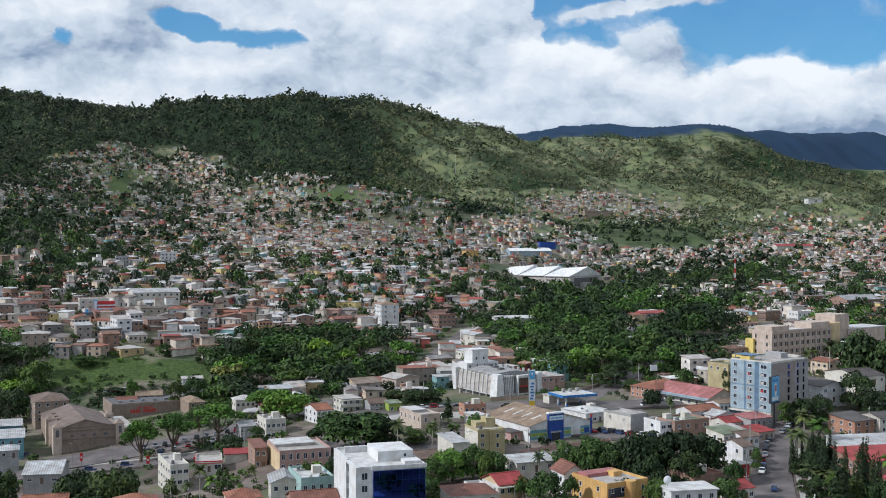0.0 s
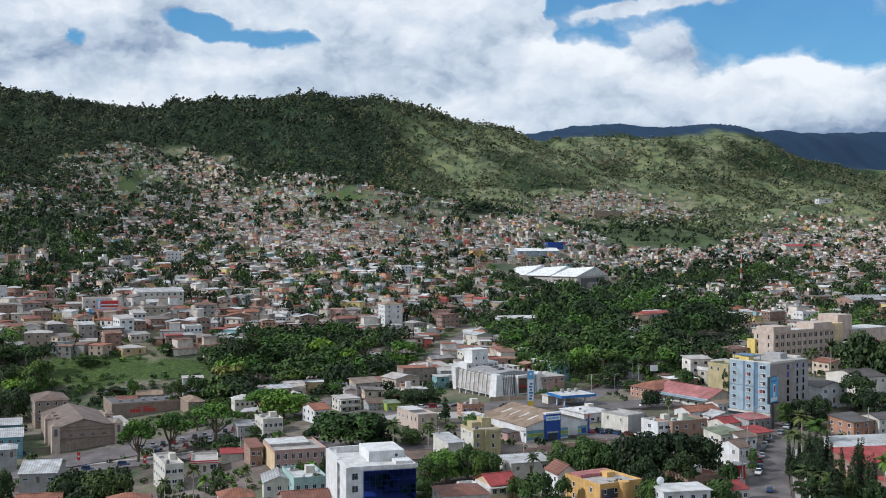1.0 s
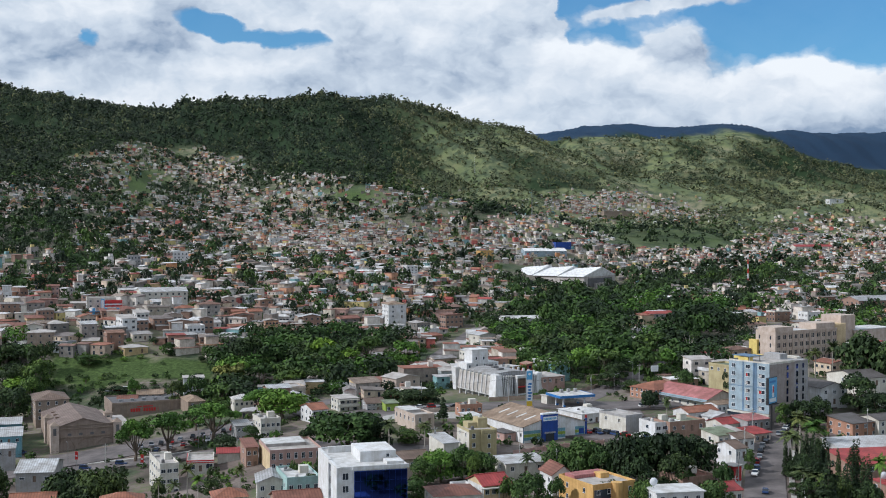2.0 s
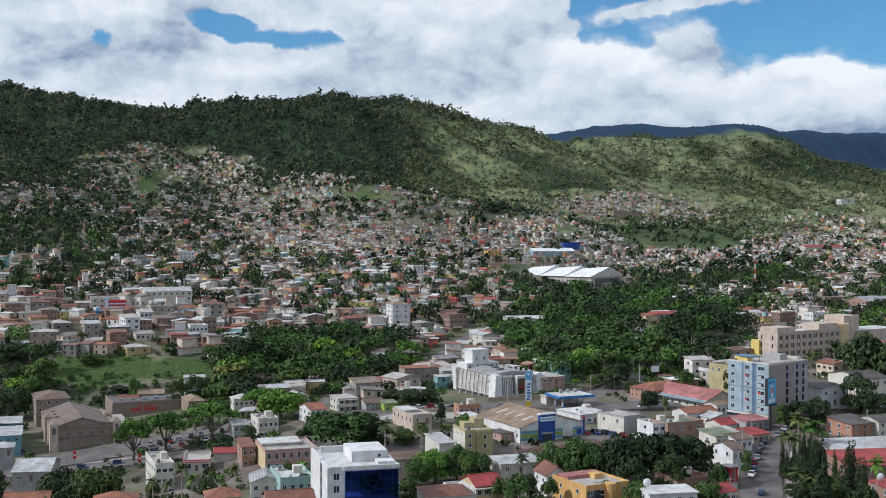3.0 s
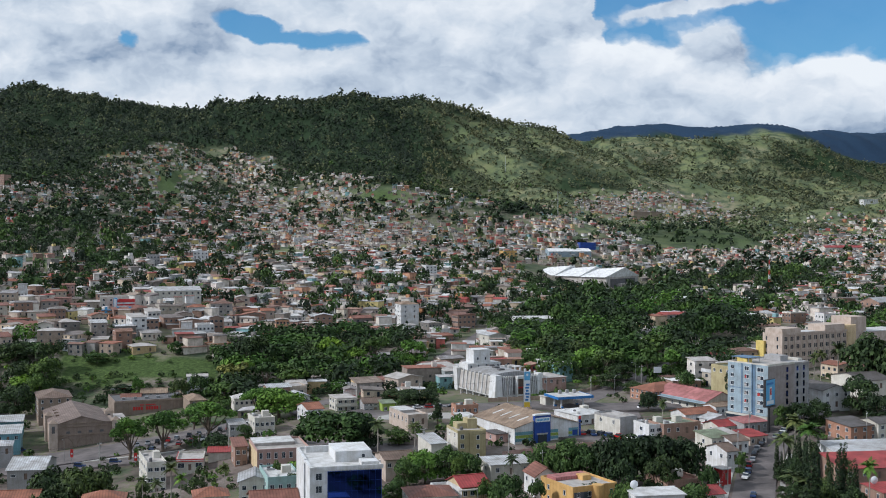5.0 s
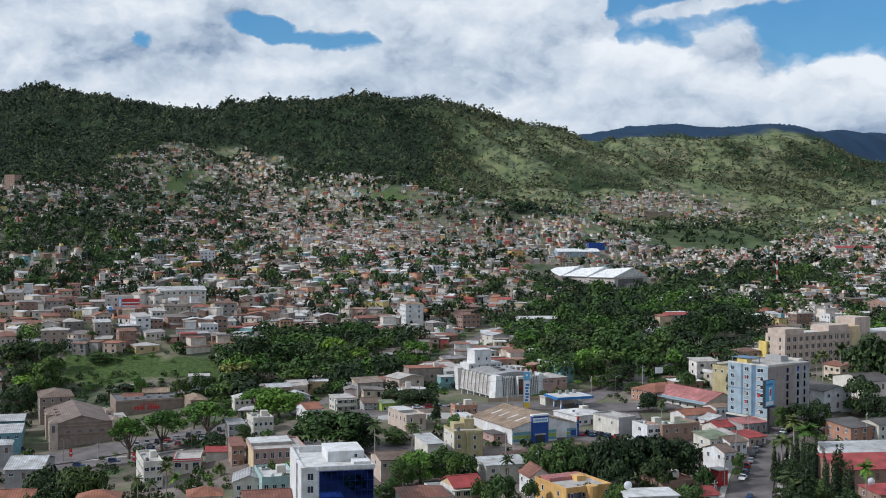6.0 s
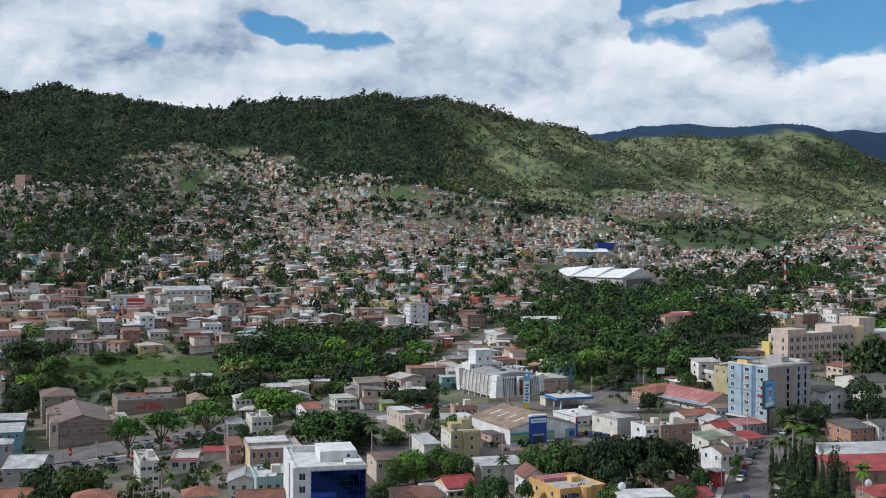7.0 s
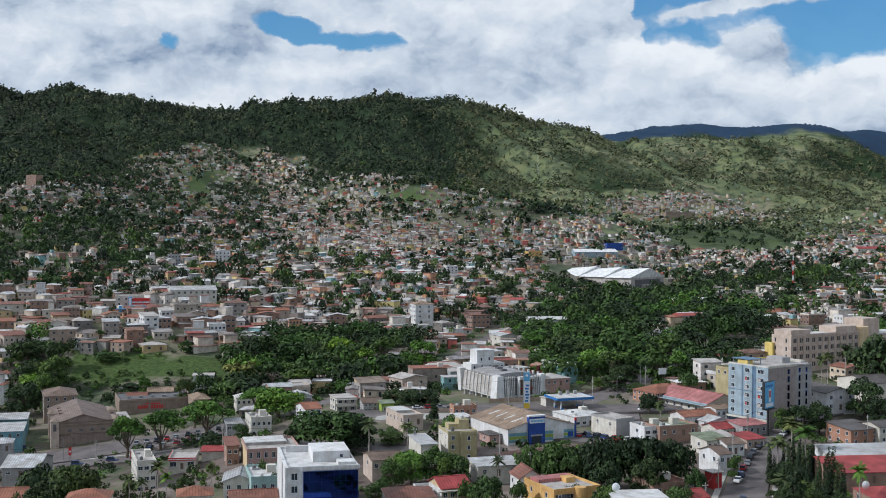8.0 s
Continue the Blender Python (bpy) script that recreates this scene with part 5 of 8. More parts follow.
def market_hall(x, y, turn, W, L, top):
    z = base_z(x, y, turn, W, L)
    h = top - z
    ob = thing("market_hall", x, y, z, turn, "tan market hall with brown gable roof, arched relief and corner turrets", "market")
    part("wall", block(0, 0, -1, W, L, h), "stone_brown", ob)
    part("side_wall", block(-0.1, 0.3, -1, -0.005, L, h - 0.4), "tan", ob)
    roof_on(ob, "gable_y", W * 0.9, L, h + 0.3, "umber_sheet", 3.6, 0.4, "stone_brown")
    part("parapet", block(0, -0.1, h, W, 0.5, h + 1.2), "stone_brown", ob)
    pd = Heap()
    pd.add([(W * 0.18, -0.12, h + 1.2), (W * 0.82, -0.12, h + 1.2), (W * 0.5, -0.12, h + 3.0), (W * 0.18, 0.4, h + 1.2), (W * 0.82, 0.4, h + 1.2), (W * 0.5, 0.4, h + 3.0)], [(0, 1, 2), (5, 4, 3), (0, 2, 5, 3), (2, 1, 4, 5)])
    part("pediment", pd, "stone_brown", ob)
    for zz in (h * 0.62, h - 0.2, h + 1.1):
        part("cornice", block(-0.25, -0.4, zz, W + 0.25, -0.105, zz + 0.35), "tan", ob)
    for k in range(3):
        cx = W * (0.2 + 0.3 * k)
        arc = [(cx + W * 0.13 * math.cos(a), -0.12, 0.6 + h * 0.5 * math.sin(a)) for a in np.linspace(0, math.pi, 11)]
        part("arch", tube(arc, [0.18] * 11, 6), "tan", ob)
    for cx, cy in ((0.6, 0.6), (W - 0.6, 0.6), (W - 0.6, L * 0.55), (0.6, L * 0.5)):
        part("turret", block(cx - 1.6, cy - 1.7, -1, cx + 1.6, cy + 1.5, h + 1.6), "beige", ob)
        cap = Heap()
        cap.add([(cx - 1.9, cy - 2.0, h + 1.6), (cx + 1.9, cy - 2.0, h + 1.6), (cx + 1.9, cy + 1.8, h + 1.6), (cx - 1.9, cy + 1.8, h + 1.6), (cx, cy - 0.1, h + 3.2)], [(0, 1, 4), (1, 2, 4), (2, 3, 4), (3, 0, 4), (3, 2, 1, 0)])
        part("turret_cap", cap, "tan", ob)
        # the opening is a dark panel; the shade inside it is only colour
        part("turret_opening", block(cx - 0.6, cy - 1.78, h - 2.2, cx + 0.6, cy - 1.705, h + 0.6), "dark_grey", ob)
    for k in range(4):
        part("grille", block(W * (0.22 + 0.17 * k), -0.06, h * 0.7, W * (0.22 + 0.17 * k) + 1.4, -0.004, h * 0.7 + 0.9), "dark_grey", ob)
    part("terrace", block(W * 0.9, 3.5, h - 1.0, W + 6, L * 0.7, h - 0.7), "flat_grey", ob)
    part("terrace_wall", block(W + 0.02, 2, -1, W + 6, L * 0.7, h - 1.02), "tan", ob)
    for k in range(3):
        part("roof_dormer", block(W * 0.12, L * (0.4 + 0.17 * k), h + 0.6, W * 0.2, L * (0.4 + 0.17 * k) + 2.2, h + 2.1), "dark_brown_sheet", ob)


def long_hotel(x, y, turn, W, L, top):
    z = base_z(x, y, turn, W, L)
    h = top - z
    ob = thing("long_beige_hotel", x, y, z, turn, "long beige four-storey hotel with paired narrow windows and a round tower", "hotel")
    part("wall", block(0, 0, -1, W, L, h), "beige", ob)
    part("end_wall", block(-0.2, -0.2, -1, -0.005, L + 0.2, h + 0.3), "beige", ob)
    part("roof", block(0, 0, h, W, L, h + 0.2), "flat_white", ob)
    part("cornice", block(0, -0.35, h - 0.3, W, -0.005, h + 0.7), "beige", ob)
    part("penthouse", block(0, 0.1, h + 0.2, W * 0.28, L * 0.9, h + 2.6), "beige", ob)
    part("penthouse", block(W * 0.66, 0.1, h + 0.2, W * 0.97, L * 0.9, h + 3.2), "beige", ob)
    part("round_tower", tube([(W + 3.6, 2.5, -1), (W + 3.6, 2.5, h + 2.5)], [4.0, 4.0], 24), "cream", ob)
    part("tower_block", block(W + 5, 1.5, -1, W + 16, 13, h + 6.0), "beige", ob)
    part("east_wing", block(W + 14, 0.5, -1, W + 44, 14, h - 1.5), "beige", ob)
    part("east_roof", block(W + 13.8, 0.2, h - 1.5, W + 44.2, 14.2, h - 1.1), "flat_white", ob)
    n = 11
    for k in range(n):
        cx = W * (k + 0.6) / n
        for lv in range(4):
            zz = h - 3.0 - 3.6 * lv
            if zz < 0.3:
                continue
            for o in (-0.55, 0.55):
                part("pane", block(cx + o - 0.35, -0.06, zz, cx + o + 0.35, -0.004, zz + 1.9), "glass", ob)
            part("lintel", block(cx - 1.1, -0.16, zz + 1.95, cx + 1.1, -0.004, zz + 2.3), "beige", ob)
        part("pilaster", block(W * k / n - 0.15, -0.22, -1, W * k / n + 0.15, -0.004, h - 0.31), "beige", ob)
    for lv in range(4):
        for o in (0.2, 0.78):
            part("pane", block(-0.26, L * o, h - 3.0 - 3.6 * lv, -0.205, L * o + 0.8, h - 1.2 - 3.6 * lv), "glass", ob)
    part("yellow_wing", block(-1.6, L * 0.85, -1, -0.21, L + 3, h - 3.5), "yellow", ob)


def arena(x, y, turn, W, L, top):
    z = base_z(x, y, turn, W, L)
    h = top - z
    ob = thing("sports_hall", x, y, z, turn, "large pale sports hall with three folded white metal roofs", "hall")
    part("wall", block(0, 0, -2, W, L, h), "flat_grey", ob)
    # a dark slab on the wall gives the front a recess's shade
    part("front_recess", block(W * 0.12, -0.3, 0, W * 0.88, -0.01, h * 0.85), "dark_grey", ob)
    part("porch", block(W * 0.3, -6, -2, W * 0.7, -0.31, h * 0.45), "flat_grey", ob)
    n = 3
    for k in range(n):
        a, b = L * k / n, L * (k + 1) / n
        rf = Heap()
        m = W * 0.5
        rz = 10.0
        rf.add([(-2, a, h), (m, a - (3 if k == 0 else 0), h + rz), (W + 2, a, h), (-2, b - 1.0, h - 0.4), (m, b - 1.0, h + rz - 2.8), (W + 2, b - 1.0, h - 0.4)],
               [(0, 1, 4, 3), (1, 2, 5, 4), (2, 1, 0), (3, 4, 5)])
        part("roof", rf, "bright_sheet", ob)
    part("canopy", block(-8, L * 0.1, h * 0.35, -0.1, L, h * 0.45), "white_sheet", ob)


W1 = dict(x=-22.0, y=290.0, turn=17, W=18.2, L=27.5, top=10.9)
office(**W1)
market_hall(-154.0, 457.0, 26, 25.6, 45.0, -9.7)
store(30.2, 400.0, 29, 26.3, 29.9, 2.1)
hotel(121.3, 425.0, 40, 24.8, 18.0, 21.0)
sculpted_hall(23.4, 490.0, 30, 21.8, 34.7, 7.6)
long_hotel(151.3, 530.0, 35, 43.5, 11.1, 22.9)
arena(134.0, 1215.0, 50, 60, 101, 18.5)

# ---- the near quarter, house by house ----
building("warehouse_shed", "low grey shed with a pale sheet-metal gable roof beside the road", -140.7, 385.0, 10, 12.1, 20.0, -11.5, wall="grey", roof="gable_x", cover="white_sheet", rise=2.6, floors=1, front=3, side=0, win=(1.6,0.8), category="shed")
building("market_annex", "tan market annex with a grey hipped metal roof", -179.0, 505.0, 26, 14.2, 22.0, -5.4, wall="tan", roof="hip", cover="dark_brown_sheet", rise=2.4, floors=3, front=4, side=5, win=(1.0,1.4), category="building")
building("market_wing", "long tan supermarket wing with a dark flat roof", -148.0, 515.0, 26, 32.9, 24.0, -8.5, wall="stone_brown", roof="flat", cover="dark_grey", floors=2, front=0, side=0, category="building", extras=market_sign)
building("corner_pavilion", "tan corner pavilion with a brown pyramid roof", -113.1, 512.0, 26, 7.3, 16.0, -6.7, wall="tan", roof="hip", cover="brown_sheet", rise=1.6, floors=2, front=2, side=0, category="building")
building("white_house", "small white block house with a grey slab roof in the meadow", -123.1, 544.0, 15, 9.4, 10.0, -0.5, wall="white", roof="slab", cover="flat_grey", floors=2, front=2, side=2)
building("brown_roofed_house", "tan house with a brown gable roof beside the meadow", -143.9, 540.0, 15, 11.6, 9.0, -7.9, wall="beige", roof="gable_x", cover="brown_sheet", rise=1.8, floors=2, front=4, side=1)
building("low_house", "low tan house with a worn clay gable roof", -150.3, 530.0, 15, 8.8, 9.0, -9.0, wall="beige", roof="gable_x", cover="old_tile", rise=1.6, floors=1, front=3, side=1)
building("corner_building", "cream three-storey corner building with flat roof terrace", -86.8, 366.0, 25, 5.9, 20.0, -4.7, wall="offwhite", roof="flat", cover="flat_grey", floors=3, front=3, side=5, win=(1.5,1.2), extras=roof_clutter, category="building")
building("diner", "low diner with a red and white roof edge", -82.8, 385.0, 12, 8.7, 14.0, -7.6, wall="offwhite", roof="flat", cover="flat_grey", floors=1, front=3, side=2, win=(2.2,1.6), extras=red_band, category="restaurant")
building("red_canopy", "long red and white drive-in canopy over parked cars", -75.4, 398.0, 12, 7.5, 7.0, -7.1, wall="offwhite", roof="shed", cover="red_sheet", rise=0.6, floors=1, front=0, side=0, category="canopy")
building("pink_building", "faded pink two-storey building with tall white windows and pale roof", -53.0, 373.0, 20, 17.1, 20.0, -1.6, wall="pink", roof="flat", cover="flat_grey", floors=2, front=7, side=0, win=(1.1,1.9), left_wall="cream", extras=roof_step, category="building")
building("brick_annex", "orange brick annex with a rusty tile roof", -63.0, 385.0, 20, 4.0, 12.0, -2.5, wall="brick", roof="shed", cover="old_tile", rise=1.0, floors=2, front=2, side=1)
building("turquoise_house", "turquoise and white house with a pale flat roof", -40.7, 330.0, 20, 9.6, 17.0, -1.0, wall="turquoise", roof="flat", cover="flat_white", floors=2, front=4, side=2, extras=roof_clutter)
building("white_shed", "white house with a grey sheet-metal gable roof", -50.2, 335.0, 12, 9.0, 12.0, -3.1, wall="offwhite", roof="gable_y", cover="grey_sheet", rise=1.8, floors=2, front=3, side=1)
building("tile_house", "low house with an orange clay tile roof", -61.4, 328.0, 18, 9.7, 9.0, -6.0, wall="offwhite", roof="hip", cover="clay_tile", rise=2.0, floors=1, front=3, side=1)
building("red_tiled_house", "house with a weathered dark red tile roof", -39.0, 302.0, 18, 12.1, 12.0, -1.6, wall="brick", roof="gable_x", cover="old_tile", rise=2.4, floors=2, front=4, side=2)
building("tile_house", "low house with an orange clay tile roof under trees", -93.5, 326.0, 15, 12.0, 10.0, -7.4, wall="offwhite", roof="hip", cover="clay_tile", rise=2.2, floors=1, front=3, side=1)
building("tile_house", "low house with an orange clay tile roof beside a shed", -122.4, 333.0, 12, 12.6, 11.0, -9.4, wall="offwhite", roof="gable_x", cover="clay_tile", rise=2.0, floors=1, front=3, side=1)
building("balcony_villa", "white villa with long balconies and flat roof", -41.0, 470.0, 25, 7.9, 11.0, 1.1, wall="offwhite", roof="slab", cover="flat_grey", floors=2, front=3, side=3, win=(1.6,1.2), extras=balconies)
building("balcony_villa", "grey villa with a brown roof and white window frames", -29.4, 465.0, 20, 7.4, 10.0, 0.0, wall="grey", roof="gable_x", cover="dark_brown_sheet", rise=1.6, floors=2, front=4, side=1)
building("lime_shop", "small lime green shop with a sheet roof", -21.7, 462.0, 20, 5.2, 6.0, 0.5, wall="lime", roof="shed", cover="green_sheet", rise=0.6, floors=1, front=2, side=0, category="shop")
building("white_house", "white house with an orange clay tile roof", -48.8, 445.0, 30, 6.4, 12.0, 0.5, wall="white", roof="gable_x", cover="clay_tile", rise=1.8, floors=2, front=3, side=3)
building("white_house", "white two-storey house with open carport and flat roof", -66.1, 430.0, 25, 7.6, 12.0, -0.9, wall="offwhite", roof="flat", cover="flat_grey", floors=2, front=4, side=3, extras=roof_clutter)
building("grey_house", "grey low house with a sheet-metal roof", -75.9, 432.0, 22, 5.8, 9.0, -3.5, wall="grey", roof="shed", cover="grey_sheet", rise=0.8, floors=2, front=3, side=1)
building("beige_hall", "beige plastered hall with a pale flat roof and stepped gable", -8.0, 420.0, 28, 7.7, 18.0, 2.5, wall="beige", roof="flat", cover="flat_grey", floors=1, front=2, side=5, win=(0.8,1.6), extras=roof_step, category="hall")
building("white_villa", "white three-storey villa with wide balconies", -38.6, 636.0, 25, 11.1, 12.0, 0.4, wall="white", roof="slab", cover="flat_grey", floors=3, front=4, side=3, win=(1.6,1.2), extras=balconies)
building("low_villa", "low pale villa with a maroon roof and dark porch", -32.0, 545.0, 18, 13.3, 12.0, -1.1, wall="pink", roof="hip", cover="old_tile", rise=1.3, floors=1, front=5, side=2, win=(1.5,1.2))
building("white_villa", "white villa with arched openings and clay roof behind a garden wall", -12.7, 590.0, 30, 15.0, 12.0, -0.2, wall="white", roof="gable_x", cover="old_tile", rise=1.8, floors=2, front=5, side=3, extras=roof_clutter)
building("dark_roofed_house", "low house with dark corrugated roof", -9.3, 352.0, 22, 9.7, 12.0, 0.4, wall="beige", roof="gable_x", cover="dark_brown_sheet", rise=1.4, floors=1, front=4, side=1)
building("white_canopy", "white sheet-metal canopy over a yard", 3.3, 372.0, 25, 5.3, 12.0, 1.7, wall="offwhite", roof="shed", cover="white_sheet", rise=1.2, floors=1, front=0, side=0, category="canopy")
building("apartment_block", "olive yellow apartment block with stair tower", 11.5, 378.0, 20, 9.6, 12.0, 4.4, wall="olive", roof="flat", cover="flat_grey", floors=3, front=3, side=2, win=(1.2,1.4), left_wall="offwhite", extras=stair_tower, category="apartments")
building("pink_shop", "low pink shop with flat roof and water tanks", 8.3, 445.0, 20, 8.9, 6.0, 2.3, wall="terracotta_wall", roof="flat", cover="flat_grey", floors=1, front=4, side=1, extras=roof_clutter, category="shop")
building("white_shop", "low white and rose shops with a pale roof", 11.7, 425.0, 24, 5.1, 9.0, 1.7, wall="offwhite", roof="slab", cover="flat_white", floors=1, front=5, side=2, category="shop")
building("pink_annex", "small pink annex beside the store", 23.8, 402.0, 29, 8.2, 8.0, -0.4, wall="pink", roof="slab", cover="dark_sheet", floors=1, front=2, side=1)
building("white_garage", "white workshop with a shallow vaulted roof", 53.5, 430.0, 32, 13.6, 15.0, 1.9, wall="white", roof="hip", cover="flat_white", rise=1.4, floors=1, front=5, side=2, win=(1.6,1.0), extras=roof_clutter, category="workshop")
building("grey_workshop", "grey rendered workshop with open yard and flat roof", 67.2, 412.0, 35, 7.9, 14.0, 3.8, wall="grey", roof="flat", cover="flat_grey", floors=1, front=0, side=2, left_wall="offwhite", category="workshop")
building("brick_arcade", "orange-brick colonial building with arched windows and clay tile roof", 86.2, 468.0, 35, 19.0, 14.0, 5.5, wall="terracotta_wall", roof="hip", cover="clay_tile", rise=2.6, floors=2, front=8, side=5, win=(1.0,1.8), category="building")
building("rose_hall", "hall with a long rose-red metal roof and blue eaves", 103.5, 448.0, 33, 15.5, 30.0, 4.6, wall="offwhite", roof="gable_y", cover="rose_sheet", rise=3.2, floors=1, front=5, side=7, category="hall", extras=blue_eave)
building("white_house", "white house with a tan sheet roof beside the rose hall", 105.0, 437.0, 33, 11.5, 7.0, 4.4, wall="white", roof="gable_x", cover="brown_sheet", rise=1.0, floors=1, front=5, side=1)
building("modern_house", "white modern house with blue window band", 76.0, 402.0, 25, 10.4, 10.0, 3.0, wall="white", roof="flat", cover="flat_grey", floors=2, front=4, side=1, win=(1.8,1.2), extras=roof_clutter)
building("white_house", "white house with rusty tile roof", 92.4, 428.0, 28, 13.9, 9.0, 2.8, wall="white", roof="gable_x", cover="clay_tile", rise=1.6, floors=1, front=4, side=2)
building("white_house", "white house with a pale sheet roof", 100.5, 424.0, 28, 10.3, 9.0, 1.8, wall="white", roof="gable_y", cover="white_sheet", rise=1.4, floors=1, front=3, side=2)
building("brick_house", "unplastered brick house with patched sheet roofs", 81.1, 402.0, 28, 15.3, 11.0, 3.2, wall="brick", roof="flat", cover="green_sheet", floors=1, front=4, side=3, extras=roof_clutter)
building("red_roofed_house", "house with a bright red sheet-metal roof", 101.7, 412.0, 30, 9.1, 9.0, 1.3, wall="offwhite", roof="gable_x", cover="red_sheet", rise=1.6, floors=1, front=3, side=1)
building("green_roofed_house", "white house with a faded green roof", 94.8, 388.0, 28, 8.7, 9.0, 1.7, wall="offwhite", roof="shed", cover="green_sheet", rise=1.0, floors=1, front=4, side=1)
building("white_house", "white street house with a brown roof", 100.9, 386.0, 28, 6.8, 9.0, 0.9, wall="white", roof="gable_x", cover="dark_brown_sheet", rise=1.4, floors=1, front=3, side=1)
building("brown_roofed_house", "white street house with a dark brown gable roof", 95.4, 366.0, 30, 4.4, 10.0, 1.5, wall="white", roof="gable_x", cover="dark_brown_sheet", rise=1.8, floors=1, front=2, side=2)
building("red_roofed_house", "street house with a red metal awning roof", 109.3, 398.0, 30, 7.3, 8.0, 0.5, wall="beige", roof="shed", cover="red_sheet", rise=1.0, floors=1, front=3, side=1)
building("white_house", "white narrow house with sheet roof", 101.1, 400.0, 28, 5.7, 8.0, 0.8, wall="offwhite", roof="shed", cover="flat_grey", rise=0.8, floors=1, front=2, side=1)
building("maroon_roofed_shop", "street shop with a maroon sheet roof", 110.2, 412.0, 30, 10.6, 8.0, 2.7, wall="grey", roof="shed", cover="rose_sheet", rise=0.8, floors=1, front=4, side=0, category="shop")
building("red_kiosk", "small red roadside kiosk", 91.4, 352.0, 28, 3.2, 4.0, -1.1, wall="red", roof="slab", cover="flat_grey", floors=1, front=1, side=0, category="kiosk")
building("brick_terrace", "unfinished house with a bare brick terrace and low walls", 72.1, 330.0, 25, 11.1, 12.0, -0.4, wall="brick", roof="flat", cover="old_tile", floors=1, front=3, side=2, extras=roof_clutter)
building("white_flat_house", "house with a plain white flat roof and satellite dish", 60.4, 304.0, 12, 13.1, 9.0, 1.7, wall="white", roof="slab", cover="flat_white", floors=2, front=4, side=1, extras=dish)
building("red_roofed_house", "street house with a red sheet-metal roof", 79.9, 310.0, 20, 4.7, 9.0, 1.0, wall="offwhite", roof="gable_x", cover="red_sheet", rise=1.4, floors=1, front=3, side=1)
building("red_roofed_house", "white and yellow house with a crimson gable roof and balcony", 15.2, 310.0, 25, 8.1, 10.0, 1.9, wall="cream", roof="gable_x", cover="red_sheet", rise=2.2, floors=2, front=4, side=2, extras=balconies, left_wall="white")
building("maroon_roofed_house", "house with maroon tile roof and white ridges", 2.4, 300.0, 15, 12.3, 12.0, 1.5, wall="offwhite", roof="hip", cover="old_tile", rise=1.8, floors=1, front=5, side=2)
building("white_flat_house", "long white house with a flat grey roof", 8.7, 318.0, 20, 4.7, 8.0, -0.9, wall="white", roof="flat", cover="flat_grey", floors=1, front=4, side=1)
building("ochre_house", "large ochre yellow house with flat roof and a dark panel as loggia", 44.6, 312.0, 30, 14.2, 16.0, 1.4, wall="ochre", roof="flat", cover="flat_grey", floors=2, front=4, side=2, win=(1.0,1.3), extras=ochre_extra)
building("tile_house", "house with steep brown clay tile roofs", 35.4, 335.0, 20, 6.9, 9.0, -0.5, wall="white", roof="gable_y", cover="old_tile", rise=2.6, floors=1, front=2, side=2)
building("tile_house", "lower wing with a brown clay tile roof", 41.4, 328.0, 20, 4.7, 8.0, -1.6, wall="offwhite", roof="hip", cover="old_tile", rise=1.6, floors=1, front=2, side=1)
building("white_shed", "low white shed with pale roof between palms", 22.5, 350.0, 20, 13.2, 9.0, -0.3, wall="offwhite", roof="shed", cover="white_sheet", rise=0.8, floors=1, front=3, side=1)
building("white_block", "white two-storey block with a dark grey roof", 146.2, 445.0, 20, 12.0, 18.0, 9.7, wall="white", roof="gable_y", cover="dark_sheet", rise=2.0, floors=2, front=3, side=1, category="building")
building("white_block", "white walled yard building with flat roof", 145.2, 470.0, 20, 10.3, 12.0, 5.7, wall="white", roof="flat", cover="flat_grey", floors=1, front=3, side=1, category="building")
building("dark_roofed_hall", "low hall with a dark grey gable roof", 164.0, 455.0, 20, 13.2, 20.0, 12.3, wall="offwhite", roof="gable_x", cover="dark_sheet", rise=2.0, floors=1, front=4, side=1, category="hall")
building("brick_house", "raw orange brick house with dark sheet roof", 143.9, 402.0, 28, 12.0, 12.0, 3.5, wall="terracotta_wall", roof="shed", cover="dark_sheet", rise=1.2, floors=2, front=3, side=3)
building("white_house", "white plastered house with a tile roof", 153.9, 405.0, 25, 10.8, 10.0, 4.2, wall="offwhite", roof="gable_x", cover="dark_sheet", rise=1.4, floors=2, front=3, side=1)
building("white_walled_house", "long white house with parapet and white sheet roof", 130.4, 372.0, 12, 28.6, 12.0, 0.6, wall="white", roof="shed", cover="white_sheet", rise=1.4, floors=1, front=6, side=1)
building("crimson_roofed_house", "house with a broad crimson metal roof", 126.2, 350.0, 12, 23.1, 14.0, 0.0, wall="brick", roof="shed", cover="red_sheet", rise=2.0, floors=1, front=5, side=2)
building("crimson_roofed_house", "house with a broad crimson roof and satellite dish", 129.9, 325.0, 12, 14.4, 12.0, -1.2, wall="brick", roof="hip", cover="red_sheet", rise=1.8, floors=1, front=5, side=2, extras=dish)
building("yellow_house", "small yellow house with flat roofs above the road", 130.7, 480.0, 30, 12.4, 14.0, 16.5, wall="yellow", roof="flat", cover="flat_grey", floors=1, front=3, side=3)
building("low_house", "low yellow house with green patched roof", 118.4, 478.0, 30, 8.9, 12.0, 13.9, wall="olive", roof="flat", cover="green_sheet", floors=1, front=3, side=3)
building("blue_shed", "light blue market sheds with pale sheet roofs", -177.2, 450.0, 20, 12.4, 16.0, -11.6, wall="teal", roof="shed", cover="white_sheet", rise=1.0, floors=1, front=4, side=2, category="shed")
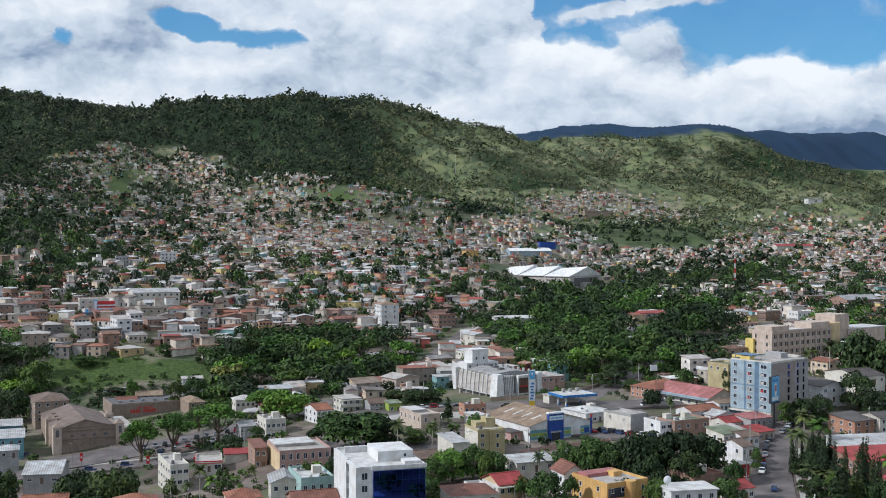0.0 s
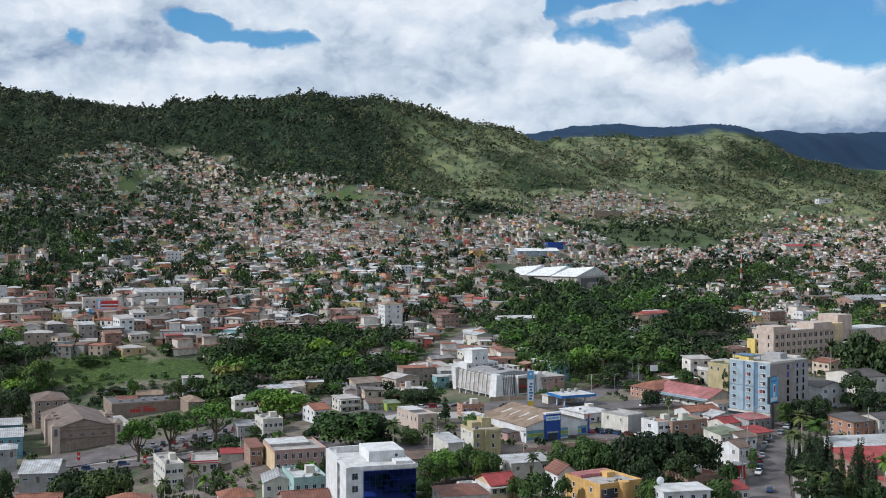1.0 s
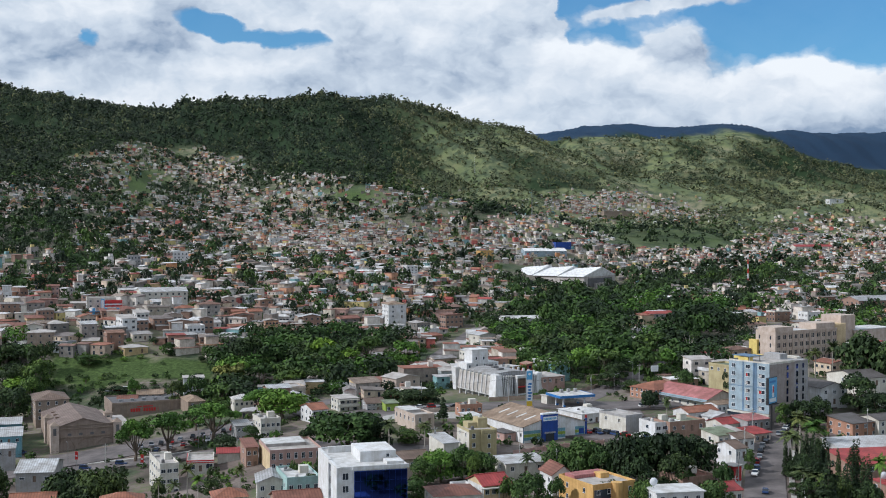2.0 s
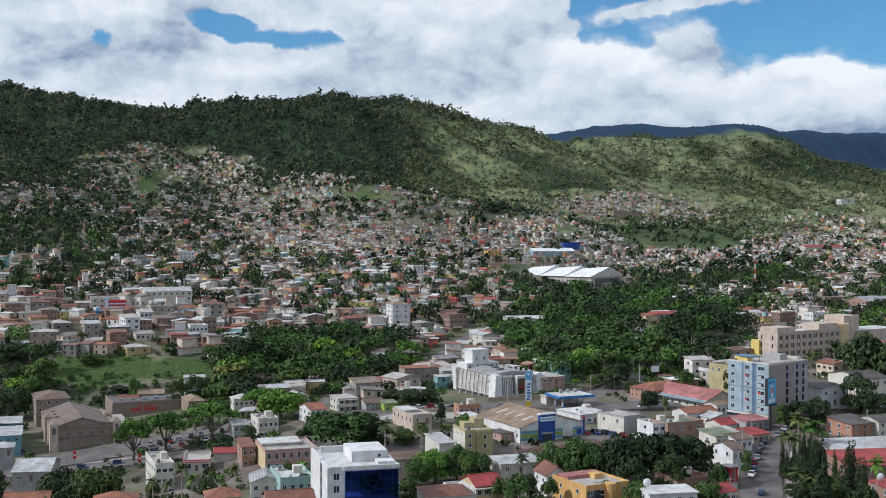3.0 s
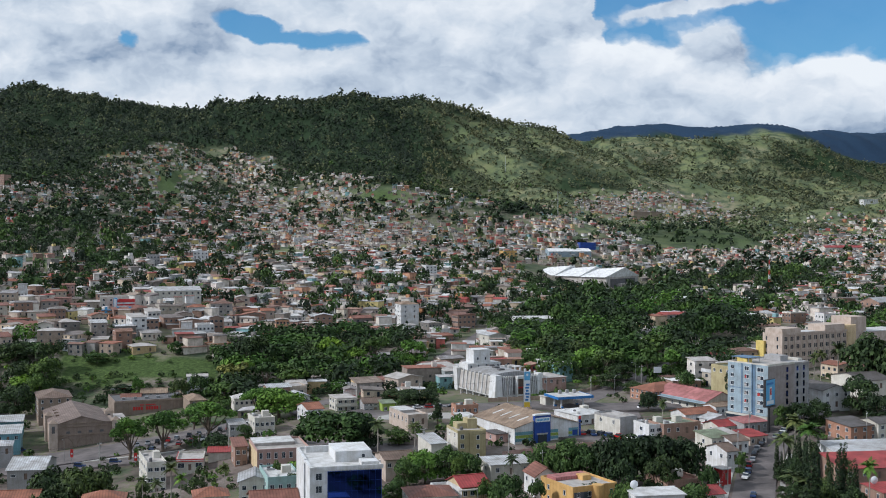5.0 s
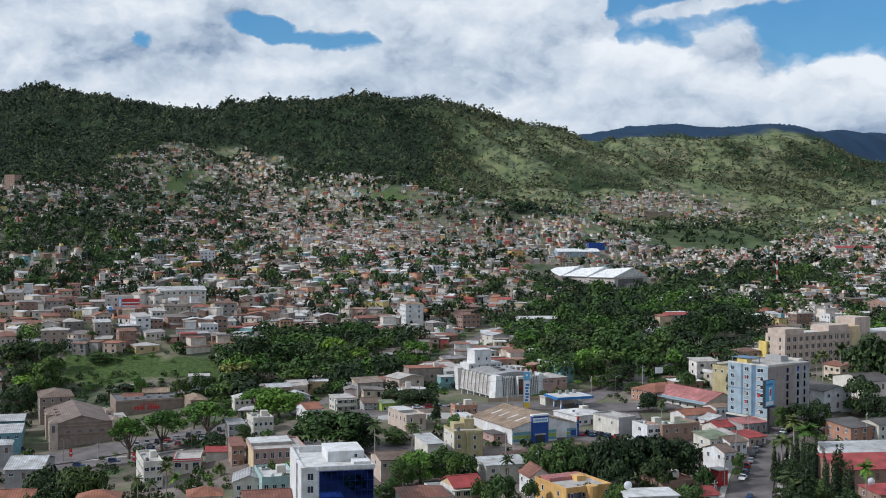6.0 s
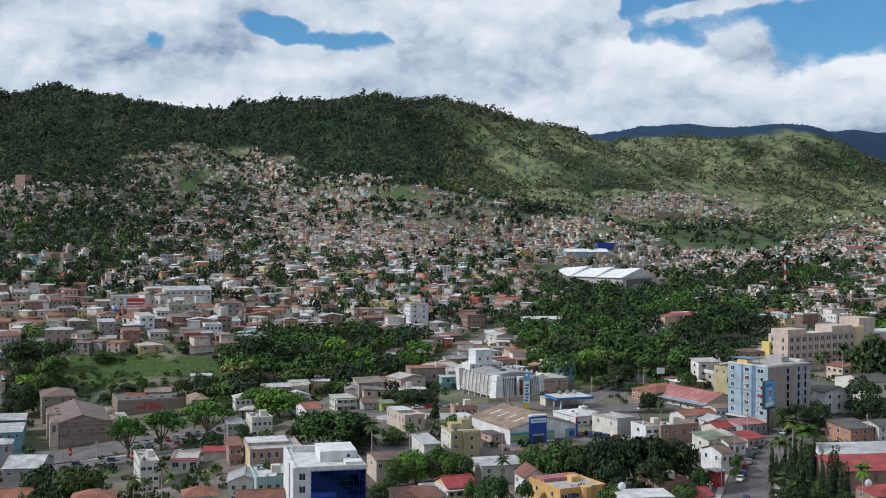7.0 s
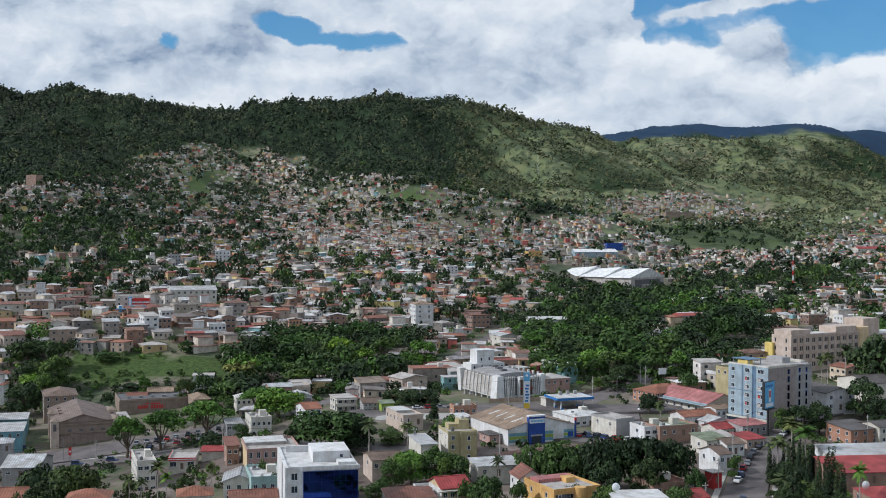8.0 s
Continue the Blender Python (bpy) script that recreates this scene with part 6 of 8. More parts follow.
building("blue_shed", "light blue market sheds with pale sheet roofs beside the market", -190.5, 478.0, 20, 14.5, 12.0, -11.8, wall="teal", roof="shed", cover="white_sheet", rise=1.0, floors=1, front=4, side=2, category="shed")
building("white_house", "white roofed kiosk with grey walls", -166.1, 430.0, 20, 6.9, 10.0, -12.2, wall="grey", roof="hip", cover="white_sheet", rise=1.2, floors=1, front=2, side=1)
building("tiled_house", "house with pale tiled hip roof behind the pylon", 43.1, 500.0, 30, 12.0, 12.0, 6.4, wall="pink", roof="hip", cover="flat_grey", rise=1.6, floors=1, front=4, side=2)
building("white_hall", "white two-storey hall with a shallow roof among trees", 34.6, 735.0, 12, 25.5, 14.0, 12.6, wall="white", roof="gable_x", cover="flat_white", rise=1.5, floors=2, front=2, side=1, category="hall")
building("white_block", "white three-storey block with brown roof", -40.6, 760.0, 22, 12.3, 14.0, 19.9, wall="white", roof="hip", cover="brown_sheet", rise=2.0, floors=3, front=2, side=4, category="building")
building("white_house", "white house among dense trees", 111.6, 745.0, 15, 11.9, 10.0, 14.4, wall="white", roof="flat", cover="flat_white", floors=2, front=2, side=1)
building("factory", "cream factory building with red bands", -225.5, 715.0, 20, 17.5, 14.0, 26.1, wall="offwhite", roof="flat", cover="flat_grey", floors=2, front=4, side=4, category="factory")
building("apartment_tower", "white five-storey apartment tower above the low houses", -43.3, 1045.3, 20, 10.5, 12.0, 35.2, wall="white", roof="flat", cover="flat_grey", floors=5, front=3, side=3, category="apartments", deep=False)
building("long_hall", "long white hall with a pale roof on the slope", -97.8, 1085.0, 10, 33.1, 14.0, 27.4, wall="yellow", roof="shed", cover="bright_sheet", rise=2.5, floors=1, front=6, side=2, category="hall", deep=False)
building("long_hall", "pair of long pale warehouses with blue end wall", 82.8, 1420.2, 12, 53.0, 26.0, 40.9, wall="pale_blue", roof="gable_x", cover="bright_sheet", rise=3.5, floors=1, front=5, side=2, category="warehouse", deep=False)
building("billboard_hall", "dark blue hall with a red end beside warehouses", 123.7, 1465.9, 12, 20.3, 14.0, 50.7, wall="strong_blue", roof="flat", cover="red_sheet", floors=2, front=0, side=0, category="hall", deep=False)
building("factory", "wide grey factory with pale shallow metal roofs", -201.6, 750.0, 22, 30.1, 26.0, 28.3, wall="offwhite", roof="gable_x", cover="white_sheet", rise=2.2, floors=2, front=8, side=4, category="factory", deep=False)
building("striped_building", "red and white striped commercial building", -212.2, 708.0, 15, 10.3, 10.0, 24.5, wall="sign_red", roof="flat", cover="flat_grey", floors=3, front=4, side=2, category="building", deep=False, extras=stripes)
building("school", "long grey four-storey school with open galleries", 583.7, 2000.0, 10, 54.8, 16.0, 59.3, wall="flat_grey", roof="flat", cover="flat_grey", floors=4, front=14, side=3, win=(2.0,1.4), category="school", deep=False)
building("school", "long red-roofed school building", 492.0, 1700.0, 12, 59.4, 16.0, 42.0, wall="offwhite", roof="gable_x", cover="red_sheet", rise=3.0, floors=2, front=12, side=2, category="school", deep=False)
building("long_hall", "long white flat-roofed shed among trees", 134.5, 830.0, 10, 28.6, 12.0, 20.8, wall="offwhite", roof="slab", cover="bright_sheet", floors=1, front=7, side=2, category="shed", deep=False)
building("brick_school", "brick building with grey gable roofs", 280.5, 800.0, 25, 31.5, 18.0, 20.3, wall="brick", roof="gable_x", cover="grey_sheet", rise=3.0, floors=2, front=8, side=4, category="building", deep=False)
building("tiled_villa", "white villa with bright clay tile roofs", 188.9, 770.0, 20, 17.8, 14.0, 16.2, wall="white", roof="hip", cover="clay_tile", rise=2.4, floors=2, front=5, side=3, category="house", deep=False)
building("tiled_villa", "white villa with a crimson hip roof", 208.3, 745.0, 20, 12.6, 14.0, 15.8, wall="white", roof="hip", cover="red_sheet", rise=2.4, floors=2, front=5, side=3, category="house", deep=False)
building("orange_block", "orange and white three-storey block", 27.1, 1350.0, 20, 16.4, 14.0, 42.2, wall="ochre", roof="flat", cover="flat_grey", floors=3, front=4, side=2, category="building", deep=False)
building("white_chapel", "pale chapel with a tall flat front on the slope", -238.2, 1456.0, 15, 22.7, 18.0, 56.0, wall="white", roof="flat", cover="bright_sheet", floors=2, front=4, side=2, category="chapel", deep=False)
building("white_block", "white three-storey block among trees", -251.0, 1027.0, 15, 13.2, 14.0, 47.9, wall="white", roof="flat", cover="flat_grey", floors=3, front=4, side=2, category="building", deep=False)
building("grey_block", "unfinished grey four-storey concrete block", -272.2, 960.0, 20, 10.5, 12.0, 46.1, wall="grey", roof="flat", cover="flat_grey", floors=4, front=4, side=3, category="building", deep=False)
building("ring_wall", "pale curved retaining terrace below hilltop houses", 299.9, 2440.0, 8, 61.6, 20.0, 103.1, wall="tan", roof="slab", cover="beige", floors=1, front=0, side=0, category="terrace", deep=False)
building("hilltop_villa", "white villa on the green hilltop", 806.7, 2550.0, 8, 33.1, 20.0, 131.9, wall="white", roof="slab", cover="flat_white", floors=2, front=6, side=2, category="villa", deep=False)
building("apartment_tower", "red-brown brick apartment tower on the wooded slope", -711, 1645, -20, 19, 14, 144, wall="brick", roof="flat", cover="flat_grey", floors=6, front=5, side=3, category="apartments", deep=False)
# ---- trees of the near quarter ----
tree("cypress", 110.1, 358.0, 4.3, "conifer_leaf", 1.00)
tree("cypress", 115.0, 368.0, 4.3, "conifer_leaf", 1.00)
tree("cypress", 115.1, 362.0, 5.5, "conifer_leaf", 1.00)
tree("cypress", 120.6, 372.0, 4.1, "conifer_leaf", 1.00)
tree("cypress", 115.5, 350.0, 6.2, "conifer_leaf", 1.00)
tree("cypress", 116.6, 342.0, 6.7, "conifer_leaf", 1.00)
tree("cypress", 118.5, 338.0, 6.5, "conifer_leaf", 1.00)
tree("round", 110.5, 356.0, 2.8, "leaf_dark", 1.34)
tree("round", 112.4, 350.0, 3.4, "leaf_dark", 1.57)
tree("round", 114.5, 345.0, 3.7, "leaf_dark", 1.47)
tree("round", 107.6, 330.0, 3.6, "leaf_dark", 1.18)
tree("round", 112.6, 328.0, 3.5, "leaf_mid", 1.50)
tree("round", 106.1, 338.0, 2.3, "leaf_dark", 1.09)
tree("round", 115.7, 330.0, 3.2, "leaf_dark", 1.60)
tree("round", -115.2, 536.0, 5.8, "leaf_mid", 1.42)
tree("round", -123.0, 532.0, 4.7, "leaf_dark", 1.66)
tree("round", -158.8, 560.0, 5.5, "leaf_dark", 0.45)
tree("round", -82.5, 348.0, 2.7, "leaf_dark", 1.89)
tree("round", -186.3, 600.0, 7.6, "leaf_mid", 0.45)
tree("round", -67.1, 352.0, 3.4, "leaf_dark", 1.07)
tree("palm", -81.8, 345.0, 2.3, "palm_leaf", 1.47)
tree("round", -15.4, 335.0, 3.3, "leaf_mid", 1.33)
tree("round", -10.7, 318.0, 3.4, "leaf_dark", 1.48)
tree("round", -3.8, 325.0, 3.8, "leaf_mid", 1.17)
tree("round", -24.2, 398.0, 3.5, "leaf_dark", 0.79)
tree("round", -45.4, 405.0, 3.6, "leaf_dark", 1.11)
tree("round", 49.2, 318.0, 4.0, "leaf_dark", 1.38)
tree("round", 58.2, 312.0, 4.0, "leaf_mid", 1.65)
tree("round", 132.7, 440.0, 3.9, "leaf_mid", 1.40)
tree("broad", -112.4, 350.0, 7.7, "leaf_dark", 1.54)
tree("broad", -99.5, 345.0, 8.1, "leaf_dark", 1.45)
tree("round", -100.9, 325.0, 6.4, "leaf_dark", 1.40)
tree("round", -103.7, 318.0, 3.4, "leaf_mid", 2.40)
tree("airy", -111.8, 425.0, 9.2, "leaf_bright", 0.95)
tree("airy", -101.3, 432.0, 9.4, "leaf_bright", 0.90)
tree("airy", -86.0, 440.0, 11.2, "leaf_bright", 0.72)
tree("airy", -99.9, 470.0, 6.9, "leaf_mid", 0.86)
tree("broad", -63.1, 462.0, 11.3, "leaf_bright", 0.88)
tree("airy", -72.3, 470.0, 10.0, "leaf_bright", 0.69)
tree("broad", -29.8, 395.0, 13.9, "leaf_mid", 0.78)
tree("round", -20.0, 392.0, 6.5, "leaf_dark", 1.10)
tree("palm", -15.3, 385.0, 3.5, "palm_leaf", 1.16)
tree("palm", -73.0, 345.0, 3.2, "palm_leaf", 1.35)
tree("palm", -74.5, 335.0, 2.5, "palm_leaf", 1.45)
tree("palm", -58.1, 350.0, 2.3, "palm_leaf", 1.35)
tree("palm", -68.6, 340.0, 2.4, "leaf_bright", 1.40)
tree("palm", -3.7, 395.0, 3.3, "palm_leaf", 0.92)
tree("palm", 28.9, 345.0, 2.9, "palm_leaf", 1.18)
tree("palm", 83.1, 420.0, 2.4, "palm_leaf", 1.54)
tree("pine", 1.9, 432.0, 5.1, "conifer_leaf", 1.00)
tree("round", -9.6, 400.0, 4.7, "leaf_mid", 0.67)
tree("round", 2.7, 350.0, 5.8, "leaf_bright", 1.09)
tree("round", 9.3, 352.0, 5.2, "leaf_mid", 1.29)
tree("round", -2.4, 345.0, 4.4, "leaf_mid", 1.24)
tree("round", 15.7, 352.0, 5.2, "leaf_mid", 1.08)
tree("round", 11.7, 392.0, 5.0, "leaf_bright", 1.46)
tree("broad", 39.3, 355.0, 6.3, "leaf_mid", 1.38)
tree("broad", 46.4, 350.0, 6.9, "leaf_mid", 1.61)
tree("round", 50.9, 345.0, 5.1, "leaf_mid", 1.53)
tree("broad", 58.5, 345.0, 8.4, "leaf_dark", 1.53)
tree("broad", 69.2, 348.0, 9.5, "leaf_dark", 1.41)
tree("broad", 79.5, 350.0, 7.7, "leaf_dark", 1.56)
tree("round", 59.1, 330.0, 5.5, "leaf_dark", 1.42)
tree("round", 70.7, 335.0, 5.9, "leaf_dark", 1.38)
tree("round", 83.4, 330.0, 3.9, "leaf_mid", 1.82)
tree("round", 76.5, 312.0, 5.5, "leaf_mid", 1.23)
tree("round", 27.0, 305.0, 5.7, "leaf_mid", 1.52)
tree("round", 20.8, 312.0, 3.1, "leaf_mid", 2.22)
tree("broad", 67.0, 545.0, 9.6, "leaf_bright", 1.05)
tree("round", 77.9, 520.0, 6.6, "leaf_dark", 0.77)
tree("round", 72.5, 500.0, 6.4, "leaf_dark", 0.77)
tree("round", 80.1, 490.0, 4.8, "leaf_dark", 0.65)
tree("round", 100.3, 475.0, 4.7, "leaf_mid", 1.51)
tree("broad", 82.1, 452.0, 4.4, "leaf_dark", 1.39)
tree("broad", 176.5, 480.0, 12.9, "leaf_dark", 1.44)
tree("broad", 185.5, 470.0, 11.5, "leaf_dark", 1.55)
tree("round", 159.3, 442.0, 7.8, "leaf_dark", 1.16)
tree("round", 162.4, 430.0, 6.3, "leaf_dark", 1.02)
tree("round", 130.3, 415.0, 6.1, "leaf_dark", 1.13)
tree("round", 137.4, 418.0, 4.9, "leaf_dark", 1.44)
tree("round", 125.7, 420.0, 4.1, "leaf_mid", 1.29)
tree("palm", 164.6, 490.0, 4.5, "palm_leaf", 1.39)
tree("palm", 158.1, 492.0, 3.3, "palm_leaf", 1.60)
tree("palm", 156.1, 495.0, 2.9, "palm_leaf", 1.60)
tree("palm", 172.9, 500.0, 3.3, "palm_leaf", 1.60)
tree("date_palm", 121.2, 386.0, 4.4, "palm_leaf", 1.02)
tree("date_palm", 112.7, 366.0, 4.4, "palm_leaf", 0.95)
tree("palm", 124.0, 379.0, 4.4, "leaf_bright", 0.94)
tree("date_palm", 110.2, 344.0, 4.1, "palm_leaf", 0.56)
tree("date_palm", 113.2, 342.0, 4.1, "palm_leaf", 0.50)
tree("cypress", 109.0, 359.0, 5.8, "conifer_leaf", 1.00)
tree("cypress", 116.9, 364.0, 6.5, "conifer_leaf", 1.00)
tree("cypress", 118.4, 362.0, 6.3, "conifer_leaf", 1.00)
tree("cypress", 118.2, 356.0, 6.3, "conifer_leaf", 1.00)
tree("cypress", 123.0, 366.0, 5.7, "conifer_leaf", 1.00)
tree("cypress", 115.9, 318.0, 9.5, "conifer_leaf", 1.00)
tree("cypress", 117.8, 320.0, 9.5, "conifer_leaf", 1.00)
tree("cypress", 118.1, 312.0, 8.2, "conifer_leaf", 1.00)
tree("cypress", 117.5, 314.0, 7.7, "conifer_leaf", 1.00)
tree("cypress", 111.4, 310.0, 7.9, "conifer_leaf", 1.00)
tree("pine", 103.7, 300.0, 9.3, "conifer_leaf", 1.00)
tree("round", 124.9, 369.0, 4.0, "leaf_dark", 1.01)
tree("round", 112.6, 356.0, 3.5, "leaf_dark", 1.45)
tree("palm", 123.7, 340.0, 2.5, "palm_leaf", 1.60)
tree("palm", 125.9, 325.0, 3.0, "leaf_bright", 1.60)
tree("round", 108.4, 305.0, 3.9, "leaf_dark", 1.97)
tree("round", 114.0, 300.0, 5.0, "leaf_dark", 1.61)
tree("round", 98.6, 362.0, 1.8, "leaf_mid", 2.40)
tree("round", -198.6, 560.0, 9.3, "leaf_mid", 1.17)
tree("round", -209.5, 560.0, 8.2, "leaf_dark", 1.11)
tree("round", -195.8, 520.0, 8.7, "leaf_dark", 1.08)
tree("round", -194.1, 540.0, 5.3, "leaf_mid", 1.85)
tree("broad", -230.4, 600.0, 11.8, "leaf_dark", 0.75)
tree("round", -105.5, 600.0, 8.8, "leaf_dark", 1.23)
tree("round", -11.5, 480.0, 7.1, "leaf_dark", 0.60)
tree("round", -20.2, 490.0, 6.2, "leaf_dark", 0.61)
tree("round", -4.5, 480.0, 5.2, "leaf_dark", 0.79)
tree("round", -68.5, 425.0, 3.3, "leaf_mid", 1.18)
tree("palm", -26.8, 380.0, 1.6, "palm_leaf", 0.64)
tree("round", -40.4, 345.0, 2.7, "leaf_mid", 2.11)
tree("round", -34.3, 335.0, 2.6, "leaf_dark", 1.90)
tree("round", -75.1, 410.0, 5.2, "leaf_dark", 0.95)
tree("round", -33.3, 350.0, 2.4, "leaf_dark", 2.38)
tree("round", 2.5, 320.0, 2.5, "leaf_mid", 1.59)
tree("round", -147.3, 545.0, 3.7, "leaf_bright", 1.98)
tree("broad", -141.2, 350.0, 10.3, "leaf_dark", 1.39)
tree("broad", -194.3, 470.0, 11.5, "leaf_dark", 1.26)
tree("round", -231.1, 540.0, 10.6, "leaf_dark", 1.03)
tree("round", -138.7, 365.0, 4.6, "leaf_dark", 1.89)
tree("round", -131.9, 335.0, 5.9, "leaf_dark", 1.67)
tree("round", 35.2, 318.0, 3.1, "leaf_mid", 1.94)
tree("round", 66.4, 530.0, 5.2, "leaf_mid", 1.20)
tree("cypress", 125.7, 470.0, 6.6, "conifer_leaf", 1.00)
tree("round", 118.9, 480.0, 2.8, "leaf_dark", 2.40)
tree("round", 13.0, 348.0, 2.7, "leaf_mid", 2.02)
tree("palm", 35.5, 352.0, 2.1, "palm_leaf", 1.41)
tree("round", 74.8, 335.0, 2.3, "leaf_mid", 2.20)
# ---- middle distance: houses and trees between the landmarks ----
TAKEN = []
for ob in list(scene.objects):
    if ob.parent is None and ob.type == "EMPTY" and "category" in ob:
        if ob["category"] in ("tree", "palm"):
            TAKEN.append((ob.location.x, ob.location.y, 3.0))
        else:
            c = [o for o in ob.children if o.name.startswith(("wall", "body", "undercroft"))]
            for o in c:
                b = [ob.matrix_basis @ Vector(q) for q in o.bound_box]
                xs, ys = [q.x for q in b], [q.y for q in b]
                TAKEN.append(((min(xs) + max(xs)) / 2, (min(ys) + max(ys)) / 2, max(max(xs) - min(xs), max(ys) - min(ys)) / 2 + 2))
ROADS = []


TAKEN += [(32, 478, 14), (8, 482, 14), (75, 442, 20), (-15, 460, 12), (60, 440, 10), (55, 475, 14), (130, 470, 14), (2, 505, 10), (150, 500, 18)]


def free(x, y, r):
    if any((x - a) ** 2 + (y - b) ** 2 < (r + c) ** 2 for a, b, c in TAKEN):
        return False
    for pts, w in ROADS:
        for (x0, y0), (x1, y1) in zip(pts, pts[1:]):
            dx, dy = x1 - x0, y1 - y0
            t = max(0, min(1, ((x - x0) * dx + (y - y0) * dy) / max(dx * dx + dy * dy, 1e-6)))
            if (x - x0 - t * dx) ** 2 + (y - y0 - t * dy) ** 2 < (r + w / 2) ** 2:
                return False
    return True


def strip(name, pts, w, mat, label, lift=0.07, kind="structure", cat="road"):
    """A band of road laid on the ground along a line of points."""
    fine = []
    for (x0, y0), (x1, y1) in zip(pts, pts[1:]):
        n = max(2, int(math.hypot(x1 - x0, y1 - y0) / 4))
        fine += [(x0 + (x1 - x0) * k / n, y0 + (y1 - y0) * k / n) for k in range(n)]
    fine.append(pts[-1])
    for _ in range(3):
        fine = [fine[0]] + [((a[0] + 2 * b[0] + c[0]) / 4, (a[1] + 2 * b[1] + c[1]) / 4) for a, b, c in zip(fine, fine[1:], fine[2:])] + [fine[-1]]
    hp, m = Heap(), 5
    v, f = [], []
    for i, (x, y) in enumerate(fine):
        a, b = fine[max(i - 1, 0)], fine[min(i + 1, len(fine) - 1)]
        l = math.hypot(b[0] - a[0], b[1] - a[1]) or 1
        nx, ny = -(b[1] - a[1]) / l, (b[0] - a[0]) / l
        zc = max(ground_at(x + nx * w * q, y + ny * w * q) for q in (-0.5, 0, 0.5))
        for k in range(m):
            q = (k / (m - 1) - 0.5) * w
            v.append((x + nx * q, y + ny * q, zc + lift))
    for i in range(len(fine) - 1):
        for k in range(m - 1):
            f.append((i * m + k, i * m + k + 1, (i + 1) * m + k + 1, (i + 1) * m + k))
    n = len(v)
    v += [(x, y, z - 0.8) for x, y, z in v[0::m]] + [(x, y, z - 0.8) for x, y, z in v[m - 1:n:m]]
    c = len(fine)
    for i in range(c - 1):
        f.append((i * m, (i + 1) * m, n + i + 1, n + i))
        f.append((i * m + m - 1, n + c + i, n + c + i + 1, (i + 1) * m + m - 1))
    hp.add(v, f)
    ob = new(name, mesh_of(name, hp.v, hp.f, [mat]))
    tagged(ob, label, cat, kind=kind)
    ROADS.append((fine[::3] + [fine[-1]], w))
    return ob


strip("road", [(70, 250), (83, 290), (95.5, 330), (104, 364), (113, 390), (121, 414), (136, 440), (160, 462)], 12.0, "asphalt", "worn grey asphalt street between houses")
strip("road", [(-260, 415), (-180, 425), (-130, 424), (-90, 420), (-60, 412), (-30, 400), (0, 390), (20, 382)], 13, "asphalt", "pale asphalt main road past the market")
strip("road", [(-40, 445), (-20, 466), (10, 470), (40, 470), (70, 460), (95, 462)], 19, "asphalt", "wide asphalt avenue with a filling station")
strip("road", [(52, 467), (72, 500), (95, 540), (128, 590), (165, 650), (210, 720)], 12, "asphalt", "asphalt road climbing out between trees")
strip("road", [(-40, 440), (-60, 480), (-40, 530), (-22, 570), (-8, 640), (10, 720), (30, 800)], 8, "asphalt", "narrow asphalt street climbing into the town")
strip("parking_lot", [(-150, 440), (-100, 455), (-70, 462)], 26, "asphalt", "asphalt car park before the market", 0.1)
strip("parking_lot", [(48, 415), (70, 405), (82, 398)], 14, "asphalt", "asphalt forecourt beside the store", 0.1)
strip("parking_lot", [(28, 447), (50, 447), (78, 446)], 17, "asphalt", "asphalt forecourt of the filling station", 0.1)
strip("parking_lot", [(-22, 450), (0, 450), (16, 446)], 14, "concrete", "pale concrete car park before the civic hall", 0.1)
strip("pavement", [(92, 295), (103.2, 328), (111.6, 362), (120, 388)], 1.6, "concrete", "pale concrete pavement along the street", 0.17, cat="pavement")
strip("pavement", [(75.6, 295), (87.9, 332), (96.4, 366), (105, 392)], 1.8, "concrete", "pale concrete pavement along the street", 0.17, cat="pavement")
strip("pavement", [(-250, 432.5), (-178, 433), (-130, 432.5), (-92, 428.5)], 2.4, "concrete", "pale concrete pavement before the market", 0.17, cat="pavement")


def clearing(x, y):
    # 1 on the meadow and the market's own ground, where no other house stands
    a = x / y
    return (((a > -0.40) & (a < -0.175) & (y < 612)) | ((a > -0.015) & (a < 0.19) & (y < 525))).astype(float)


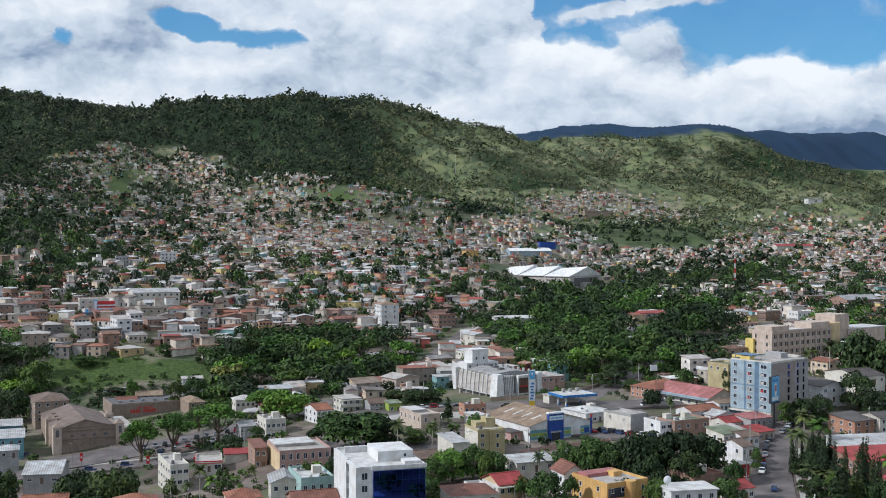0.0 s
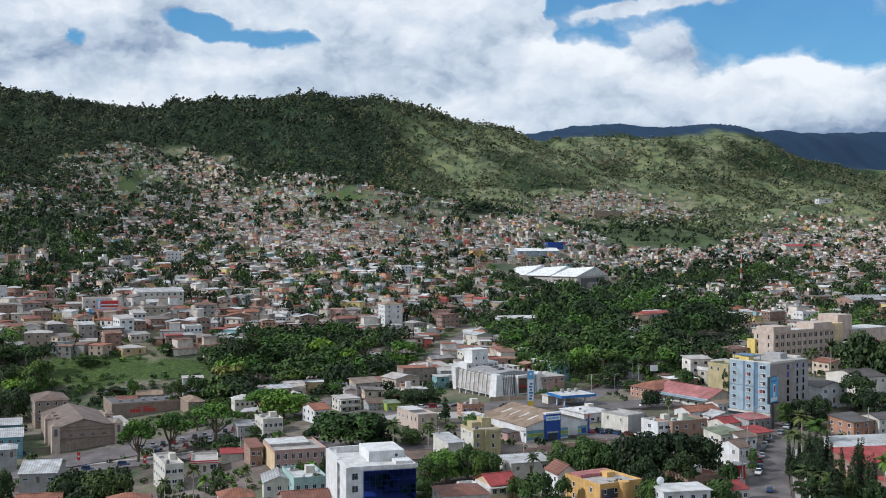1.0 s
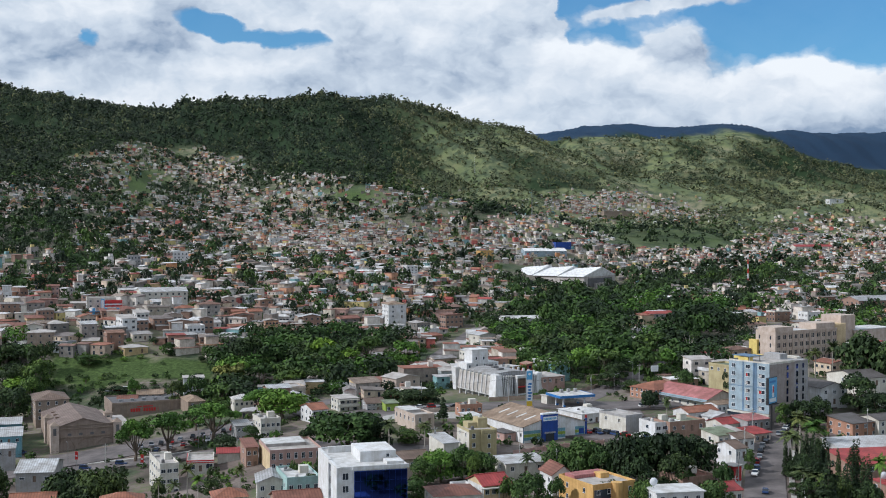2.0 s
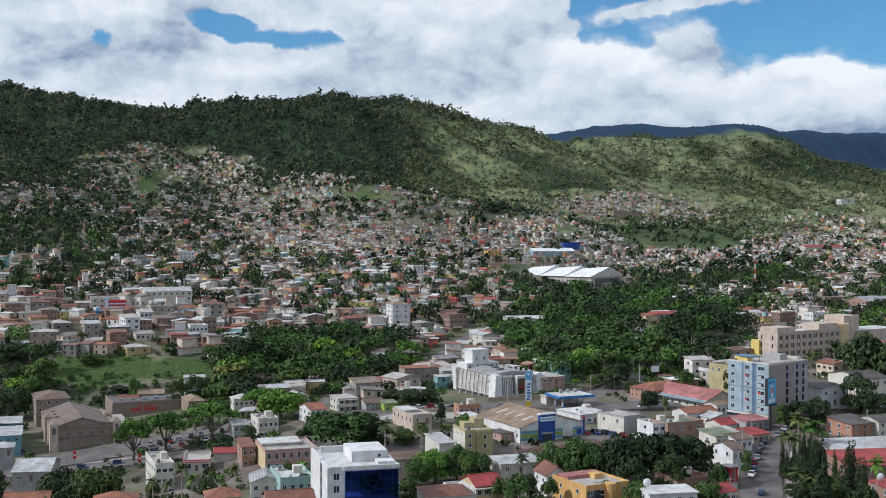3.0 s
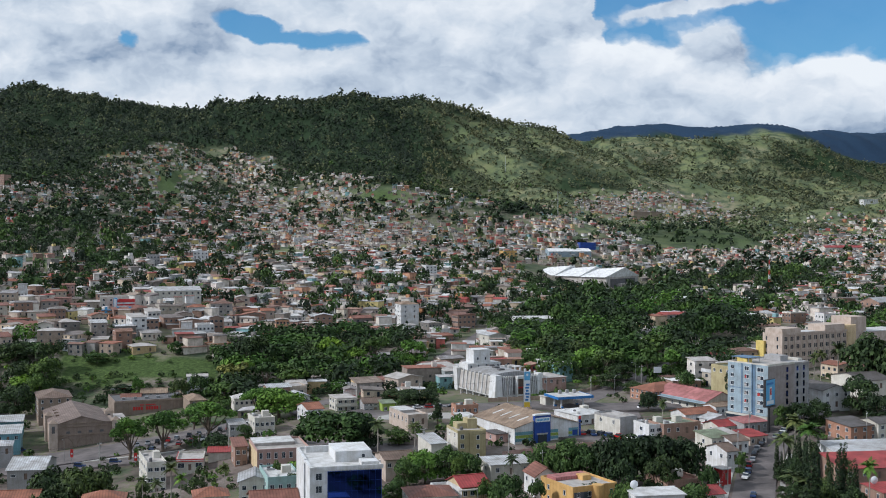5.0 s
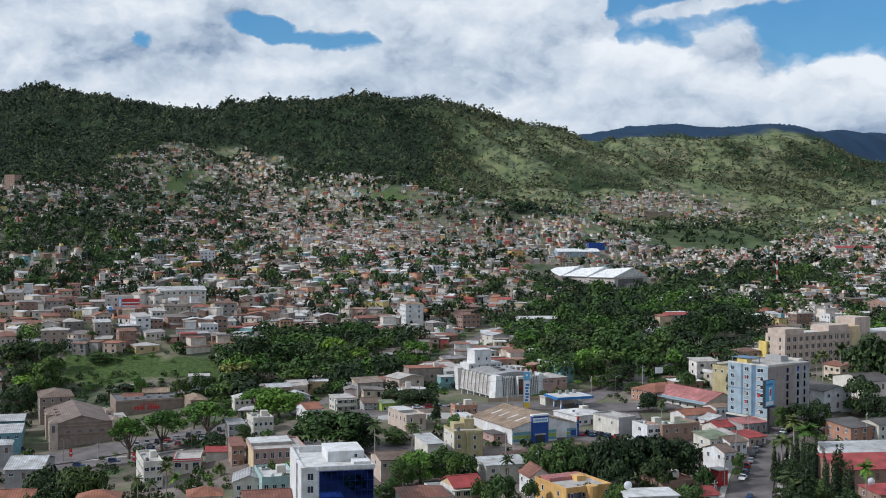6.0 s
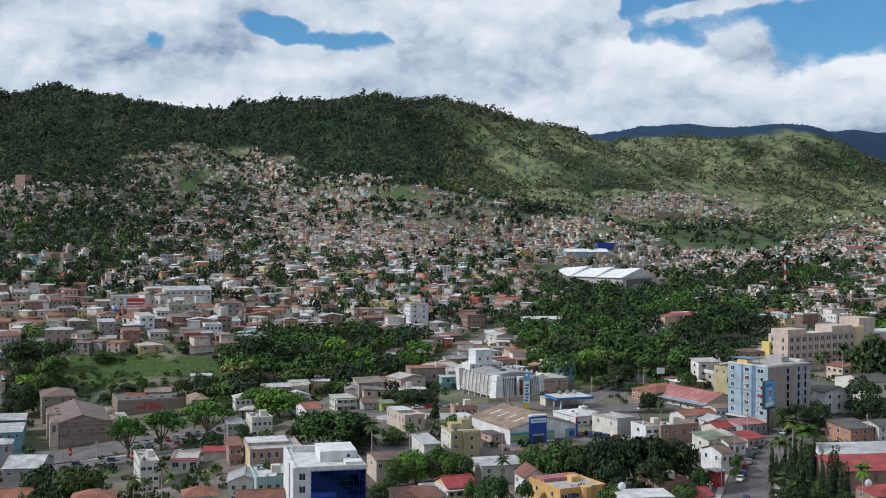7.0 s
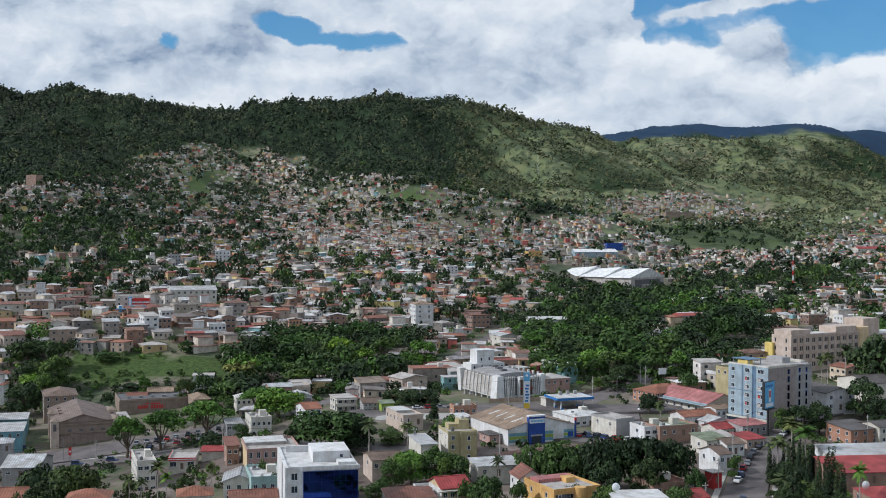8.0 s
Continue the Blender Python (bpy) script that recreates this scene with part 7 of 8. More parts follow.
def mid_houses():
    r = random.Random(21)

    def weight(x, y):
        t, g, w = land(x, y)
        return np.clip(0.9 - 1.5 * w - 2.5 * g, 0, 1) * (1 - clearing(x, y))
    made = 0
    walls = ["near_wall"] * 5 + ["offwhite", "brick", "beige", "white"]
    roofs = ["near_roof"] * 5 + ["flat_grey", "white_sheet", "clay_tile", "old_tile"]
    rname = {"clay_tile": "orange clay tile", "old_tile": "weathered red tile", "flat_grey": "grey concrete", "white_sheet": "pale sheet-metal", "near_roof": "patched sheet-metal"}
    wname = {"offwhite": "off-white", "brick": "raw brick", "beige": "beige", "white": "white", "near_wall": "weathered plaster"}
    for x, y in scatter(1500, 440, 800, 0.52, weight, -10.0, 23):
        if made >= 255:
            break
        w, d = r.uniform(7.5, 14), r.uniform(7, 12)
        if not free(x, y, (w + d) / 4 + 0.6):
            continue
        fl = r.choice((1, 1, 1, 1, 2, 2, 2, 3))
        kind = r.choice(("flat", "slab", "shed", "gable_x", "gable_y", "gable_x", "hip", "hip"))
        wl, rf = r.choice(walls), r.choice(roofs)
        turn = r.choice((15, 25, 30, 35)) + r.uniform(-5, 5)
        g = ground_at(x, y)
        pick, wing = r.random(), None
        if pick < 0.38:
            wing = (w * r.uniform(0, 0.4), -r.uniform(2.2, 4.0), w * r.uniform(0.6, 1.0), -0.01, 2.5)
        elif pick < 0.66 and kind in ("flat", "slab"):
            wing = (w * r.uniform(0.05, 0.4), d * r.uniform(0.2, 0.45), w * r.uniform(0.55, 0.95), d * 0.93, 3.2 + 2.8 * fl + 2.4)
        building("house", f"{wname[wl]} {'one' if fl == 1 else 'two' if fl == 2 else 'three'}-storey house with a {rname[rf]} roof", x - w / 2, y - d / 2, turn, w, d, g + 0.6 + 2.8 * fl, wl, kind, rf, r.uniform(0.8, 1.7), fl,
                 r.choice((2, 3, 4)), r.choice((1, 2, 3)), (r.choice((1.0, 1.2, 1.6)), 1.2), 0.6, "house", "houses of the middle distance", False, extras=roof_clutter if kind == "flat" and r.random() < 0.3 else None, wing=wing, wing_cover=r.choice(("near_roof", "near_roof", "old_tile", "dark_sheet", "grey_sheet")))
        TAKEN.append((x, y, (w + d) / 4))
        made += 1


def mid_trees():
    r = random.Random(33)

    def weight(x, y):
        t, g, w = land(x, y)
        meadow = (x / y > -0.345) & (x / y < -0.20) & (y > 576) & (y < 608)
        return np.clip(0.95 * w + 0.12, 0, 1) * (1 - 0.97 * g) * ~meadow
    made = 0
    extra = Heap()
    shapes = [tuple(a.tolist() for a in leaf_cloud(np.random.default_rng(50 + k), [(0, 0, 0, 0.9, 0.7), (0.4, 0.2, 0.2, 0.5, 0.5), (-0.3, -0.3, 0.25, 0.5, 0.5), (0.1, -0.4, 0, 0.5, 0.5), (-0.45, 0.35, 0, 0.5, 0.45)], 260, 0.125)) for k in range(8)]
    for x, y in scatter(1900, 440, 820, 0.53, weight, -7.2, 29):
        t, g, w = land(np.array([x]), np.array([y]))
        if not free(x, y, 2.0 if w[0] > 0.4 else 3.0):
            continue
        rad = r.choice((r.uniform(3.0, 5.5), r.uniform(6.0, 10.0))) if w[0] > 0.4 else r.uniform(1.8, 3.8)
        leaf = r.choices(("leaf_dark", "leaf_mid", "leaf_bright", "leaf_pale"), (0.34, 0.44, 0.17, 0.05))[0]
        if -0.35 < x / y < -0.195 and 540 < y < 600:
            rad = min(rad, 2.2)
        if made < 150 and y < 640:
            tree(r.choice(("round", "broad", "round", "airy")), x, y, rad, leaf, r.uniform(0.75, 1.25) * min(1.0, 6.5 / rad + 0.15), fine=False)
            made += 1
        else:
            v, f = r.choice(shapes)
            z = ground_at(x, y)
            mi = {"leaf_dark": 0, "leaf_mid": 1, "leaf_bright": 2, "leaf_pale": 1}[leaf]
            hi = r.uniform(0.7, 1.15)
            extra.add([(x + rad * a, y + rad * b, z + rad * hi * (0.8 + c)) for a, b, c in v], f, mi)
    tagged(new("grove", mesh_of("grove", extra.v, extra.f, ["leaf_dark", "leaf_mid", "leaf_bright"], extra.m)), "dense green groves between the houses", "trees", kind="stuff")


def behind_the_flight():
    # unseen houses and trees added below and behind the flight, also for glass to reflect
    r = random.Random(77)
    walls, roofs, holes, green = Heap(), Heap(), Heap(), Heap()
    shapes = [tuple(a.tolist() for a in leaf_cloud(np.random.default_rng(95 + k), [(0, 0, 0, 0.9, 0.7), (0.5, 0.3, 0.1, 0.5, 0.5), (-0.4, -0.3, 0.15, 0.5, 0.5)], 70, 0.3)) for k in range(5)]
    for i in range(-24, 25):
        for j in range(-22, 16):
            x, y = i * 15 + r.uniform(-3, 3), j * 16 + r.uniform(-3, 3) + 20
            if y > 272 or not free(x, y, 6):
                continue
            z = ground_at(x, y)
            if r.random() < 0.62:
                far_house(walls, roofs, holes, x, y, z, r.uniform(8, 12), r.uniform(8, 12), r.choice((2.9, 3.0, 5.8, 6.0, 8.6)), 0.35 + r.uniform(-0.1, 0.1), r.choice((0, 0.1, 0.9, 1.5)), r)
            else:
                v, f = r.choice(shapes)
                s = r.uniform(2.5, 5.0)
                green.add([(x + s * a, y + s * b, z + s * (0.8 + c)) for a, b, c in v], f, r.choice((0, 1)))
    for nm, hp, mt, lb, ct in (("block_walls", walls, ["house_wall"], "plaster walls of town houses below the flight", "houses"), ("block_roofs", roofs, ["house_roof"], "flat and pitched roofs of town houses below the flight", "houses"),
                               ("block_windows", holes, ["glass"], "dark windows of town houses below the flight", "houses"), ("street_trees", green, ["leaf_dark", "leaf_mid"], "green street trees below the flight", "trees")):
        tagged(new(nm, mesh_of(nm, hp.v, hp.f, mt, hp.m)), lb, ct, kind="stuff")


def undergrowth():
    # shrubs, hedges and small garden trees that fill yards and verges
    r = random.Random(61)
    hp = Heap()
    shapes = [tuple(a.tolist() for a in leaf_cloud(np.random.default_rng(80 + k), [(0, 0, 0, 0.9, 0.7), (0.5, 0.3, 0.1, 0.5, 0.5), (-0.4, -0.3, 0.15, 0.5, 0.5), (0.1, -0.5, 0, 0.5, 0.45)], 50, 0.29)) for k in range(8)]
    for x, y in scatter(3300, 275, 640, 0.53, lambda x, y: np.clip(0.35 + 0.9 * fbm(x / 25, y / 25, 71), 0, 1) * (1 - 0.8 * land(x, np.maximum(y, 200))[1]) * ~((x / y > -0.345) & (x / y < -0.20) & (y > 586) & (y < 600)), 3.0, 67):
        rad = r.uniform(0.9, 2.6)
        if not free(x, y, rad * 0.5 - 0.8):
            continue
        v, f = r.choice(shapes)
        z = ground_at(x, y)
        sq = r.uniform(0.7, 1.3)
        hp.add([(x + rad * a, y + rad * b, z + rad * sq * (0.5 + c)) for a, b, c in v], f, r.choices((0, 1, 2), (0.5, 0.38, 0.12))[0])
    tagged(new("undergrowth", mesh_of("undergrowth", hp.v, hp.f, ["leaf_dark", "leaf_mid", "leaf_bright"], hp.m)), "green shrubs and hedges in yards and verges", "shrubs", kind="stuff")


mid_houses()
make_far_town()
mid_trees()
undergrowth()
behind_the_flight()

# ---- cars, poles, signs and walls ----
def car_prototype(kind):
    hp = Heap()
    L, W = (4.3, 1.75) if kind != "pickup" else (5.2, 1.85)

    def section(prof, half):
        v = [(x, -half, z) for x, z in prof] + [(x, half, z) for x, z in prof]
        n = len(prof)
        f = [tuple(range(n)), tuple(range(2 * n - 1, n - 1, -1))] + [(k, n + k, n + (k + 1) % n, (k + 1) % n) for k in range(n)]
        return v, f
    lo = [(-L / 2, 0.35), (L / 2, 0.35), (L / 2, 0.62), (L / 2 - 0.15, 0.78), (L * 0.22, 0.9), (-L / 2 + 0.1, 0.95), (-L / 2, 0.85)]
    hp.add(*section(lo, W / 2))
    up = [(L * 0.24, 0.9), (L * 0.08, 1.42), (-L * 0.26, 1.46), (-L * 0.42, 0.95)] if kind == "car" else [(L * 0.22, 0.9), (L * 0.1, 1.65), (-L * 0.44, 1.68), (-L * 0.48, 0.95)] if kind == "van" else [(L * 0.18, 0.9), (L * 0.06, 1.6), (-L * 0.12, 1.6), (-L * 0.15, 0.95)]
    gl = Heap()
    gl.add(*section(up, W / 2 - 0.12))
    top = Heap()
    xs = [p[0] for p in up[1:3]]
    block(min(xs), -W / 2 + 0.1, up[1][1] - 0.02, max(xs), W / 2 - 0.1, up[1][1] + 0.06, hp=top)
    wh = tube([(0, -0.11, 0), (0, 0.11, 0)], [0.33, 0.33], 12)
    rim = tube([(0, -0.125, 0), (0, 0.125, 0)], [0.19, 0.19], 8)
    return L, W, hp, gl, top, wh, rim


CAR_MESH = {}


def car(x, y, turn, paint="flat_white", kind="car", colour="white"):
    if kind not in CAR_MESH:
        L, W, b, g, t, w, rm = car_prototype(kind)
        CAR_MESH[kind] = (L, W, b, mesh_of("glazing", g.v, g.f, ["glass"]), t, mesh_of("tyre", w.v, w.f, ["tyre"]), mesh_of("rim", rm.v, rm.f, ["metal_grey"]))
    L, W, b, g, t, w, rm = CAR_MESH[kind]
    z = max(ground_at(x + dx, y + dy) for dx in (-2, 0, 2) for dy in (-2, 0, 2)) + 0.1
    ob = thing("van" if kind == "van" else "pickup" if kind == "pickup" else "car", x, y, z, turn, f"{colour} {kind} standing on the asphalt", "car", "parked cars")
    key = (kind, paint)
    if key not in CAR_MESH:
        CAR_MESH[key] = (mesh_of("body", b.v, b.f, [paint]), mesh_of("roof_panel", t.v, t.f, [paint]))
    part("body", CAR_MESH[key][0], "", ob)
    part("glazing", g, "", ob)
    part("roof_panel", CAR_MESH[key][1], "", ob)
    for sx in (-1, 1):
        for sy in (-1, 1):
            o = part("tyre", w, "", ob)
            o.location = (sx * L * 0.31, sy * (W / 2 - 0.08), 0.33)
            part("rim", rm, "", o)


for nm, c in dict(car_white=(0.7, 0.7, 0.7), car_silver=(0.35, 0.36, 0.38), car_black=(0.02, 0.02, 0.022), car_red=(0.35, 0.02, 0.02), car_blue=(0.03, 0.06, 0.16)).items():
    plain(nm, c, 0.25, 0.3 if "silver" in nm else 0.0, 1.0, 0.05)
r_car = random.Random(3)


def car_row(x0, y0, x1, y1, n, turn, jitter=0.6):
    for k in range(n):
        t = (k + 0.5) / n
        p = r_car.choice(("white", "silver", "black", "red", "blue", "silver", "white"))
        car(x0 + (x1 - x0) * t + r_car.uniform(-jitter, jitter), y0 + (y1 - y0) * t + r_car.uniform(-jitter, jitter), turn + r_car.uniform(-4, 4), "car_" + p, r_car.choice(("car", "car", "van", "pickup")), p)


car_row(-118, 447, -72, 455, 12, 100)
car_row(-110, 436, -80, 440, 6, 98)
car_row(-150, 421, -95, 421, 4, 2)
car_row(-95, 413, -50, 405, 3, -8)
car_row(98.5, 356, 116, 408, 8, 70)
car(98, 340, 74, "car_blue", "car", "dark blue")
car_row(119, 405, 128, 420, 4, 60)
car_row(55, 416, 78, 402, 7, 120)
car_row(44, 420, 60, 412, 4, 100)
car_row(78, 455, 90, 462, 3, 20)
car_row(-10, 468, 8, 468, 4, 20)
car_row(-172, 445, -165, 462, 2, 80)
car_row(132, 452, 150, 460, 4, 40)
car_row(-165, 560, -150, 566, 4, 20)


def utility_pole(x, y, h=9.5, arm=True):
    z = ground_at(x, y)
    ob = thing("utility_pole", x, y, z, (x * 13) % 90, "grey concrete utility pole beside the street", "pole", "utility poles")
    part("pole", tube([(0, 0, -0.5), (0, 0, h)], [0.16, 0.1], 8), "concrete_pole", ob)
    part("crossarm", block(-0.9, -0.06, h - 0.9, 0.9, 0.06, h - 0.75), "concrete_pole", ob)
    if arm:
        part("transformer", tube([(0.35, 0.15, h - 2.4), (0.35, 0.15, h - 1.4)], [0.26, 0.26], 10), "metal_grey", ob)
    for k in (-0.8, 0, 0.8):
        part("insulator", tube([(k, 0, h - 0.75), (k, 0, h - 0.5)], [0.06, 0.04], 6), "sign_white", ob)
    return (x, y, z + h - 0.55)


def wires(pts):
    for (a, b) in zip(pts, pts[1:]):
        cv = Heap()
        for off in (-0.5, 0.5):
            q = [(a[0] + (b[0] - a[0]) * t, a[1] + (b[1] - a[1]) * t + off, a[2] + (b[2] - a[2]) * t - 1.2 * math.sin(math.pi * t)) for t in np.linspace(0, 1, 9)]
            tube(q, [0.025] * 9, 4, cv)
        tagged(new("power_cable", mesh_of("power_cable", cv.v, cv.f, ["black_steel"])), "black overhead power cables between poles", "cable")


wires([utility_pole(x, y) for x, y in ((85, 322), (93, 352), (102, 382), (111, 408), (122, 432))])
wires([utility_pole(x, y, 10) for x, y in ((-168, 414), (-120, 416), (-70, 405), (-30, 395), (0, 382), (28, 378))])
wires([utility_pole(x, y, 10) for x, y in ((-8, 478), (28, 480), (62, 478), (85, 500), (112, 545))])
wires([utility_pole(x, y, 10, False) for x, y in ((150, 405), (165, 420), (185, 425))])
wires([utility_pole(x, y, 10, False) for x, y in ((38, 352), (58, 350), (80, 350))])


def street_lamp(x, y, turn):
    z = ground_at(x, y)
    ob = thing("street_lamp", x, y, z, turn, "tall grey steel street lamp with curved arm", "street lamp", "street lamps")
    part("pole", tube([(0, 0, -0.3), (0, 0, 8), (0.4, 0, 8.8), (1.6, 0, 9.2)], [0.1, 0.07, 0.06, 0.05], 7), "metal_grey", ob)
    part("lamp_head", block(1.4, -0.14, 9.1, 2.2, 0.14, 9.24), "metal_grey", ob)


for x, y, a in ((72, 482, 20), (84, 512, 200), (104, 548, 20), (44, 480, 90), (15, 480, 90), (-90, 432, 270), (-140, 434, 270)):
    street_lamp(x, y, a)


def pylon_sign(x, y, turn, h):
    z = ground_at(x, y)
    ob = thing("pylon_sign", x, y, z, turn, "tall white filling station pylon with blue top and yellow foot", "sign")
    part("plinth", block(-1.8, -1.0, -0.5, 1.8, 1.0, 0.9), "brick", ob)
    part("panel", block(-1.25, -0.25, 0.9, 1.25, 0.25, h), "sign_white", ob)
    part("blue_head", block(-1.15, -0.29, h - 3.6, 1.15, -0.252, h - 0.2), "sign_sky", ob)
    part("head_mark", tube([(0, -0.33, h - 1.4), (0, -0.295, h - 1.4)], [0.5, 0.5], 12), "sign_white", ob)
    part("yellow_foot", block(-1.15, -0.29, 1.0, 1.15, -0.252, 3.0), "sign_yellow", ob)
    for k in range(6):
        part("letter_bar", block(-0.75 + 0.3 * (k % 2), -0.3, 3.5 + k * (h - 8.0) / 6, 0.55 + 0.2 * (k % 3), -0.252, 3.5 + (k + 0.62) * (h - 8.0) / 6), "sign_blue", ob)
    for s in (-1, 1):
        part("edge_post", block(s * 1.32 - 0.07, -0.3, 0.9, s * 1.32 + 0.07, 0.3, h + 0.2), "metal_grey", ob)


pylon_sign(35.6, 461, 12, 15.2)


def filling_station(x, y, turn):
    z = ground_at(x, y)
    W, L = 15.5, 12.0
    ob = thing("filling_station", x, y, z, turn, "filling station canopy with white roof and blue edge", "canopy")
    part("canopy", block(0, 0, 4.9, W, L, 5.7), "flat_white", ob)
    for b in ((-0.12, -0.12, 4.8, W + 0.12, -0.005, 5.8), (-0.12, -0.005, 4.8, -0.005, L, 5.8), (W + 0.005, 0, 4.8, W + 0.12, L, 5.8)):
        part("blue_edge", block(*b), "sign_blue", ob)
    for px_ in (3, W - 3):
        for q in (3, L - 3):
            part("column", block(px_ - 0.25, q - 0.25, -0.5, px_ + 0.25, q + 0.25, 4.9), "sign_white", ob)
            part("fuel_pump", block(px_ - 0.4, q - 1.3, -0.3, px_ + 0.4, q - 0.6, 1.7), "sign_blue", ob)
    for k in range(3):
        part("roof_unit", block(5.0 + k * 3.2, L * 0.75, 5.7, 6.2 + k * 3.2, L * 0.75 + 1.0, 7.1), "grey", ob)
    part("kiosk", block(1, L + 1, -0.5, W - 2, L + 6, 3.8), "offwhite", ob)
    part("kiosk_roof", block(0.6, L + 0.6, 3.8, W - 1.6, L + 6.4, 4.1), "flat_grey", ob)


filling_station(47.5, 455, 24)


def billboard(x, y, turn, zlo, zhi, w):
    z = ground_at(x, y)
    ob = thing("billboard", x, y, z, turn, "tall black steel billboard with a blue advertisement", "billboard")
    part("post", tube([(0, 0.5, -0.5), (0, 0.5, zhi - z - 1)], [0.45, 0.4], 12), "black_steel", ob)
    part("frame", block(-w / 2, -0.05, zlo - z, w / 2, 0.9, zhi - z), "black_steel", ob)
    part("poster", block(-w / 2 + 0.2, -0.12, zlo - z + 0.3, w / 2 - 0.2, -0.055, zhi - z - 0.2), "sign_sky", ob, "light blue poster")
    h = zhi - zlo
    for b, m in (((-w * 0.4, -0.17, zlo - z + h * 0.08, w * 0.35, -0.125, zlo - z + h * 0.22), "sign_white"), ((-w * 0.1, -0.17, zlo - z + h * 0.25, w * 0.12, -0.125, zlo - z + h * 0.72), "sign_white"),
                 ((-w * 0.06, -0.2, zlo - z + h * 0.42, w * 0.09, -0.172, zlo - z + h * 0.66), "sign_red"), ((-w * 0.42, -0.17, zlo - z + h * 0.8, w * 0.3, -0.125, zlo - z + h * 0.88), "sign_blue")):
        part("poster_shape", block(*b), m, ob)
    part("catwalk", block(-w / 2, -1.0, zlo - z - 0.15, w / 2, 0.9, zlo - z - 0.02), "black_steel", ob)


billboard(119.5, 414, 50, 8.5, 18.0, 6.8)


def small_sign(x, y, turn, h, mat, label):
    z = ground_at(x, y)
    ob = thing("roadside_sign", x, y, z, turn, label, "sign")
    part("post", tube([(0, 0, -0.3), (0, 0, h)], [0.09, 0.09], 8), "metal_grey", ob)
    part("board", block(-0.55, -0.12, h - 3.0, 0.55, -0.095, h), mat, ob)
    part("board_mark", tube([(0, -0.16, h - 1.6), (0, -0.125, h - 1.6)], [0.36, 0.36], 12), "sign_white", ob)


small_sign(-134, 426, 10, 6.5, "sign_red", "red roadside sign with a white ring on a post")
small_sign(-107, 417, 10, 4.0, "sign_red", "small red roadside sign on a post")


def hoarding(x, y, turn, w, h, lift):
    z = ground_at(x, y)
    ob = thing("hoarding", x, y, z, turn, "blank white hoarding on a steel post by the road", "billboard")
    part("post", tube([(0, 0.2, -0.5), (0, 0.2, lift)], [0.18, 0.18], 8), "black_steel", ob)
    part("board", block(-w / 2, 0, lift, w / 2, 0.3, lift + h), "sign_white", ob)


hoarding(93, 508, 15, 3.4, 2.6, 5.0)


def yard_wall(pts, h, mat, label, posts=True):
    ob = thing("garden_wall", pts[0][0], pts[0][1], 0, 0, label, "wall")
    for a, b in zip(pts, pts[1:]):
        l = math.hypot(b[0] - a[0], b[1] - a[1])
        n = max(1, int(l / 4))
        for k in range(n):
            p = [(a[0] + (b[0] - a[0]) * q / n, a[1] + (b[1] - a[1]) * q / n) for q in (k, k + 1)]
            z0 = min(ground_at(*p[0]), ground_at(*p[1]))
            ang = math.degrees(math.atan2(p[1][1] - p[0][1], p[1][0] - p[0][0]))
            o = part("wall_panel", block(0, -0.1, -0.8, l / n - 0.35, 0.1, h), mat, ob)
            o.matrix_basis = pose(p[0][0] - pts[0][0], p[0][1] - pts[0][1], z0, 0, 0, ang)
            if posts:
                o = part("wall_post", block(-0.345, -0.18, -0.8, -0.005, 0.18, h + 0.35), mat, ob)
                o.matrix_basis = pose(p[1][0] - pts[0][0], p[1][1] - pts[0][1], z0, 0, 0, ang)


yard_wall([(95, 298), (105.5, 326), (113.5, 358), (118, 374)], 2.4, "white", "white garden wall along the street")
yard_wall([(-30, 540), (-14, 556), (-4, 580)], 2.2, "white", "white garden wall beside the climbing street")
yard_wall([(20, 482), (50, 483), (66, 500), (84, 535)], 1.8, "tan", "pale wall with posts along the avenue")
yard_wall([(-16, 452), (-2, 458), (12, 462)], 1.6, "beige", "beige retaining wall by the avenue")
yard_wall([(26, 384), (44, 394), (58, 399)], 1.6, "pink", "faded pink wall before the store")


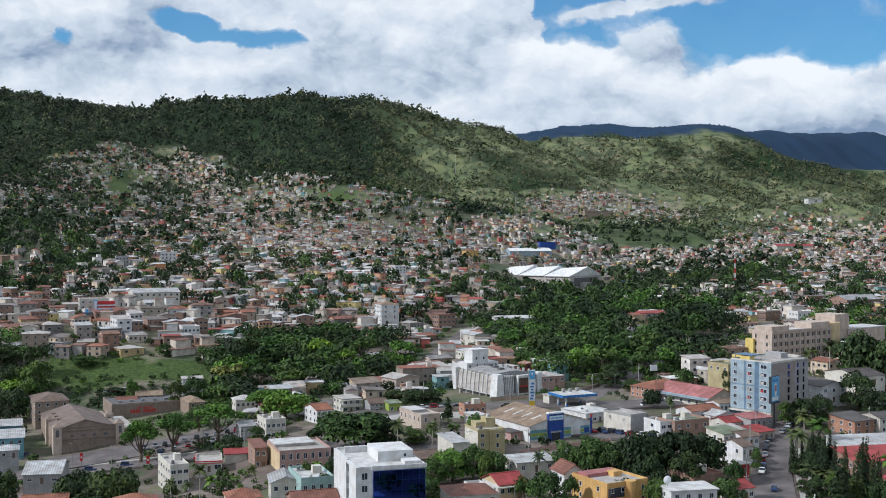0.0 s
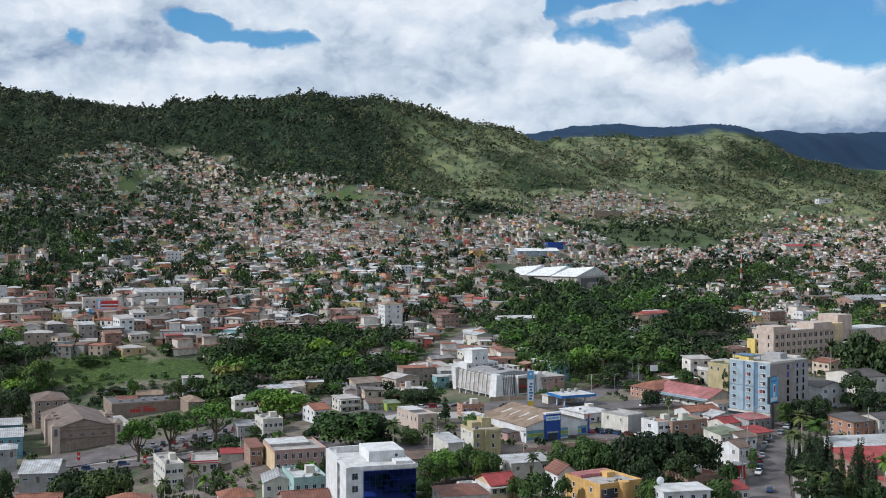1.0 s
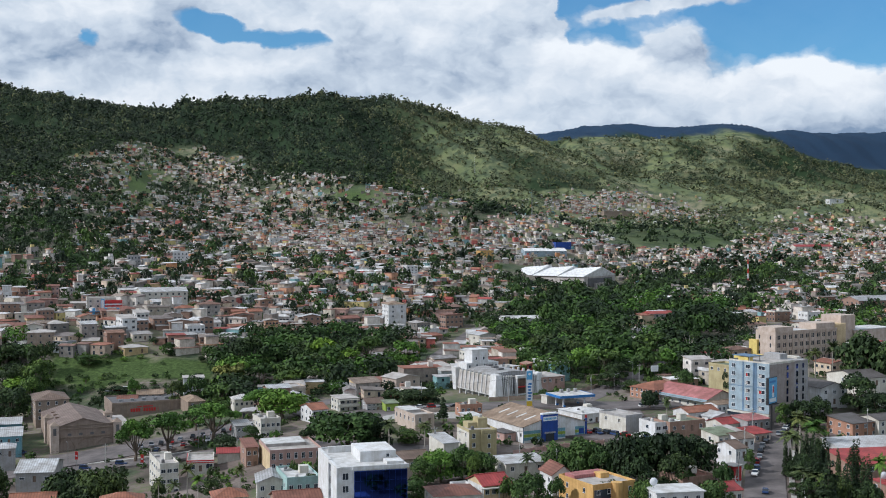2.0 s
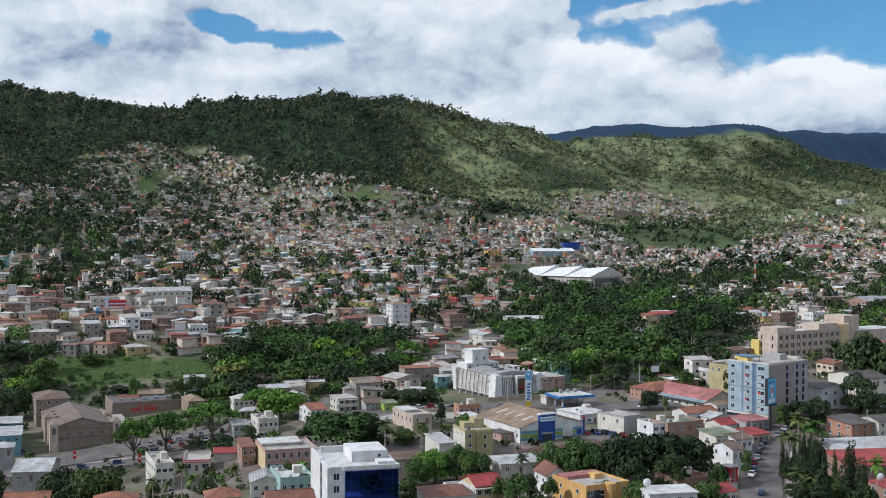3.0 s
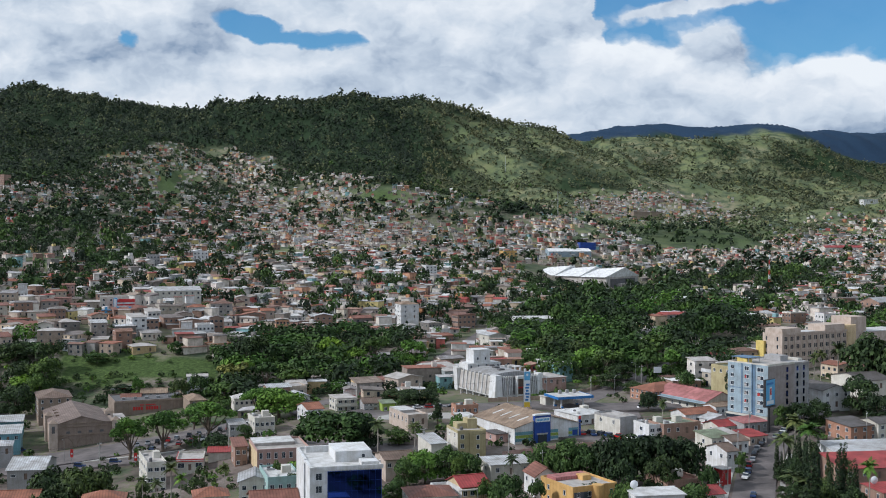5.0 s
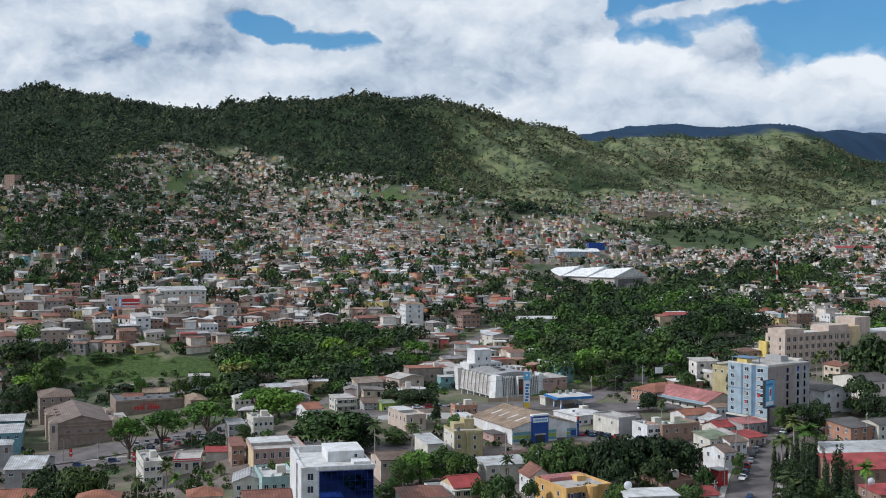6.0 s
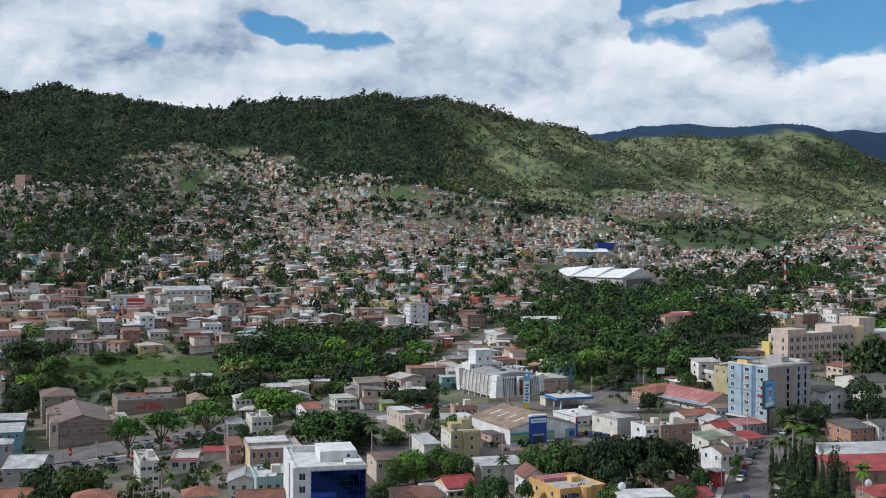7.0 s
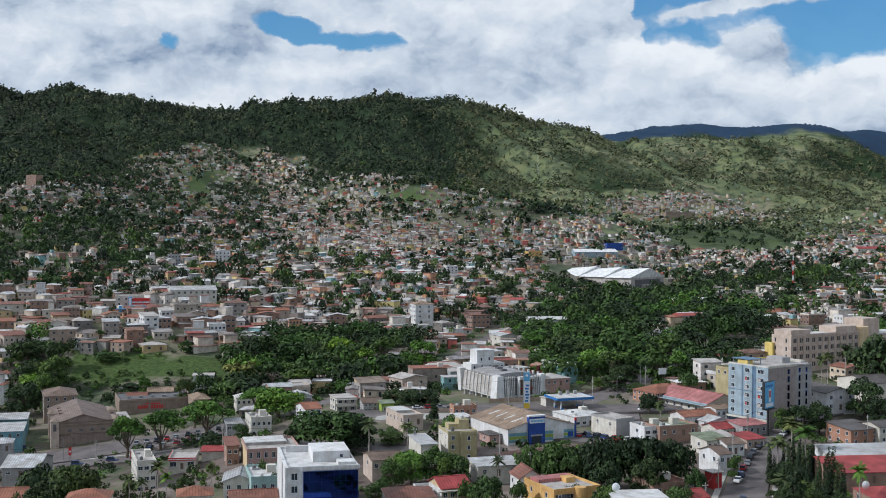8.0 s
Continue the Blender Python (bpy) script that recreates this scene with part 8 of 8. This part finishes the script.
def bare_tree(x, y, h):
    r = random.Random(9)
    z = ground_at(x, y)
    ob = thing("bare_tree", x, y, z, 0, "leafless pale tree with forked limbs", "tree")
    tr = tube([(0, 0, -0.3), (0.3, 0, h * 0.45), (0.2, 0.2, h * 0.6)], [0.35, 0.22, 0.18], 7)
    part("trunk", tr, "pale_bark", ob)
    for k in range(9):
        a = k * 2.4
        s = h * r.uniform(0.4, 0.62)
        q = [(0.25, 0.1, s), (0.25 + 1.6 * math.cos(a), 1.6 * math.sin(a), s + h * 0.18), (0.25 + 2.6 * math.cos(a + 0.3), 2.6 * math.sin(a + 0.3), min(h, s + h * 0.42))]
        part("limb", tube(q, [0.13, 0.08, 0.03], 5), "pale_bark", ob)


bare_tree(115, 548, 15)


def mast(x, y, h, bands, nm="radio_mast", label="red and white lattice radio mast"):
    z = ground_at(x, y)
    ob = thing(nm, x, y, z, 0, label, "mast")
    n = 8
    for k in range(n):
        a, b = h * k / n, h * (k + 1) / n
        wa, wb = 0.8 * (1 - a / h * 0.8), 0.8 * (1 - b / h * 0.8)
        hp = Heap()
        cs = [(1, 1), (-1, 1), (-1, -1), (1, -1)]
        for i in range(4):
            p, q = cs[i], cs[(i + 1) % 4]
            tube([(p[0] * wa, p[1] * wa, a), (p[0] * wb, p[1] * wb, b)], [0.14, 0.14], 4, hp)
            tube([(p[0] * wa, p[1] * wa, a), (q[0] * wb, q[1] * wb, b)], [0.09, 0.09], 4, hp)
        part("mast_section", hp, bands[k % len(bands)], ob)


mast(248, 980, 33, ("sign_red", "sign_white"))
mast(33, 3040, 46, ("sign_white",), "power_pylon", "pale steel power pylon on the grassy spur")
mast(104, 1650, 46, ("metal_grey",), "power_pylon", "grey steel power pylon on the slope")



def blue_canopy(x, y, turn, W):
    z = ground_at(x, y)
    ob = thing("blue_canopy", x, y, z, turn, "blue steel canopy on three thick blue pillars", "canopy")
    part("roof", block(-1, -1, 4.6, W, 5, 5.2), "mid_blue", ob)
    for k in range(3):
        part("pillar", block(1 + k * (W - 3) / 2, 0, -1, 2.6 + k * (W - 3) / 2, 1.6, 7.0), "sign_sky", ob)


blue_canopy(-215, 690, 15, 17)
